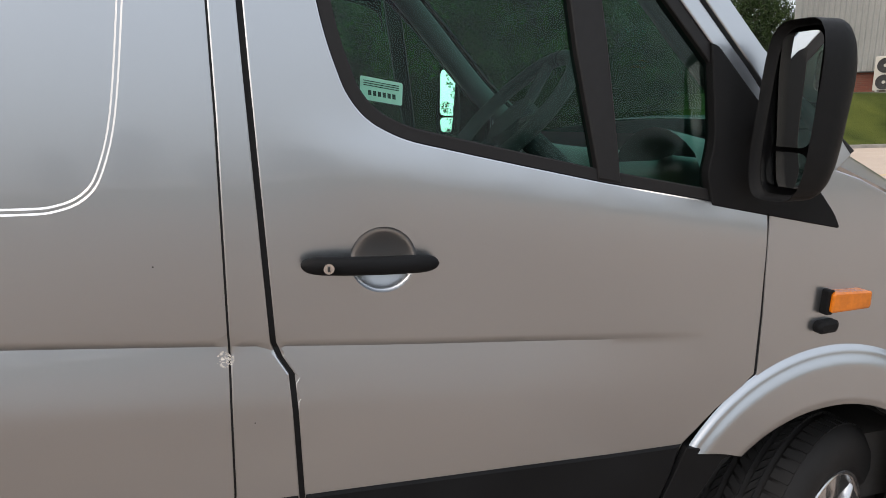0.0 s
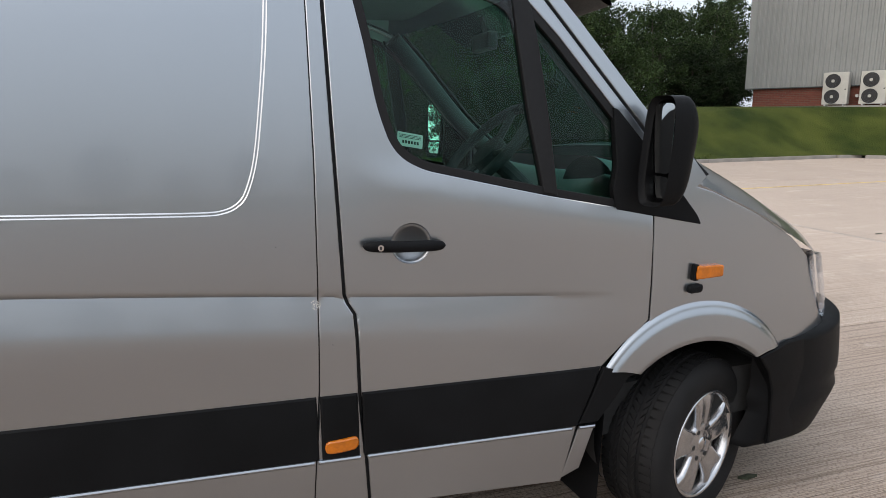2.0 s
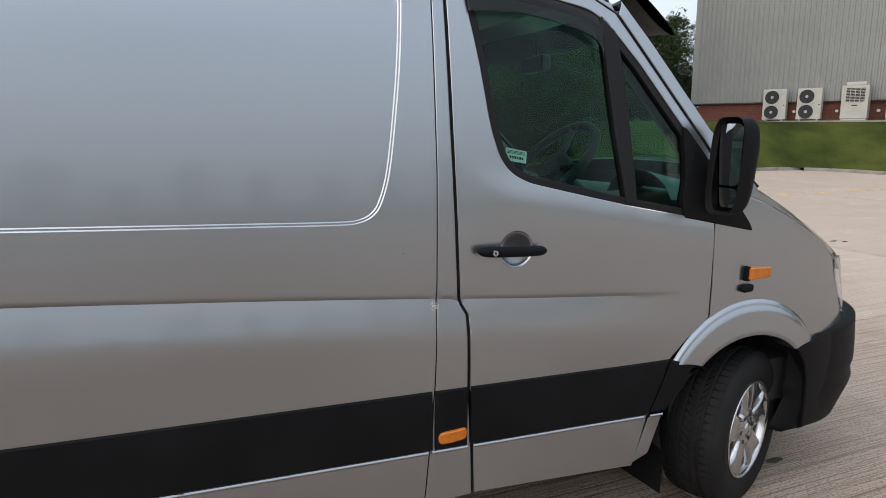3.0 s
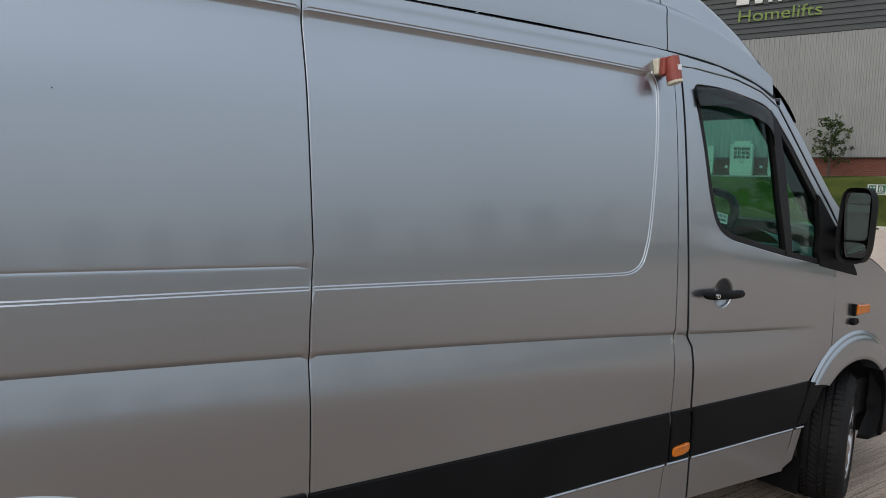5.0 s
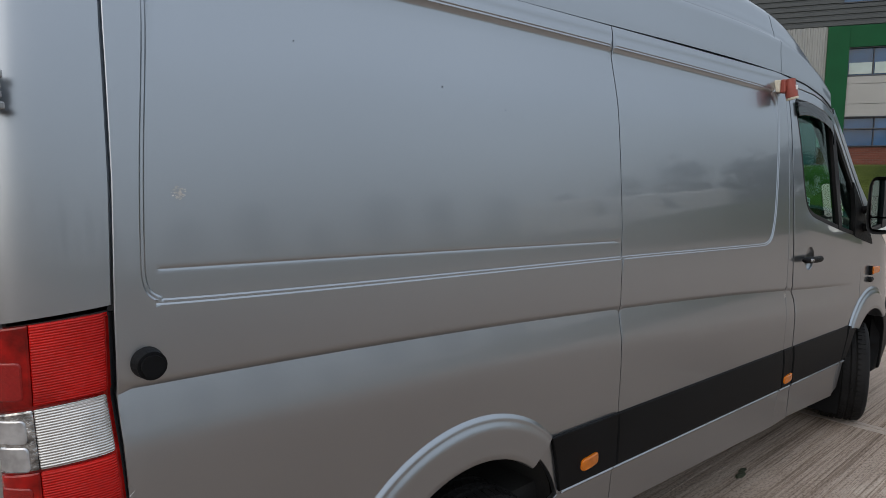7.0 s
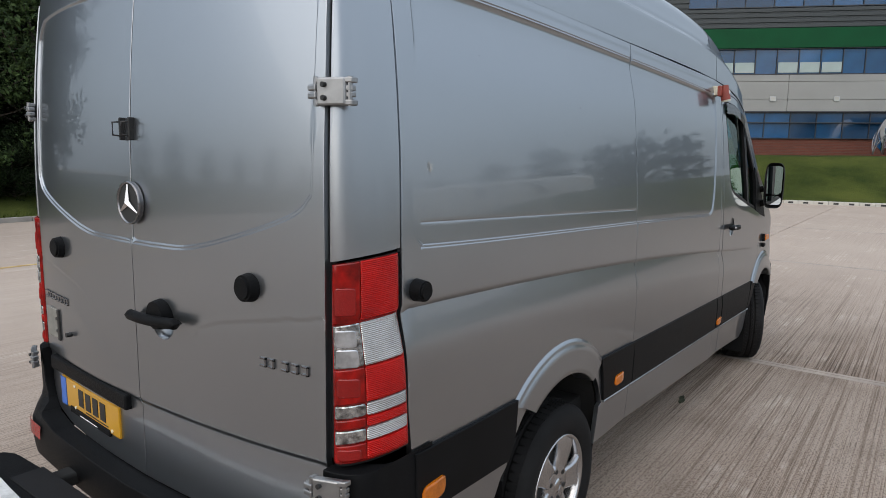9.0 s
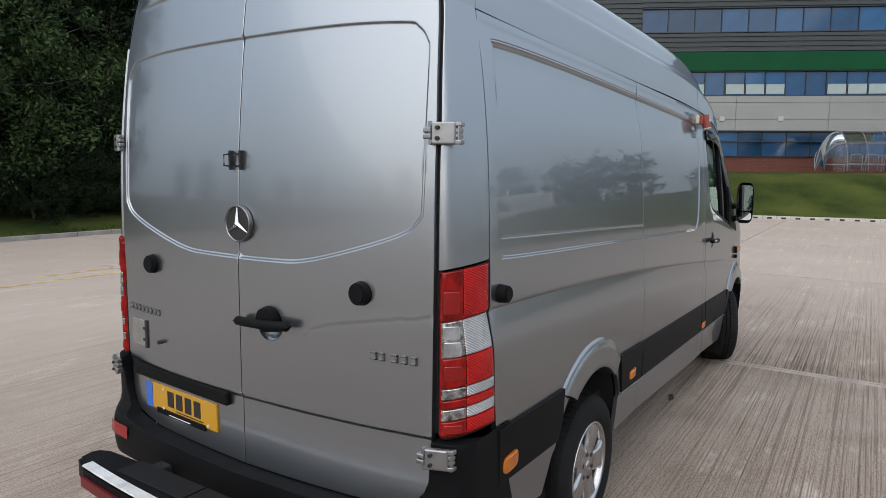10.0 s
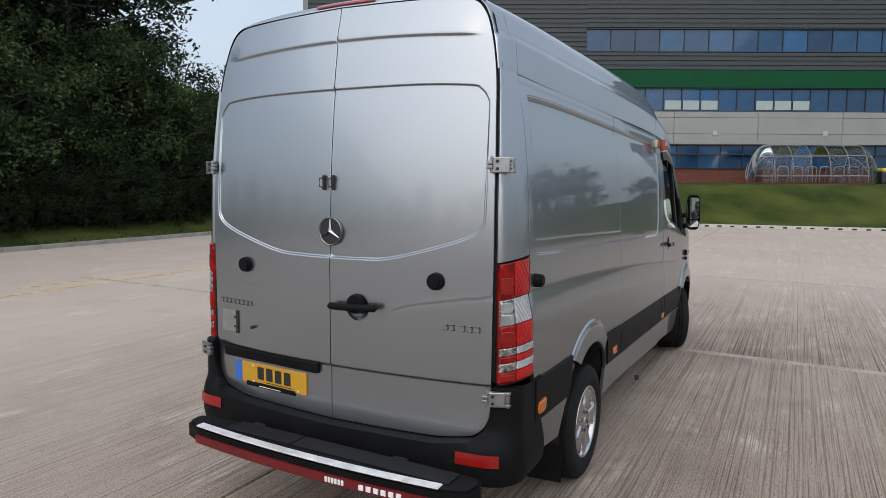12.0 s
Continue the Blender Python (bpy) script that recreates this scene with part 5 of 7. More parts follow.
def wheel(name_m, owner):
    drum = part("wheel", rod(bmesh.new(), (0, 0.02, 0), (0, 0.20, 0), 0.15, n=28), DARK, owner, "alloy wheel with a black tyre", local=name_m)
    w = TYRE_W / 2
    prof = [(0.205, 0.02), (0.215, -0.012), (0.235, -0.02), (0.27, -0.026), (0.30, -0.024), (0.325, -0.012), (0.338, 0.006), (0.342, 0.02)]
    prof += [(0.342, 0.05), (0.334, 0.052), (0.334, 0.060), (0.342, 0.062), (0.344, 0.082), (0.336, 0.084), (0.336, 0.093), (0.344, 0.095), (0.344, 0.130), (0.336, 0.132), (0.336, 0.141), (0.344, 0.143), (0.342, 0.163), (0.334, 0.165), (0.334, 0.173), (0.342, 0.175), (0.342, 0.205), (0.33, 0.222), (0.30, 0.235), (0.22, 0.23)]
    tyre = part("tyre", revolve(prof, 72), RUBBER, drum, recalc=True)
    bm = bmesh.new()
    for row, (y0, y1, cnt, sk) in enumerate(((0.004, 0.047, 62, 0.0), (0.064, 0.081, 70, 0.012), (0.097, 0.128, 70, -0.01), (0.145, 0.161, 70, 0.012), (0.177, 0.218, 62, 0.0))):
        for k in range(cnt):
            a = 2 * math.pi * (k + 0.5 * (row % 2)) / cnt
            da = 2 * math.pi / cnt * 0.37
            r1 = 0.3495 if 0 < row < 4 else 0.347
            vs = []
            for r in (r1 - 0.012, r1):
                for y, sgn in ((y0, -1), (y0, 1), (y1, 1), (y1, -1)):
                    q = a + sgn * da + sk * (1 if y == y1 else -1) * 3
                    drop = 0.006 if (row == 0 and y == y0) or (row == 4 and y == y1) else 0
                    vs.append(bm.verts.new(((r - drop) * math.cos(q), y, (r - drop) * math.sin(q))))
            for f in ((4, 5, 6, 7), (0, 1, 5, 4), (1, 2, 6, 5), (2, 3, 7, 6), (3, 0, 4, 7)):
                bm.faces.new([vs[i] for i in f])
    part("tread", bm, RUBBER, tyre, recalc=True)["kind"] = "stuff"
    rim = [(0.213, -0.006), (0.217, -0.016), (0.210, -0.020), (0.202, -0.012), (0.196, 0.02), (0.190, 0.09), (0.188, 0.17), (0.21, 0.2)]
    part("rim", revolve(rim, 72), ALLOY, drum, "silver five-spoke alloy rim", recalc=True)
    # one web with five windows
    bm = bmesh.new()
    for k in range(5):
        a0 = 2 * math.pi * k / 5 + 0.3
        secs = []
        for r, hw, y, t in ((0.055, 0.036, -0.004, 0.03), (0.085, 0.046, -0.010, 0.032), (0.12, 0.050, -0.014, 0.03), (0.16, 0.055, -0.016, 0.03), (0.192, 0.068, -0.013, 0.03), (0.206, 0.080, -0.008, 0.03)):
            ring = []
            for side_k, dep in ((-1.0, t), (-1.0, 0.006), (-0.82, 0.0), (-0.35, 0.004), (0.0, 0.0055), (0.35, 0.004), (0.82, 0.0), (1.0, 0.006), (1.0, t)):
                ang = a0 + side_k * hw / r
                ring.append(bm.verts.new((r * math.cos(ang), y + dep, r * math.sin(ang))))
            secs.append(ring)
        for a, b in zip(secs, secs[1:]):
            for i in range(8):
                bm.faces.new([a[i], a[i + 1], b[i + 1], b[i]])
    for f in bm.faces:
        f.smooth = True
    part("spokes", bm, ALLOY, drum, recalc=True)
    part("hub_disc", revolve([(0.0, -0.006), (0.03, -0.007), (0.034, -0.003), (0.05, -0.004), (0.078, -0.007), (0.088, 0.0), (0.088, 0.03)], 40), ALLOY, drum, recalc=True)
    part("centre_cap", revolve([(0.0, -0.012), (0.024, -0.011), (0.029, -0.005), (0.029, 0.01)], 28), CHROME, drum, recalc=True)
    for k in range(6):
        a = 2 * math.pi * k / 6
        part("wheel_bolt", rod(bmesh.new(), (0.062 * math.cos(a), -0.008, 0.062 * math.sin(a)), (0.062 * math.cos(a), 0.01, 0.062 * math.sin(a)), 0.0105, n=6), INK, drum)
    return drum


STEER = 22.0
wheel(pose(FW - 0.008, -0.918, 0.348, 0, 0, STEER), van)
wheel(pose(RW + 0.0, -0.925, 0.348, 0, 20, 0), van)
wheel(pose(FW, 0.918, 0.348, 0, 0, 180 + STEER), van)
wheel(pose(RW, 0.925, 0.348, 0, 0, 180), van)
for x, w in ((-0.50, 0.14), (-4.18, 0.16)):
    both("mud_flap", grid(6, 10, lambda u, v, x=x, w=w: (x - 0.05 * (1 - v) * 0.4 - 0.02 * u, -0.945 + 0.25 * u, 0.16 + 0.40 * v)), BLACK_PLASTIC, van, "black rubber mud flap")
both("sill_end", panel([(-0.672, 0.33), (-0.60, 0.36), (-0.548, 0.53), (-0.612, 0.53)], side, 0.03), PAINT, van)
bm = bmesh.new()
box(bm, -4.3, 0.5, -0.5, 0.5, 0.24, 0.42, 0.03)
part("underbody", bm, DARK, van)

# in the cab: dashboard, wheel, seats
bm = grid(16, 14, lambda u, v: (-0.08 - 0.60 * v ** 1.6 * 0.6 + 0.04 * math.sin(6 * u), -0.84 + 1.68 * u, 1.30 + 0.06 * math.sin(math.pi * min(1, v * 1.4)) - 0.42 * v ** 3))
part("dashboard", bm, CABIN, van, recalc=True)
part("instrument_hood", grid(12, 8, lambda u, v: (-0.30 + 0.20 * v, -0.66 + 0.46 * u, 1.33 + 0.12 * math.sin(math.pi * u) ** 0.6 * (1 - 0.4 * v))), CABIN, van)
bm = bmesh.new()
ring = [Vector((0.225 * math.cos(2 * math.pi * k / 40), 0.225 * math.sin(2 * math.pi * k / 40), 0)) for k in range(41)]
sw = pose(-0.765, -0.43, 1.485, 0, -45, 0)
tube(bm, [sw @ p for p in ring], 0.021, 10)
for a in (0.3, math.pi - 0.3, -math.pi / 2):
    rod(bm, sw @ Vector((0.22 * math.cos(a), 0.22 * math.sin(a), 0)), sw @ Vector((0, 0, -0.03)), 0.016, n=8)
rod(bm, sw @ Vector((0, 0, 0.0)), sw @ Vector((0, 0, -0.06)), 0.075, n=20)
rod(bm, sw @ Vector((0, 0, -0.04)), (-0.40, -0.43, 1.16), 0.035, n=12)
part("steering_wheel", bm, SEAT_CLOTH, van, "black steering wheel")
for y, w in ((-0.43, 0.48), (0.32, 0.85)):
    bm = bmesh.new()
    box(bm, -1.30, -0.78, y - w / 2, y + w / 2, 0.86, 1.02, 0.05, 3)
    part("seat_base", bm, SEAT_CLOTH, van)
    bm = bmesh.new()
    box(bm, -1.40, -1.26, y - w / 2, y + w / 2, 1.0, 1.58, 0.05, 3)
    for v in bm.verts:
        v.co.x -= 0.18 * (v.co.z - 1.0)
    part("seat_back", bm, SEAT_CLOTH, van)
    for yy in ((y,) if w < 0.6 else (y - 0.2, y + 0.22)):
        bm = box(bmesh.new(), -1.51, -1.41, yy - 0.13, yy + 0.13, 1.62, 1.80, 0.04, 3)
        part("headrest", bm, SEAT_CLOTH, van)
bm = tube(bmesh.new(), [(-0.62, 0.0, 2.05), (-0.6, 0.0, 1.98)], 0.012)
box(bm, -0.63, -0.58, -0.11, 0.11, 1.90, 1.98, 0.015)
part("rear_view_mirror", bm, CABIN, van)
for s in (1, -1):
    path = [(x - 0.035, -s * (float(-side(np.array([x]), np.array([z]))[1][0]) - 0.065), z - 0.02) for x, z in APEX]
    part("pillar_trim", tube(bmesh.new(), smooth_path(path, 4), 0.048, 10), CABIN, van)
both("door_card", panel([(-1.36, 0.80), (-0.42, 0.80), (-0.40, 1.30), (-0.83, 1.40), (-1.25, 1.47)], shifted(-0.07), 0.06, lip=0.02), CABIN, van)

# wear: fly specks and two flaked spots in the paint
FLAKE = material("flaked_primer", (0.55, 0.53, 0.50), rough=0.85, var=0.3, scale=80)
rng = random.Random(4)
def flakes(cx, cz, r, count, fn):
    bm = bmesh.new()
    for _ in range(count):
        a, d = rng.uniform(0, 6.28), r * rng.random() ** 0.6
        x, z = cx + d * math.cos(a), cz + d * math.sin(a)
        s = rng.uniform(0.0012, 0.0038)
        p = fn(np.array([x, x + s, x + s * 0.6, x - s * 0.4]), np.array([z, z + s * 0.2, z + s, z + s * 0.7]))
        bm.faces.new([bm.verts.new((p[0][i], p[1][i] - 0.0012, p[2][i])) for i in range(4)])
    return bm


part("flaked_spot", flakes(-1.515, 1.065, 0.015, 70, side), FLAKE, van, "flaked paint chip")["kind"] = "stuff"
part("flaked_spot", flakes(-4.594, 1.674, 0.014, 60, flank), FLAKE, van, "flaked paint chip")["kind"] = "stuff"
bm = bmesh.new()
for x, z in ((-1.99, 1.511), (-2.55, 1.7), (-3.6, 1.9), (-3.85, 1.95), (-1.47, 0.94), (-4.3, 2.02), (-1.62, 1.25)):
    s = rng.uniform(0.0009, 0.0019)
    p = flank(np.array([x - s, x + s, x + s, x - s]), np.array([z - s, z - s, z + s, z + s]))
    bm.faces.new([bm.verts.new((p[0][i], p[1][i] - 0.0012, p[2][i])) for i in range(4)])
part("fly_specks", bm, INK, van)["kind"] = "stuff"

# ---- the yard ----
def concrete_material():
    """Ribbed, tamped concrete: grooves that run along x, stained, worn smooth and pale in places; ahead also lightened
    against the van's shade.
    """
    m = bpy.data.materials.new("ribbed_concrete")
    m.use_nodes = True
    n, l = m.node_tree.nodes, m.node_tree.links
    b = n["Principled BSDF"]
    b.inputs["Roughness"].default_value = 0.92
    b.inputs["Specular IOR Level"].default_value = 0.3
    geo, place, own, far = n.new("ShaderNodeNewGeometry"), n.new("ShaderNodeVectorMath"), n.new("ShaderNodeObjectInfo"), n.new("ShaderNodeCombineXYZ")
    place.operation = "MULTIPLY_ADD"
    place.inputs[1].default_value = (40.0, 23.0, 0.0)  # every slab was brushed on its own
    for k in range(2):
        l.new(own.outputs["Random"], far.inputs[k])
    l.new(far.outputs[0], place.inputs[0])
    l.new(geo.outputs["Position"], place.inputs[2])

    def texture(scale, size, detail, rough=0.6):
        mp, t = n.new("ShaderNodeMapping"), n.new("ShaderNodeTexNoise")
        mp.inputs["Scale"].default_value = scale
        t.inputs["Scale"].default_value, t.inputs["Detail"].default_value, t.inputs["Roughness"].default_value = size, detail, rough
        l.new(place.outputs[0], mp.inputs["Vector"])
        l.new(mp.outputs[0], t.inputs["Vector"])
        return t.outputs["Fac"]

    def ramp(value, *stops):
        r = n.new("ShaderNodeValToRGB")
        while len(r.color_ramp.elements) < len(stops):
            r.color_ramp.elements.new(0.5)
        for e, (p, c) in zip(r.color_ramp.elements, stops):
            e.position, e.color = p, (*c, 1)
        l.new(value, r.inputs[0])
        return r.outputs[0]

    def times(a, c, fac):
        mx = n.new("ShaderNodeMixRGB")
        mx.blend_type = "MULTIPLY"
        if isinstance(fac, float):
            mx.inputs[0].default_value = fac
        else:
            l.new(fac, mx.inputs[0])
        l.new(a, mx.inputs[1])
        l.new(c, mx.inputs[2])
        return mx.outputs[0]

    base = ramp(texture((1, 1, 1), 0.28, 5), (0.3, (0.305, 0.236, 0.188)), (0.5, (0.352, 0.280, 0.228)), (0.7, (0.405, 0.334, 0.280)))
    ribs = texture((0.22, 56.0, 1), 1.0, 4, 0.72)
    fine = texture((1.2, 130.0, 1), 1.0, 3, 0.7)
    wear = n.new("ShaderNodeMapRange")
    wear.inputs[1].default_value, wear.inputs[2].default_value, wear.inputs[3].default_value, wear.inputs[4].default_value = 0.40, 0.66, 1.0, 0.3
    l.new(texture((0.7, 1, 1), 0.25, 4), wear.inputs[0])
    col = times(base, ramp(ribs, (0.40, (0.38, 0.33, 0.29)), (0.455, (0.78, 0.74, 0.70)), (0.49, (0.97, 0.96, 0.95)), (0.60, (1.0, 1.0, 1.0))), wear.outputs[0])
    col = times(col, ramp(fine, (0.38, (0.42, 0.38, 0.35)), (0.47, (1, 1, 1))), wear.outputs[0])
    col = times(col, ramp(texture((1, 1, 1), 75, 3), (0.40, (0.5, 0.48, 0.46)), (0.5, (1, 1, 1))), 0.85)
    col = times(col, ramp(texture((1, 1, 1), 1.1, 5), (0.32, (0.66, 0.64, 0.62)), (0.5, (1, 1, 1))), 0.7)
    xyz, pale_lift_y, pale_lift_x, pale_lift = n.new("ShaderNodeSeparateXYZ"), n.new("ShaderNodeMapRange"), n.new("ShaderNodeMapRange"), n.new("ShaderNodeMath")
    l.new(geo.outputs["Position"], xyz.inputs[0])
    pale_lift_y.inputs[1].default_value, pale_lift_y.inputs[2].default_value = 0.0, 5.0
    pale_lift_x.inputs[1].default_value, pale_lift_x.inputs[2].default_value = -0.5, 6.0
    l.new(xyz.outputs["Y"], pale_lift_y.inputs[0])
    l.new(xyz.outputs["X"], pale_lift_x.inputs[0])
    pale_lift.operation = "MAXIMUM"
    l.new(pale_lift_y.outputs[0], pale_lift.inputs[0])
    l.new(pale_lift_x.outputs[0], pale_lift.inputs[1])
    lifted = n.new("ShaderNodeMixRGB")  # paler concrete left and ahead, its colour lifted further against the van's shade
    lifted.inputs[2].default_value = (0.475, 0.392, 0.33, 1)
    lift_share = n.new("ShaderNodeMath")
    lift_share.operation = "MULTIPLY"
    lift_share.inputs[1].default_value = 0.65
    l.new(pale_lift.outputs[0], lift_share.inputs[0])
    l.new(lift_share.outputs[0], lifted.inputs[0])
    l.new(col, lifted.inputs[1])
    col = lifted.outputs[0]
    scuff = n.new("ShaderNodeMixRGB")  # pale scuffs where the crests are worn
    scuff.inputs[2].default_value = (0.60, 0.52, 0.45, 1)
    l.new(times(ramp(texture((0.8, 1.6, 1), 1.3, 6, 0.7), (0.56, (0, 0, 0)), (0.70, (0.65, 0.65, 0.65))), ramp(ribs, (0.47, (0, 0, 0)), (0.53, (1, 1, 1))), 1.0), scuff.inputs[0])
    l.new(col, scuff.inputs[1])
    col = scuff.outputs[0]
    rnd, hsv, mr = n.new("ShaderNodeObjectInfo"), n.new("ShaderNodeHueSaturation"), n.new("ShaderNodeMapRange")
    mr.inputs[3].default_value, mr.inputs[4].default_value = 0.93, 1.07
    l.new(rnd.outputs["Random"], mr.inputs[0])
    l.new(mr.outputs[0], hsv.inputs["Value"])
    l.new(col, hsv.inputs["Color"])
    l.new(hsv.outputs[0], b.inputs["Base Color"])
    bp = n.new("ShaderNodeBump")
    bp.inputs["Strength"].default_value, bp.inputs["Distance"].default_value = 1.0, 0.010
    l.new(ribs, bp.inputs["Height"])
    l.new(bp.outputs[0], b.inputs["Normal"])
    return m


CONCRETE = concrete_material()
JOINT = material("joint_sealant", (0.36, 0.325, 0.295), rough=0.9, var=0.3, scale=3, bump=0.002, bscale=80)
YELLOW_PAINT = material("worn_yellow_line", (0.5, 0.31, 0.06), rough=0.85, var=0.35, scale=6, tint=(0.48, 0.36, 0.16))
KERB = material("kerb_concrete", (0.24, 0.225, 0.205), rough=0.9, var=0.2, scale=3, bump=0.003, bscale=60)
WHITE_KERB = material("white_drainage_kerb", (0.45, 0.435, 0.39), rough=0.8, var=0.15, scale=3)
GRASS = material("mown_grass", (0.026, 0.047, 0.007), rough=0.95, var=0.35, scale=0.8, bump=0.05, bscale=26, tint=(0.054, 0.064, 0.013), spec=0.15, stretch=(1, 0.6, 1))
SOIL = material("woodland_floor", (0.035, 0.04, 0.02), rough=1.0, var=0.5, scale=1.2, bump=0.04, bscale=10)

ground = tagged(part("ground", bmesh.ops.create_grid(bm := bmesh.new(), x_segments=1, y_segments=1, size=400, matrix=Matrix.Translation((0, 0, -0.03))) and bm, JOINT), "pale concrete yard with sealed joints", "ground", kind="structure")
XJ = [-24.95 + 6.2 * k for k in range(0, 9)]
YJ = [-60.0, -33.6, -25.1, -16.6, -8.1, 0.78, 9.66, 15.2]


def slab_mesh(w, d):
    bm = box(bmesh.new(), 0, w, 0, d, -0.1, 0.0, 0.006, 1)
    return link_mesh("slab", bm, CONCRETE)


shared = {}
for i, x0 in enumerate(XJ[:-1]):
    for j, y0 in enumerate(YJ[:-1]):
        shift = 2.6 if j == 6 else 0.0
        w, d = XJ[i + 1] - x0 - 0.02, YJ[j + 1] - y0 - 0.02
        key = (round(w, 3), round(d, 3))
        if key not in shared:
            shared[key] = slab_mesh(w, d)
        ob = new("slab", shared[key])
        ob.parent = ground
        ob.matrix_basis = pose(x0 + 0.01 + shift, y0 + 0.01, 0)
BAND = material("trowelled_joint_edge", (0.34, 0.29, 0.25), rough=0.9, var=0.25, scale=4, bump=0.002, bscale=90)
for x in XJ[3:7]:
    for a, b in ((-0.065, -0.008), (0.012, 0.05)):
        part("joint_edge", box(bmesh.new(), x + a, x + b, -16, 9.6, -0.004, 0.0025, 0.002, 1), BAND, ground)
for y, w, a, b in ((8.63, 0.05, -24, 20), (9.2, 0.04, -1.5, 0.9)):
    line_ob = part("painted_line", box(bmesh.new(), a, b, y - w, y + w, 0.001, 0.004), YELLOW_PAINT)
    tagged(line_ob, "worn yellow painted line on the concrete", "line", kind="structure")
bm = bmesh.new()
for x, y, s in ((-1.5, -0.78, 0.05), (-1.43, -0.76, 0.04), (0.40, -0.72, 0.05), (6.5, 3.6, 0.06), (6.6, 3.5, 0.05)):
    k = len(bm.verts)
    bmesh.ops.create_icosphere(bm, subdivisions=1, radius=s, matrix=pose(x, y, 0.004) @ Matrix.Diagonal((1.2, 0.45, 0.12, 1)))
tagged(part("leaf_litter", bm, SOIL), "dark scraps of leaf litter on the concrete", "litter", kind="stuff")


def kerb_x(y):
    return 20.35 + (11.5 - y) * 0.192


def lot_edge():
    """The line of the kerb, from the far end of the long side round to the right."""
    pts = [(-70 + 4 * k, 15.25) for k in range(22)] + smooth_path([(18.0, 15.25), (19.2, 15.0), (19.95, 14.0), (20.1, 12.8)], 4) + [(kerb_x(y), y) for y in (10, 6, 2, -2, -6)] + smooth_path([(23.9, -7.4), (22.4, -9.2), (19.0, -11.2), (14.0, -14.2), (8.0, -18.4)], 4) + [(0.0, -23.5), (-12.0, -27.0), (-30.0, -30.0), (-60.0, -33.0)]
    return pts


EDGE = lot_edge()


def along(pts, gap):
    out, carry = [], 0.0
    for a, b in zip(pts[:-1], pts[1:]):
        a, b = np.array(a), np.array(b)
        n = np.linalg.norm(b - a)
        t = carry
        while t < n:
            out.append((a + (b - a) * t / n, math.atan2(b[1] - a[1], b[0] - a[0])))
            t += gap
        carry = t - n
    return out


kerb_line = tagged(thing("kerb"), "concrete kerb along the grass", "kerb", kind="structure")
plain = link_mesh("kerb_stone", box(bmesh.new(), 0, 0.905, -0.07, 0.07, -0.1, 0.115, 0.015), KERB)
bm = box(bmesh.new(), 0, 0.49, -0.10, 0.10, -0.1, 0.125, 0.012)
drain = link_mesh("kerb_stone", bm, WHITE_KERB)
slot = link_mesh("drain_slot", box(bmesh.new(), 0.16, 0.33, -0.104, -0.09, 0.015, 0.085, 0.01), INK)
for (p, a) in along(EDGE, 0.915):
    if (p[1] > 9.0 or p[1] < -6.0) and p[0] > -20:
        ob = new("kerb_stone", plain)
        ob.parent, ob.matrix_basis = kerb_line, pose(p[0], p[1], 0, 0, 0, math.degrees(a))
for (p, a) in along([(kerb_x(y), y) for y in (9.0, 6.0, 2.0, -2.0, -6.0)], 0.5):
    ob = new("kerb_stone", drain)
    ob.parent, ob.matrix_basis = kerb_line, pose(p[0], p[1], 0, 0, 0, math.degrees(a))
    o2 = new("drain_slot", slot)
    o2.parent = ob

# grass bank up to the building and the wood
C0 = Vector((20.474, 21.65, 0))
DIRW = Vector((0.461, -0.887, 0)).normalized()
NIN = Vector((0.887, 0.461, 0)).normalized()


bm = bmesh.new()
edge_pts = [p for p, a in along(EDGE, 0.8)]
n_out = 22
prev = None
for i, p in enumerate(edge_pts):
    q = edge_pts[min(i + 1, len(edge_pts) - 1)] - edge_pts[max(i - 1, 0)]
    nrm = np.array([-q[1], q[0]]) / np.linalg.norm(q)
    ring = []
    for k in range(n_out):
        d = 0.06 + 0.55 * k + 0.06 * k * k
        x, y = p + nrm * d
        kk = min(1, d / (5.6 - 1.9 * float(step(11, 18, p[0]))))
        full = 0.85 + 1.0 * float(step(7, 15, p[0])) if p[1] > -6.5 else 0.3 + 1.55 * float(step(17, 24, p[0]))
        z = 0.105 + full * (kk * kk * (3 - 2 * kk)) * 0.95 + 0.03 * noise.noise((x * 0.5, y * 0.5, 0)) * kk
        ring.append(bm.verts.new((x, y, z)))
    if prev:
        for k in range(n_out - 1):
            bm.faces.new([prev[k], prev[k + 1], ring[k + 1], ring[k]]).smooth = True
    prev = ring
bmesh.ops.recalc_face_normals(bm, faces=bm.faces)
tagged(part("grass_bank", bm, GRASS), "mown grass bank rising from the kerb", "grass", kind="structure")
tagged(part("wood_floor", grid(60, 16, lambda u, v: (-70 + 95 * u, 21.5 + 50 * v, 0.95 + 0.9 * float(step(7, 15, -70 + 95 * u)) + 0.25 * noise.noise((u * 30, v * 12, 3)))), SOIL), "dark woodland floor", "ground", kind="structure")
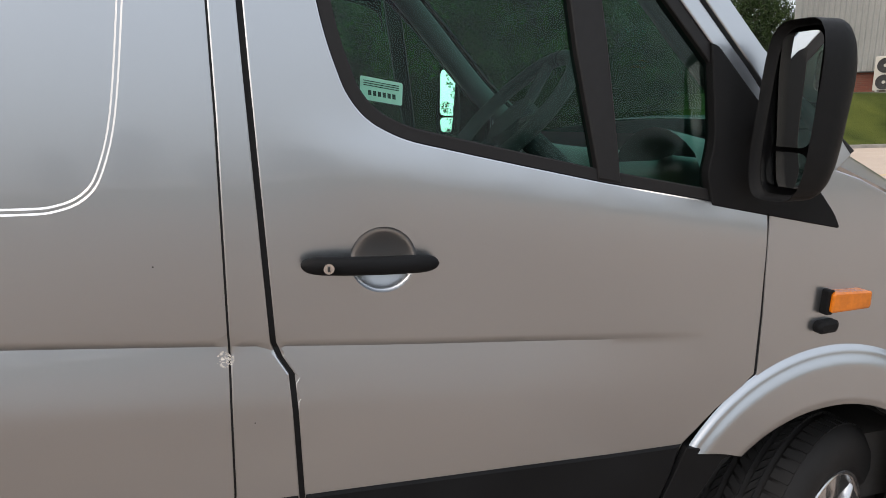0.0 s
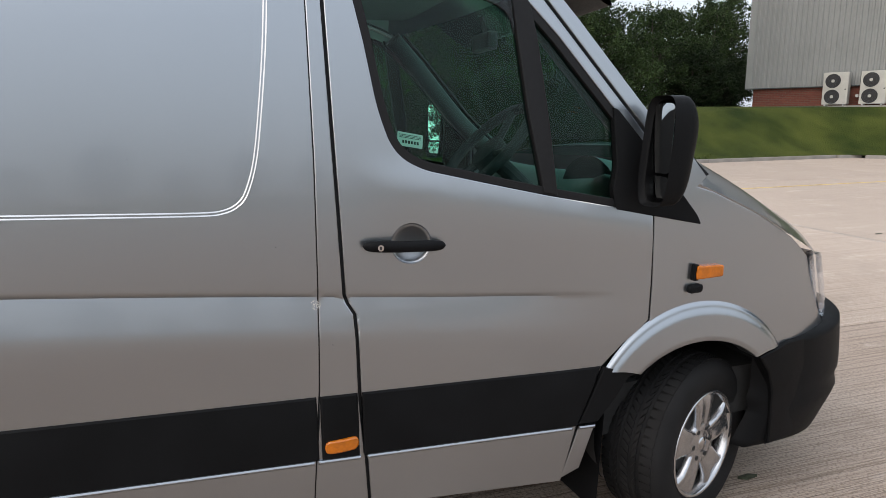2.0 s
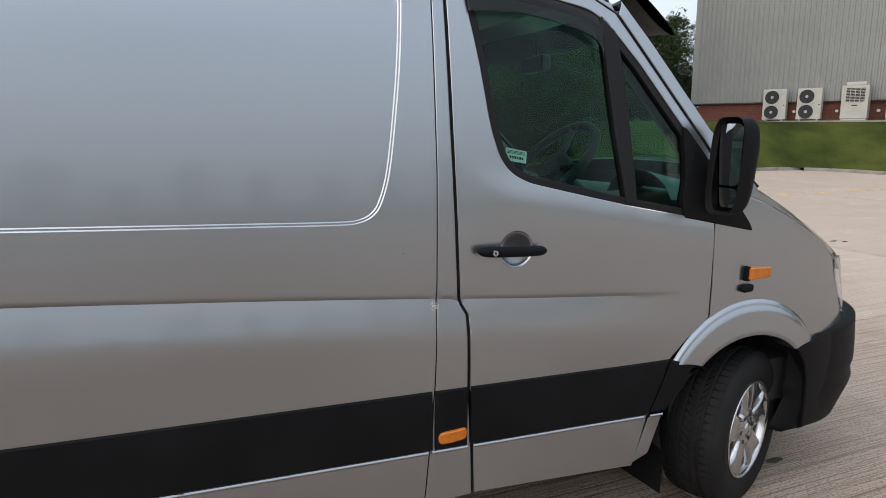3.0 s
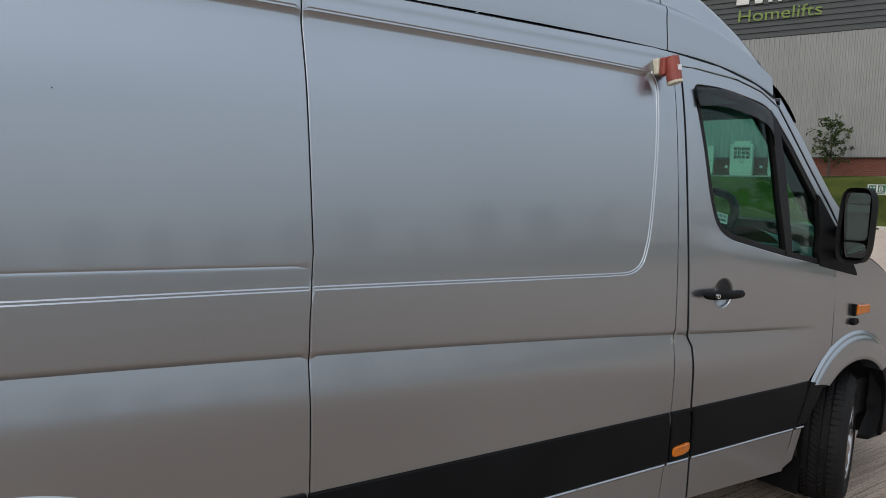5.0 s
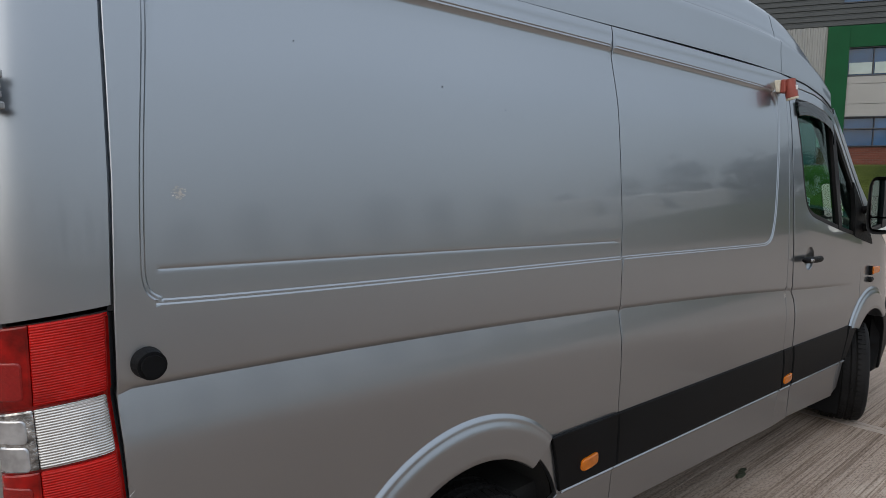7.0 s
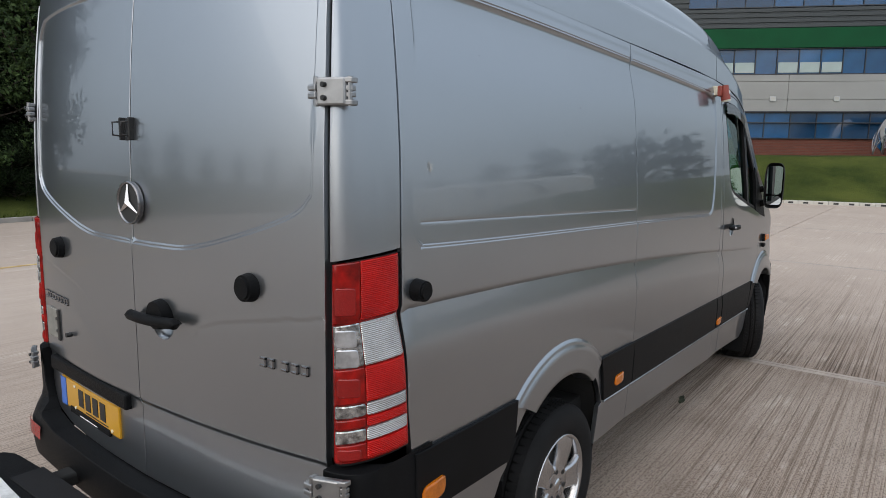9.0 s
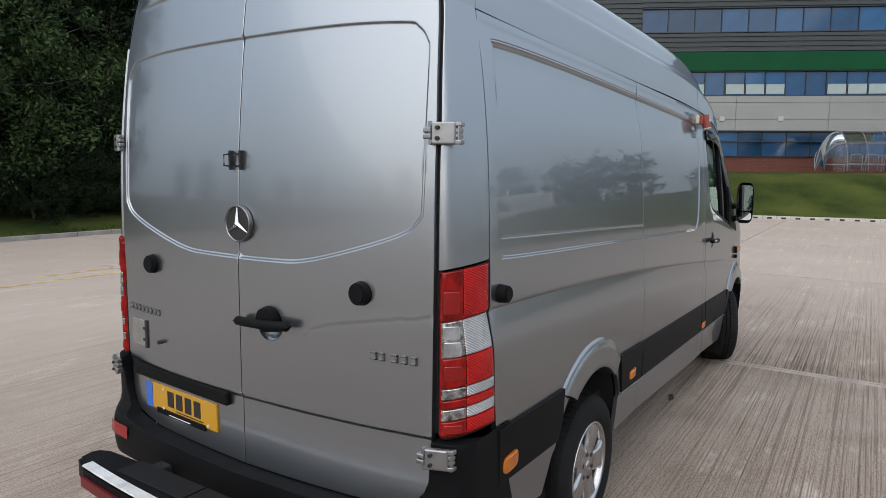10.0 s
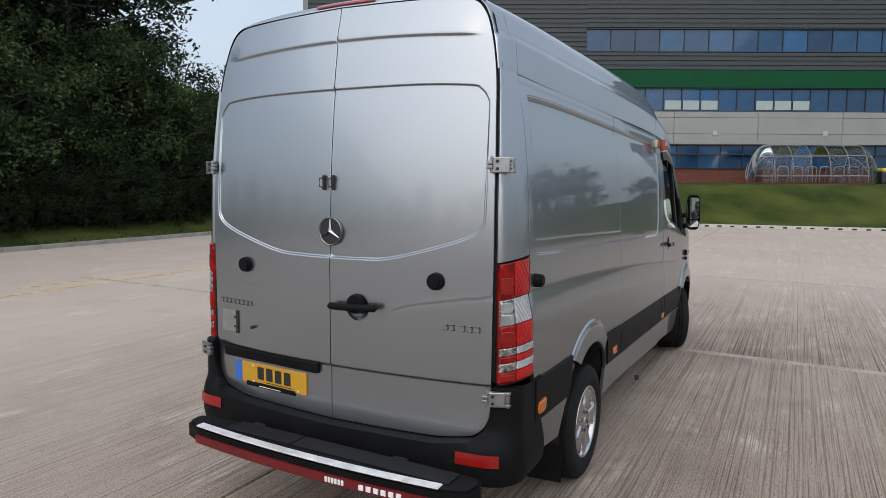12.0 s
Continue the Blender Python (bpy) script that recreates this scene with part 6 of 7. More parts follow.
# grass blades along the near edge of the bank
bm = bmesh.new()
rg = random.Random(8)
for p, a in along([q for q in EDGE if -14 < q[0] and q[1] > -6.5], 0.03):
    nx, ny = -math.sin(a), math.cos(a)
    d = 0.10 + abs(rg.gauss(0, 0.35))
    x, y = p[0] + nx * d, p[1] + ny * d
    kk = min(1, d / 5.6)
    z0 = 0.09 + (0.85 + float(step(7, 15, p[0]))) * (kk * kk * (3 - 2 * kk)) * 0.95
    h, w = rg.uniform(0.05, 0.13), rg.uniform(0.012, 0.03)
    lean, t = rg.uniform(-0.06, 0.06), rg.uniform(0, 3.14)
    bm.faces.new([bm.verts.new((x - w * math.cos(t), y - w * math.sin(t), z0)), bm.verts.new((x + w * math.cos(t), y + w * math.sin(t), z0)), bm.verts.new((x + lean, y + lean, z0 + h))])
tagged(part("grass_tufts", bm, GRASS), "uneven grass blades above the kerb", "grass", kind="stuff")

# ---- the building ----
CLAD_LIGHT = material("pale_grey_cladding", (0.222, 0.231, 0.224), rough=0.5, var=0.07, scale=0.8, metal=0.1)
CLAD_DARK = material("slate_grey_cladding", (0.039, 0.046, 0.049), rough=0.5, var=0.08, scale=0.8, metal=0.1)
GREEN = material("green_fascia", (0.003, 0.062, 0.022), rough=0.5, var=0.1, scale=1, spec=0.15)
PANEL_WHITE = material("off_white_panel", (0.265, 0.267, 0.258), rough=0.5, var=0.07, scale=0.7)
FRAME_DARK = material("dark_window_frame", (0.02, 0.025, 0.035), rough=0.4, var=0.1)
BLIND = material("pale_window_blind", (0.33, 0.40, 0.39), rough=0.6, var=0.06)
DOOR_GREY = material("blue_grey_door", (0.05, 0.065, 0.085), rough=0.45, var=0.1)
AC_WHITE = material("ac_casing_white", (0.42, 0.41, 0.375), rough=0.5, var=0.08, scale=4)
AC_DARK = material("ac_grille_dark", (0.018, 0.017, 0.016), rough=0.6, var=0.2)
GREY_METAL = material("galvanised_metal", (0.45, 0.46, 0.47), rough=0.4, metal=0.7, var=0.1)
SIGN_WHITE = material("white_sign_letters", (0.55, 0.55, 0.54), rough=0.45, var=0.04)
SIGN_GREEN = material("lime_sign_letters", (0.13, 0.20, 0.03), rough=0.45, var=0.06)


# The blue and its change by pane stand in for mirrored sky and trees.
def window_glass_material():
    m = material("sky_blue_office_glass", (0.008, 0.062, 0.16), rough=0.05, var=0.35, scale=0.35, coat=0.4, spec=0.4, tint=(0.018, 0.115, 0.28))
    n, l = m.node_tree.nodes, m.node_tree.links
    own, mr, hsv = n.new("ShaderNodeObjectInfo"), n.new("ShaderNodeMapRange"), n.new("ShaderNodeHueSaturation")
    mr.inputs[3].default_value, mr.inputs[4].default_value = 0.4, 1.1
    old = n["Principled BSDF"].inputs["Base Color"].links[0].from_socket
    l.new(own.outputs["Random"], mr.inputs[0])
    l.new(mr.outputs[0], hsv.inputs["Value"])
    l.new(old, hsv.inputs["Color"])
    l.new(hsv.outputs[0], n["Principled BSDF"].inputs["Base Color"])
    return m


OFFICE_GLASS = window_glass_material()


def brick_material():
    m = bpy.data.materials.new("red_brick")
    m.use_nodes = True
    n, l = m.node_tree.nodes, m.node_tree.links
    b = n["Principled BSDF"]
    b.inputs["Roughness"].default_value = 0.9
    co, mp, br = n.new("ShaderNodeTexCoord"), n.new("ShaderNodeMapping"), n.new("ShaderNodeTexBrick")
    mp.inputs["Rotation"].default_value = (radians(90), 0, 0)
    l.new(co.outputs["Object"], mp.inputs["Vector"])
    l.new(mp.outputs[0], br.inputs["Vector"])
    br.inputs["Color1"].default_value, br.inputs["Color2"].default_value, br.inputs["Mortar"].default_value = (0.115, 0.034, 0.022, 1), (0.15, 0.045, 0.028, 1), (0.11, 0.08, 0.065, 1)
    br.inputs["Scale"].default_value = 1.0
    br.inputs["Brick Width"].default_value, br.inputs["Row Height"].default_value, br.inputs["Mortar Size"].default_value = 0.225, 0.075, 0.006
    l.new(br.outputs["Color"], b.inputs["Base Color"])
    bp = n.new("ShaderNodeBump")
    bp.inputs["Distance"].default_value = 0.006
    l.new(br.outputs["Fac"], bp.inputs["Height"])
    bp.invert = True
    l.new(bp.outputs[0], b.inputs["Normal"])
    return m


BRICK = brick_material()
WALL_M = pose(C0.x, C0.y, 0, 0, 0, math.degrees(math.atan2(DIRW.y, DIRW.x)))
office = tagged(thing("industrial_building", WALL_M), "two-storey industrial building with grey cladding, green fascia and brick plinth", "building")
LEN, TOPZ = 33.2, 12.2


def bpart(name, bm, mt, label="", owner=None):
    return part(name, bm, mt, owner or office, label)


def ribbed_vertical(s0, s1, z0, z1, pitch, deep):
    """Trapezoid sheet with upright ribs."""
    xs = []
    k = 0
    s = s0
    while s < s1:
        xs += [(s, 0), (s + pitch * 0.30, 0), (s + pitch * 0.42, -deep), (s + pitch * 0.78, -deep), (s + pitch * 0.9, 0)]
        s += pitch
    xs = [(min(a, s1), b) for a, b in xs]
    bm = bmesh.new()
    lo = [bm.verts.new((a, b, z0)) for a, b in xs]
    hi = [bm.verts.new((a, b, z1)) for a, b in xs]
    for i in range(len(xs) - 1):
        if xs[i + 1][0] - xs[i][0] > 1e-5:
            bm.faces.new([lo[i], lo[i + 1], hi[i + 1], hi[i]])
    return bm


def ribbed_level(s0, s1, z0, z1, pitch, deep):
    """Sheet with level ribs."""
    zs, z = [], z0
    while z < z1:
        zs += [(z, 0), (z + pitch * 0.12, -deep), (z + pitch * 0.72, -deep), (z + pitch * 0.84, 0)]
        z += pitch
    zs = [(min(a, z1), b) for a, b in zs]
    bm = bmesh.new()
    lo = [bm.verts.new((s0, b, a)) for a, b in zs]
    hi = [bm.verts.new((s1, b, a)) for a, b in zs]
    for i in range(len(zs) - 1):
        if zs[i + 1][0] - zs[i][0] > 1e-5:
            bm.faces.new([lo[i], hi[i], hi[i + 1], lo[i + 1]])
    return bm


bpart("core_wall", box(bmesh.new(), 0.25, LEN, 0.30, 24, 0.2, TOPZ - 0.1), CLAD_DARK)
bpart("brick_plinth", box(bmesh.new(), 0.22, LEN, 0.06, 0.4, 0.3, 2.655), BRICK, "red brick plinth")
bpart("cladding", ribbed_vertical(0.0, 14.45, 2.66, 7.86, 0.20, 0.035), CLAD_LIGHT, "pale ribbed metal cladding")
bpart("corner_flashing", box(bmesh.new(), -0.12, 0.14, -0.06, 0.2, 2.62, TOPZ, 0.01), CLAD_LIGHT)
bpart("end_cladding", box(bmesh.new(), -0.06, 0.2, 0.2, 24, 2.66, TOPZ), CLAD_LIGHT)
bpart("drip_flashing", box(bmesh.new(), -0.12, 14.45, -0.07, 0.1, 2.63, 2.668, 0.005), CLAD_DARK)
bpart("upper_cladding", ribbed_level(-0.1, 14.95, 7.86, TOPZ, 0.24, 0.04), CLAD_DARK, "slate-grey ribbed cladding")
bpart("upper_cladding", ribbed_level(14.95, LEN, 7.86, 8.78, 0.24, 0.04), CLAD_DARK, "slate-grey ribbed cladding")
bpart("upper_cladding", ribbed_level(14.95, LEN, 10.04, TOPZ, 0.24, 0.04), CLAD_DARK, "slate-grey ribbed cladding")
bpart("roof", box(bmesh.new(), -0.3, LEN, -0.15, 24, TOPZ, TOPZ + 0.18, 0.02), CLAD_DARK)
bpart("green_band", box(bmesh.new(), 15.3, LEN, -0.10, 0.25, 6.93, 7.84, 0.01), GREEN, "dark green fascia band")
bpart("green_band", box(bmesh.new(), 14.45, 15.3, -0.12, 0.25, 2.66, 7.845, 0.01), GREEN, "dark green fascia band")
for z0, z1 in ((3.97, 4.50), (4.515, 5.36), (5.375, 5.68)):
    for k in range(4):
        s0 = 15.31 + 4.47 * k
        bpart("wall_panel", box(bmesh.new(), s0, s0 + 4.455, -0.05, 0.2, z0, z1, 0.008), PANEL_WHITE)
bpart("panel_drip", box(bmesh.new(), 15.3, LEN, -0.09, 0.1, 3.93, 3.965), FRAME_DARK)


def window_row(z0, z1, s0, pitch, count, rail=None, blinds=(), tall_blinds=()):
    row = bpart("window_band", box(bmesh.new(), s0, s0 + pitch * count, 0.14, 0.2, z0, z1), FRAME_DARK, "band of windows, their blue imitating mirrored sky")
    w = pitch - 0.045
    panes = link_mesh("pane", box(bmesh.new(), 0, w, 0.03, 0.05, 0, z1 - z0 - 0.1), OFFICE_GLASS)
    mull = link_mesh("mullion", box(bmesh.new(), -0.022, 0.022, 0.06, 0.14, 0, z1 - z0, 0.008), FRAME_DARK)
    blind = link_mesh("blind", box(bmesh.new(), 0.03, w - 0.03, 0.012, 0.028, 0, 0.48), BLIND)
    for k in range(count):
        o = new("pane", panes)
        o.parent, o.matrix_basis = row, pose(s0 + pitch * k + 0.022, 0.09, z0 + 0.05)
        o = new("mullion", mull)
        o.parent, o.matrix_basis = row, pose(s0 + pitch * k, 0, z0)
        if k in blinds:
            o = new("blind", blind)
            o.parent, o.matrix_basis = row, pose(s0 + pitch * k + 0.035, 0.06, z0 + 0.11)
    for z in (z0, z1 - 0.05):
        bpart("window_rail", box(bmesh.new(), s0, s0 + pitch * count, -0.02, 0.14, z, z + 0.05, 0.006), FRAME_DARK, owner=row)
    if rail:
        bpart("window_rail", box(bmesh.new(), s0, s0 + pitch * count, -0.02, 0.14, rail - 0.03, rail + 0.03, 0.006), FRAME_DARK, owner=row)
    return row


window_row(5.69, 6.93, 15.3, 0.975, 18, blinds=(0, 1, 2, 4, 5, 6, 9, 10, 11, 17))
window_row(2.66, 3.94, 15.3, 1.18, 15, rail=3.43)
window_row(8.80, 10.03, 14.98, 1.3, 14)
for s in (19.1, 21.95, 27.8):
    v = bpart("wall_vent", box(bmesh.new(), s - 0.13, s + 0.13, -0.10, 0.0, 4.43, 4.67, 0.01), GREY_METAL, "small square wall vent")
    bpart("vent_face", box(bmesh.new(), s - 0.09, s + 0.09, -0.104, -0.09, 4.47, 4.63), AC_WHITE, owner=v)
door = bpart("fire_door", box(bmesh.new(), 13.08, 14.25, -0.05, 0.2, 1.86, 3.70, 0.01), DOOR_GREY, "blue-grey steel door")
bpart("door_frame", box(bmesh.new(), 13.0, 14.33, -0.03, 0.15, 1.86, 3.78, 0.01), FRAME_DARK, owner=door)
bpart("door_sign", box(bmesh.new(), 13.25, 13.36, -0.058, -0.05, 3.36, 3.47), SIGN_WHITE, owner=door)
bpart("wall_lamp", box(bmesh.new(), 13.42, 13.72, -0.12, 0.0, 3.97, 4.04, 0.015), AC_WHITE, "slim white lamp over the door")
for s in (4.3, 5.9, 7.35):
    bpart("wall_valve", rod(bmesh.new(), (s, 0.06, 2.25), (s, -0.04, 2.25), 0.06, n=14), GREY_METAL)


# lettering: the trade name as plain strokes, the word below it in green
def strokes(s, z, shapes):
    for x0, x1, z0, z1 in shapes:
        bpart("sign_stroke", box(bmesh.new(), s + x0, s + x1, -0.14, -0.05, z + z0, z + z1, 0.02), SIGN_WHITE)


s0, z0 = 5.95, 9.36
strokes(s0, z0, [(0, 0.52, 0, 0.82), (0.74, 1.06, 0, 1.05), (1.28, 1.44, 0, 1.1), (1.66, 1.82, 0, 1.2), (2.05, 2.40, 0, 1.05), (2.9, 3.5, 0, 0.82)])


def word(text, size, thick=0.02):
    """A word in solid letters, standing upright, from the built-in font."""
    cu = bpy.data.curves.new("word", "FONT")
    cu.body, cu.size, cu.extrude = text, size, thick
    tmp = bpy.data.objects.new("word", cu)
    me = bpy.data.meshes.new_from_object(tmp)
    bpy.data.objects.remove(tmp)
    bm = bmesh.new()
    bm.from_mesh(me)
    for v in bm.verts:
        v.co = Vector((v.co.x, -v.co.z, v.co.y))
    return bm


bm = word("Homelifts", 0.72)
w = max(v.co.x for v in bm.verts)
for v in bm.verts:
    v.co = Vector((6.0 + v.co.x * 3.3 / w, v.co.y - 0.09, 8.63 + v.co.z))
bpart("sign_word", bm, SIGN_GREEN, "lime green lettering")


# outdoor units against the wall
def on_wall(s, out, z):
    return WALL_M @ pose(s, -out, z)


def fan_unit(m):
    u = thing("air_conditioning_unit", m)
    part("casing", box(bmesh.new(), 0, 0.92, -0.36, 0.0, 0.05, 1.32, 0.02), AC_WHITE, u)
    part("foot", box(bmesh.new(), 0.1, 0.16, -0.36, 0.0, 0, 0.05), GREY_METAL, u)
    part("foot", box(bmesh.new(), 0.76, 0.82, -0.36, 0.0, 0, 0.05), GREY_METAL, u)
    for z in (0.36, 0.98):
        bm = rod(bmesh.new(), (0.36, -0.355, z), (0.36, -0.372, z), 0.275, n=36)
        g = part("fan_grille", bm, AC_DARK, u, "dark round fan grille")
        bm = bmesh.new()
        for r in (0.08, 0.13, 0.18, 0.23, 0.275):
            tube(bm, [(0.36 + r * math.cos(2 * math.pi * k / 28), -0.376, z + r * math.sin(2 * math.pi * k / 28)) for k in range(29)], 0.006, 5)
        for k in range(12):
            a = 2 * math.pi * k / 12
            rod(bm, (0.36 + 0.07 * math.cos(a), -0.376, z + 0.07 * math.sin(a)), (0.36 + 0.27 * math.cos(a), -0.376, z + 0.27 * math.sin(a)), 0.004, n=4)
        part("guard", bm, FRAME_DARK, g)
        part("fan_hub", rod(bmesh.new(), (0.36, -0.37, z), (0.36, -0.385, z), 0.06, n=20), AC_WHITE, g)
    part("service_panel", box(bmesh.new(), 0.70, 0.90, -0.366, -0.355, 0.12, 1.28, 0.004), AC_WHITE, u)
    part("pull_grip", box(bmesh.new(), 0.80, 0.86, -0.37, -0.36, 0.62, 0.66, 0.004), AC_DARK, u)
    return tagged(u, "white twin-fan outdoor unit beside the brick plinth", "air conditioner", "outdoor units along the wall")


def louvre_unit(m):
    u = thing("air_conditioning_unit", m)
    part("casing", box(bmesh.new(), 0, 0.93, -0.60, 0.0, 0.06, 1.36, 0.02), AC_WHITE, u)
    part("plinth", box(bmesh.new(), 0.03, 0.90, -0.57, -0.03, 0, 0.07), GREY_METAL, u)
    part("top_duct", box(bmesh.new(), 0.12, 0.82, -0.52, -0.08, 1.36, 1.50, 0.03), AC_WHITE, u)
    part("grille_back", box(bmesh.new(), 0.16, 0.80, -0.612, -0.595, 0.72, 1.25), AC_DARK, u)
    for k in range(9):
        part("louvre", box(bmesh.new(), 0.15, 0.81, -0.63, -0.605, 0.735 + 0.058 * k, 0.752 + 0.058 * k, 0.003), AC_WHITE, u)
    for x in (0.30, 0.47, 0.64):
        part("louvre", box(bmesh.new(), x - 0.008, x + 0.008, -0.634, -0.605, 0.72, 1.25), AC_WHITE, u)
    part("nameplate", box(bmesh.new(), 0.38, 0.58, -0.606, -0.598, 0.56, 0.60), AC_DARK, u)
    return tagged(u, "white upright outdoor unit with a louvred front", "air conditioner", "outdoor units along the wall")


bpart("paving_strip", box(bmesh.new(), 0.2, 15.5, -0.75, 0.1, 1.6, 1.865, 0.01), KERB)
fan_unit(on_wall(3.16, 0.16, 1.865))
fan_unit(on_wall(4.49, 0.16, 1.865))
louvre_unit(on_wall(6.14, 0.16, 1.865))
louvre_unit(on_wall(7.68, 0.16, 1.865))

# cycle shelter on the grass
shelter = tagged(thing("cycle_shelter", on_wall(22.75, 2.4, 1.95)), "arched cycle shelter with clear panels and white frame", "shelter")
W_FRAME = material("white_tube", (0.24, 0.235, 0.25), rough=0.4, var=0.06)
SL, SR = 6.3, 1.75


def barrel(x):
    return [(x, -SR * math.cos(radians(a)) * 0.62, SR * 1.06 * math.sin(radians(a))) for a in range(0, 181, 12)]


for k in range(6):
    part("hoop", tube(bmesh.new(), barrel(0.9 + (SL - 1.8) * k / 5), 0.016, 8), W_FRAME, shelter)
for a in (10, 45, 90, 135, 170):
    part("rail", rod(bmesh.new(), (0.9, -SR * math.cos(radians(a)) * 0.62, SR * 1.06 * math.sin(radians(a))), (SL - 0.9, -SR * math.cos(radians(a)) * 0.62, SR * 1.06 * math.sin(radians(a))), 0.022, n=6), W_FRAME, shelter)
for k in range(5):
    xa, xb = 0.9 + (SL - 1.8) * k / 5, 0.9 + (SL - 1.8) * (k + 1) / 5
    if k != 2:
        part("roof_sheet", grid(2, 16, lambda u, v, xa=xa, xb=xb: (xa + (xb - xa) * u, -SR * math.cos(math.pi * v) * 0.62, SR * 1.05 * math.sin(math.pi * v))), SHELTER_GLASS, shelter)
for s in (0, 1):
    def dome(u, v, s=s):
        a, b = math.pi * v, math.pi / 2 * u
        x = 0.9 - 0.9 * math.sin(b) if s == 0 else SL - 0.9 + 0.9 * math.sin(b)
        return (x, -SR * math.cos(a) * 0.62 * math.cos(b), SR * 1.05 * math.sin(a) * math.cos(b))
    part("end_dome", grid(8, 14, dome), SHELTER_GLASS, shelter)
    for v in (0.25, 0.5, 0.75):
        part("dome_rib", tube(bmesh.new(), [dome(u / 8, v) for u in range(9)], 0.022, 6), W_FRAME, shelter)
for k in range(7):
    x = 1.1 + 0.68 * k
    part("cycle_hoop", tube(bmesh.new(), smooth_path([(x, -0.9, 0.0), (x, -0.9, 0.65), (x + 0.12, -0.9, 0.75), (x + 0.38, -0.9, 0.75), (x + 0.5, -0.9, 0.65), (x + 0.5, -0.9, 0.0)], 3), 0.025, 6), W_FRAME, shelter)
grit = tagged(thing("grit_bin", on_wall(29.35, 2.0, 1.9)), "yellow grit bin on the grass", "bin")
BIN_Y = material("yellow_bin_plastic", (0.62, 0.5, 0.05), rough=0.5, var=0.1)
part("bin_body", box(bmesh.new(), 0, 0.9, -0.6, 0, 0, 0.6, 0.06), FRAME_DARK, grit)
part("bin_lid", box(bmesh.new(), -0.03, 0.93, -0.63, 0.03, 0.6, 0.78, 0.05), BIN_Y, grit)

# assembly point sign on a post
sx, sy = 22.35, 9.55
sign = tagged(thing("assembly_sign", pose(sx, sy, 0.6, 0, 0, -62)), "white and green assembly point sign on a post", "sign")
part("post", rod(bmesh.new(), (0, 0.03, -0.4), (0, 0.03, 0.95), 0.03, n=10), W_FRAME, sign)
SIGN_DARK = material("dark_green_print", (0.01, 0.09, 0.05), rough=0.4, var=0.05)
board = part("sign_board", box(bmesh.new(), -0.29, 0.29, -0.015, 0.0, 0.58, 0.95, 0.006), SIGN_WHITE, sign)
part("sign_field", box(bmesh.new(), -0.265, -0.02, -0.019, -0.014, 0.66, 0.925, 0.002), SIGN_DARK, board)
part("sign_field", box(bmesh.new(), 0.02, 0.265, -0.019, -0.014, 0.66, 0.925, 0.002), SIGN_DARK, board)
part("sign_bar", box(bmesh.new(), -0.25, 0.25, -0.019, -0.014, 0.605, 0.635), SIGN_DARK, board)
bm = word("B", 0.26, 0.003)
for v in bm.verts:
    v.co += Vector((0.055, -0.022, 0.70))
part("sign_letter", bm, SIGN_WHITE, board)
for k in range(4):
    a = radians(45 + 90 * k)
    part("sign_arrow", rod(bmesh.new(), (-0.142 + 0.05 * math.cos(a), -0.021, 0.79 + 0.05 * math.sin(a)), (-0.142 + 0.105 * math.cos(a), -0.021, 0.79 + 0.105 * math.sin(a)), 0.02, 0.012, 4), SIGN_WHITE, board)

# ---- trees ----
BARK = material("bark", (0.055, 0.045, 0.035), rough=0.95, var=0.35, scale=8, bump=0.01, bscale=30)


def leaf_material(name, lo, hi):
    m = material(name, lo, rough=0.75, var=0.25, scale=1.4, bscale=9, tint=hi, island=0.45, spec=0.18)
    b = m.node_tree.nodes["Principled BSDF"]
    b.inputs["Transmission Weight"].default_value = 0.0
    return m


LEAF_A = leaf_material("dark_hawthorn_leaves", (0.005, 0.011, 0.004), (0.015, 0.027, 0.008))
LEAF_B = leaf_material("fresh_green_leaves", (0.010, 0.023, 0.006), (0.036, 0.058, 0.012))


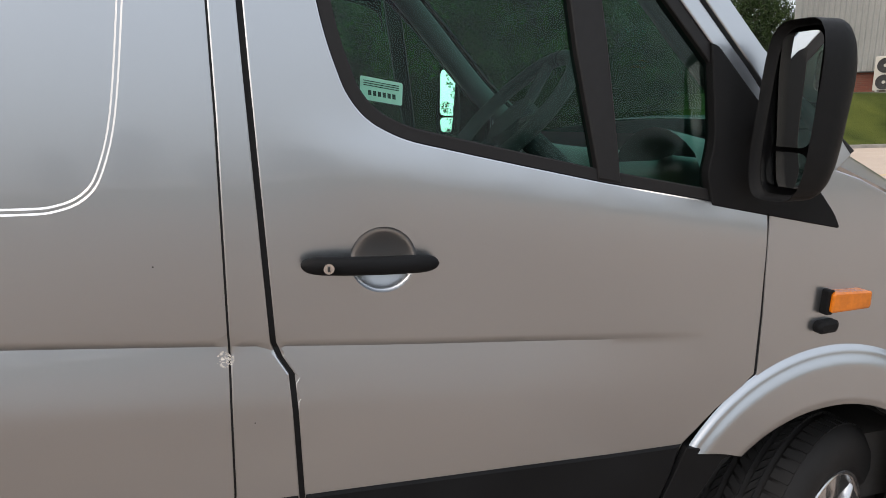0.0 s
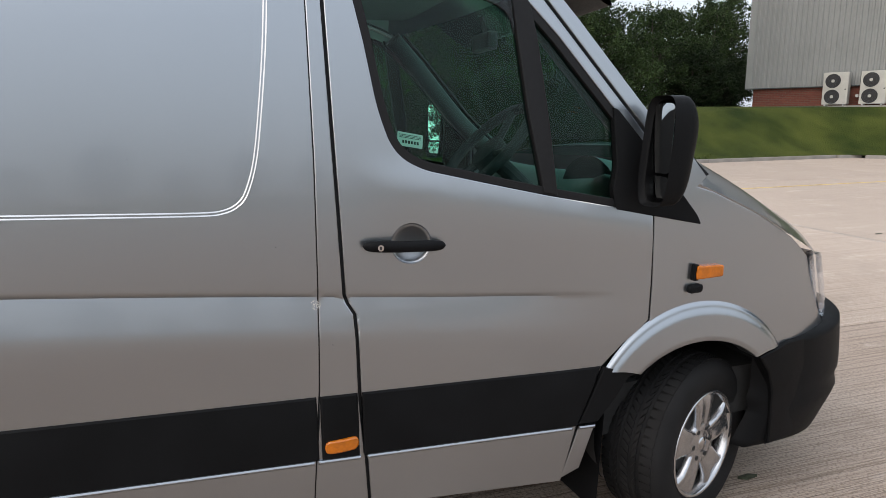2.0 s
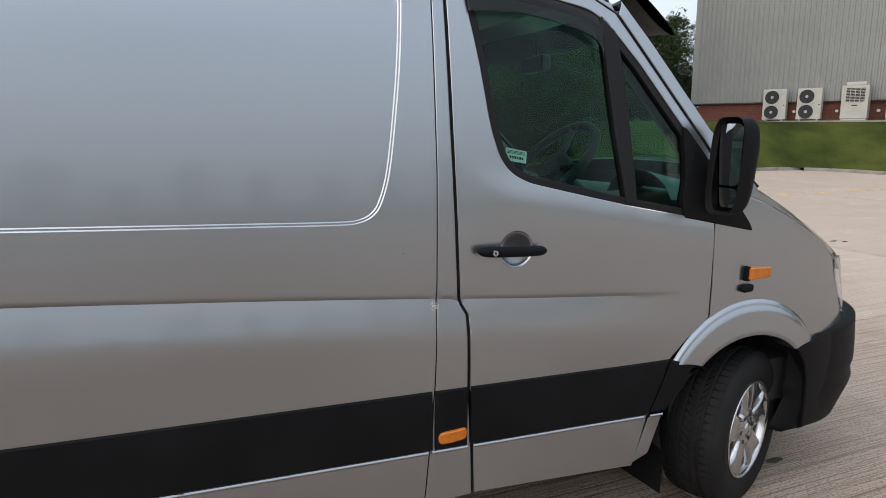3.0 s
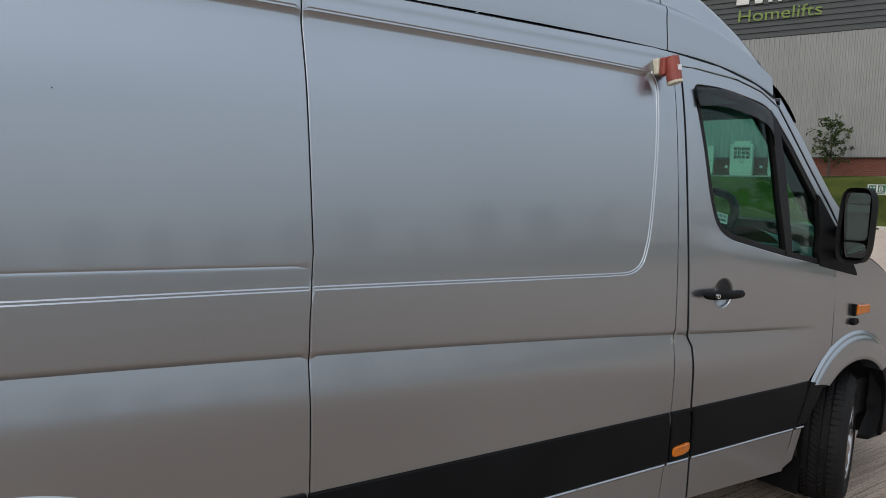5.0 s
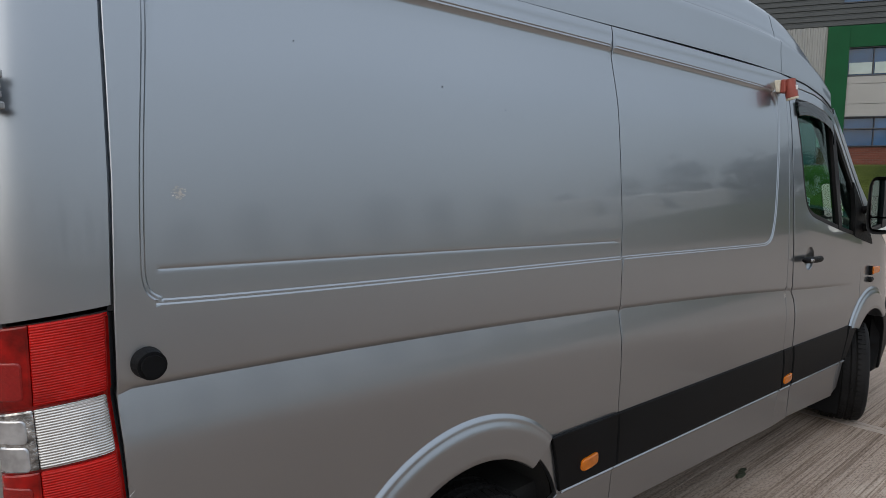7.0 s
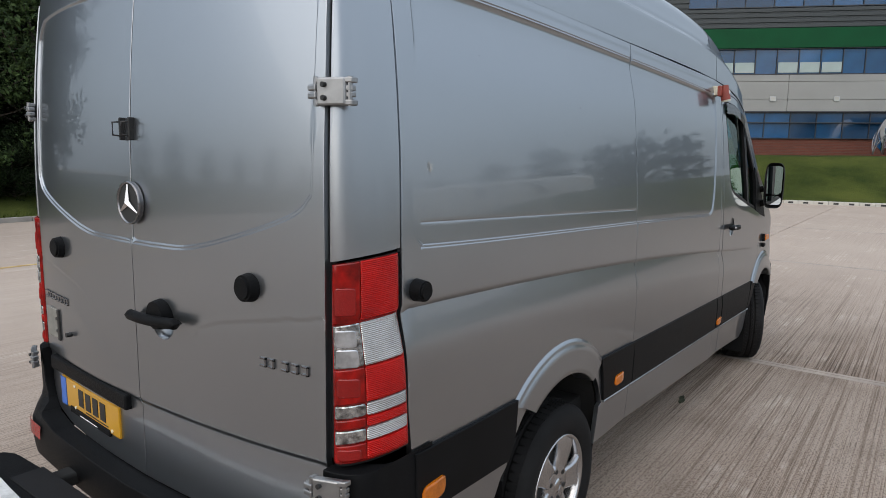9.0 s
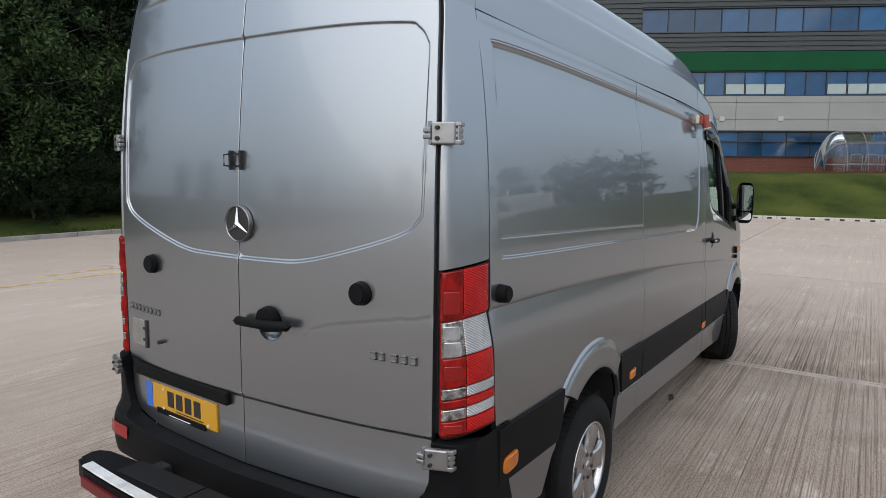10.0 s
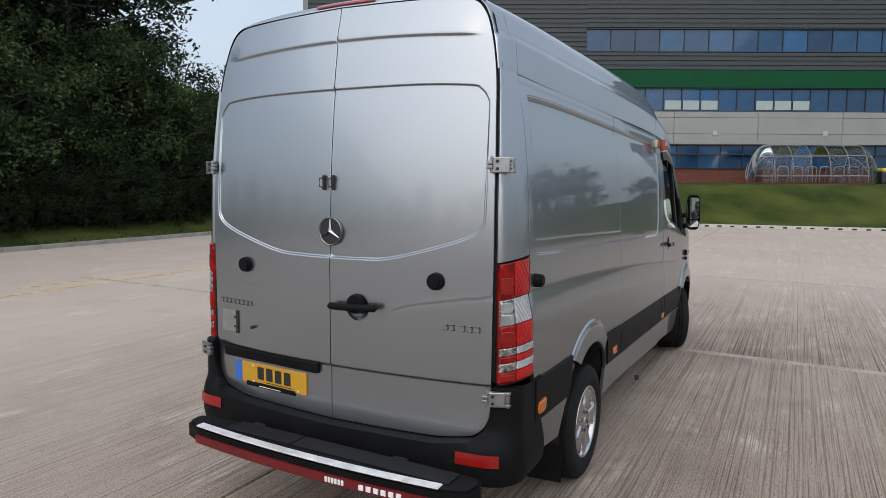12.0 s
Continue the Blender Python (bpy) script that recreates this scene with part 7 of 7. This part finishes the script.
def tree_meshes(seed, height, spread, leaves, leaf, low=0.12):
    """Trunk with limbs, and a crown of leaf sprays about the limb ends."""
    rg = random.Random(seed)
    wood, crown = bmesh.new(), []
    tips = []
    path = [Vector((0, 0, 0))]
    for k in range(1, 7):
        path.append(Vector((rg.gauss(0, 0.05) * height * 0.25, rg.gauss(0, 0.05) * height * 0.25, height * 0.92 * k / 6)))
    for i in range(6):
        r0, r1 = 0.022 * height * (1 - i / 6.5), 0.022 * height * (1 - (i + 1) / 6.5)
        rod(wood, path[i], path[i + 1], r0, r1, 8, False)
    count = int(26 + 8 * spread)
    for k in range(count):
        f = low + (0.97 - low) * (k + rg.random()) / count
        i = min(5, int(f * 6))
        start = path[i].lerp(path[i + 1], f * 6 - i)
        a = k * 2.4 + rg.uniform(-0.4, 0.4)
        prof = math.sin(math.pi * min(1, (f - low) / (1.02 - low) * 0.82 + 0.18)) ** 0.6
        ln = spread * prof * rg.uniform(0.65, 1.1)
        end = start + Vector((math.cos(a) * ln, math.sin(a) * ln, ln * rg.uniform(0.05, 0.5)))
        mid = start.lerp(end, 0.5) + Vector((0, 0, -0.05 * ln))
        rod(wood, start, mid, 0.006 * height * (1.1 - f), 0.004 * height * (1.1 - f), 6, False)
        rod(wood, mid, end, 0.004 * height * (1.1 - f), 0.01, 5, False)
        for t in (0.4, 0.7, 1.0):
            tips.append((start.lerp(end, t) + Vector((rg.gauss(0, 0.1), rg.gauss(0, 0.1), rg.gauss(0, 0.1))) * spread, 0.21 * spread * (0.6 + 0.5 * t) * rg.uniform(0.45, 1.25)))
    verts, faces = [], []
    per = max(1, leaves // len(tips))
    for c, r in tips:
        for _ in range(per):
            d = Vector((rg.gauss(0, 1), rg.gauss(0, 1), rg.gauss(0, 0.8)))
            p = c + d.normalized() * r * rg.random() ** 0.45
            if p.z < 0.05:
                continue
            n = Vector((rg.gauss(0, 1), rg.gauss(0, 1), rg.gauss(0.7, 0.8))).normalized()
            t = n.orthogonal().normalized()
            t.rotate(Matrix.Rotation(rg.uniform(0, 6.28), 3, n))
            s = leaf * rg.uniform(0.6, 1.3)
            b = n.cross(t)
            k = len(verts)
            verts += [p - t * s, p + b * s * 0.45 + n * s * 0.12, p + t * s, p - b * s * 0.45 + n * s * 0.12]
            faces.append((k, k + 1, k + 2, k + 3))
    me = bpy.data.meshes.new("crown")
    me.from_pydata([tuple(v) for v in verts], [], faces)
    return link_mesh("trunk", wood, BARK), me


def plant(meshes, mt, m, label, name="tree"):
    t = thing(name, m)
    a, b = new("trunk", meshes[0]), new("crown", meshes[1])
    a.parent = b.parent = t
    if not b.data.materials:
        b.data.materials.append(mt)
    return tagged(t, label, "tree", "trees of the wood")


LEAF_C = leaf_material("pale_hawthorn_leaves", (0.014, 0.030, 0.010), (0.040, 0.066, 0.020))
KINDS = [(tree_meshes(1, 8.5, 3.2, 16000, 0.085), LEAF_A), (tree_meshes(2, 10.0, 3.6, 19000, 0.09), LEAF_A), (tree_meshes(3, 6.5, 2.8, 16000, 0.075, 0.03), LEAF_C), (tree_meshes(4, 4.2, 2.4, 12000, 0.07, 0.02), LEAF_A)]
CORNER_KIND = tree_meshes(8, 8.5, 3.2, 9000, 0.10, 0.03)
FAR_KINDS = [(tree_meshes(5, 8.5, 3.2, 2600, 0.21), LEAF_A), (tree_meshes(6, 10.0, 3.6, 3000, 0.23), LEAF_A), (tree_meshes(7, 6.5, 2.8, 2400, 0.19, 0.03), LEAF_B)]
rg = random.Random(21)
for k in range(16):
    x = -7 + 1.33 * k + rg.uniform(-0.5, 0.5)
    kind = (3, 2, 3, 2)[k % 4]
    mm, mt = KINDS[kind]
    s = rg.uniform(0.8, 1.1) * (1.0 if x < 10 else 0.72)
    y = 18.9 + rg.uniform(-0.4, 0.8)
    plant(mm, mt, pose(x, y, 0.55 + 0.35 * float(step(7, 15, x)), 0, 0, rg.uniform(0, 360)) @ Matrix.Scale(s, 4), "low bushy tree at the edge of the wood")
for k in range(11):
    x = -8 + 2.2 * k + rg.uniform(-0.7, 0.7)
    mm, mt = KINDS[k % 2]
    s = rg.uniform(0.9, 1.15) * (1.4 if x < 8.8 else 0.9 if x < 10.5 else 0.62)
    plant(mm, mt, pose(x, 22.5 + rg.uniform(-0.8, 2.5), 0.9, 0, 0, rg.uniform(0, 360)) @ Matrix.Scale(s, 4), "tall leafy tree in the wood")
for k in range(9):
    x = -2 + 2.2 * k + rg.uniform(-0.7, 0.7)
    mm, mt = KINDS[k % 2]
    plant(mm, mt, pose(x, 29.0 + rg.uniform(0, 4), 1.0, 0, 0, rg.uniform(0, 360)) @ Matrix.Scale(rg.uniform(0.75, 0.95), 4), "tall leafy tree in the wood")
for k in range(7):
    plant(FAR_KINDS[k % 2][0], LEAF_A, pose(-9 + 2.3 * k, 26.5 + rg.uniform(-0.8, 0.8), 0.9, 0, 0, rg.uniform(0, 360)) @ Matrix.Scale(rg.uniform(1.3, 1.5), 4), "tall leafy tree in the wood")
for x, y, s in ((8.6, 27.0, 1.3), (6.4, 28.5, 1.5), (10.6, 28.5, 1.1)):
    plant(FAR_KINDS[1][0], LEAF_A, pose(x, y, 0.9, 0, 0, 60 * x) @ Matrix.Scale(s, 4), "tall leafy tree in the wood")
for x, y, s in ((18.5, 25.5, 0.6), (20.3, 27.5, 0.62), (22.6, 29.5, 0.66), (24.5, 33.0, 0.72), (17.0, 24.0, 0.55), (21.0, 32.0, 0.75), (22.3, 26.3, 0.62), (23.6, 28.0, 0.72), (25.6, 29.6, 0.75), (28.0, 32.5, 0.85), (21.2, 25.2, 0.4), (19.6, 24.0, 0.42)):
    plant(CORNER_KIND, LEAF_C, pose(x, y, 1.7, 0, 0, 40 * x) @ Matrix.Scale(s, 4), "leafy tree behind the building's corner")
for x, y, s in ((20.2, 24.2, 0.75), (22.0, 26.2, 0.75), (24.2, 28.2, 0.8), (26.5, 30.2, 0.8), (18.4, 22.8, 0.7), (19.5, 22.7, 0.5), (20.4, 23.0, 0.45)):
    plant(KINDS[3][0], LEAF_A, pose(x, y, 1.6, 0, 0, 70 * x) @ Matrix.Scale(s, 4), "low bush behind the building's corner")
for k in range(17):
    x = -6.5 + 1.05 * k + rg.uniform(-0.3, 0.3)
    plant(KINDS[3][0], LEAF_A, pose(x, 17.35 + rg.uniform(-0.15, 0.4), 0.22, 0, 0, rg.uniform(0, 360)) @ Matrix.Scale(rg.uniform(0.42, 0.6), 4), "low dark bush behind the kerb", "bush")
for x, y in ((41, -17), (44, -21), (40, -24)):
    plant(FAR_KINDS[1][0], LEAF_A, pose(x, y, 0, 0, 0, 50 * x) @ Matrix.Scale(0.62, 4), "leafy tree across the yard")
sap = tree_meshes(9, 2.5, 0.75, 1500, 0.06, 0.25)
t = plant(sap, LEAF_B, on_wall(10.0, 1.2, 1.85), "young sapling beside the building", "sapling")
t["group"] = ""
# woods and parked vans behind the camera, which the paint mirrors
for k in range(44):
    a = radians(120 + 5.6 * k)
    mm, mt = FAR_KINDS[k % 3]
    r = 78 + rg.uniform(-6, 8)
    plant(mm, mt, pose(-2 + r * math.cos(a), -2 + r * math.sin(a), 0, 0, 0, rg.uniform(0, 360)) @ Matrix.Scale(rg.uniform(0.65, 1.0), 4), "leafy tree across the yard")
FAR_WHITE = material("white_van_paint", (0.7, 0.7, 0.7), rough=0.3, var=0.04, coat=0.5)


def far_van(m):
    u = thing("parked_van", m)
    bm = box(bmesh.new(), -2.6, 1.6, -0.98, 0.98, 0.4, 2.4, 0.15, 3)
    part("body", bm, FAR_WHITE, u)
    bm = box(bmesh.new(), 1.4, 2.6, -0.95, 0.95, 0.4, 1.4, 0.15, 3)
    part("bonnet", bm, FAR_WHITE, u)
    bm = grid(2, 2, lambda a, b: (1.5 + 0.65 * (1 - b), -0.85 + 1.7 * a, 1.4 + 0.85 * b))
    part("windscreen", bm, OFFICE_GLASS, u)
    for x in (-1.6, 1.7):
        for y in (-0.9, 0.9):
            part("wheel", rod(bmesh.new(), (x, y - 0.1, 0.34), (x, y + 0.1, 0.34), 0.34, n=20), RUBBER, u)
    return tagged(u, "white van parked across the yard", "van", "parked vans")


for x, y, a in ((29.5, -17.5, 60), (26.4, -19.6, 57), (23.2, -21.6, 61)):
    far_van(pose(x, y, 0.38, 0, 0, a))
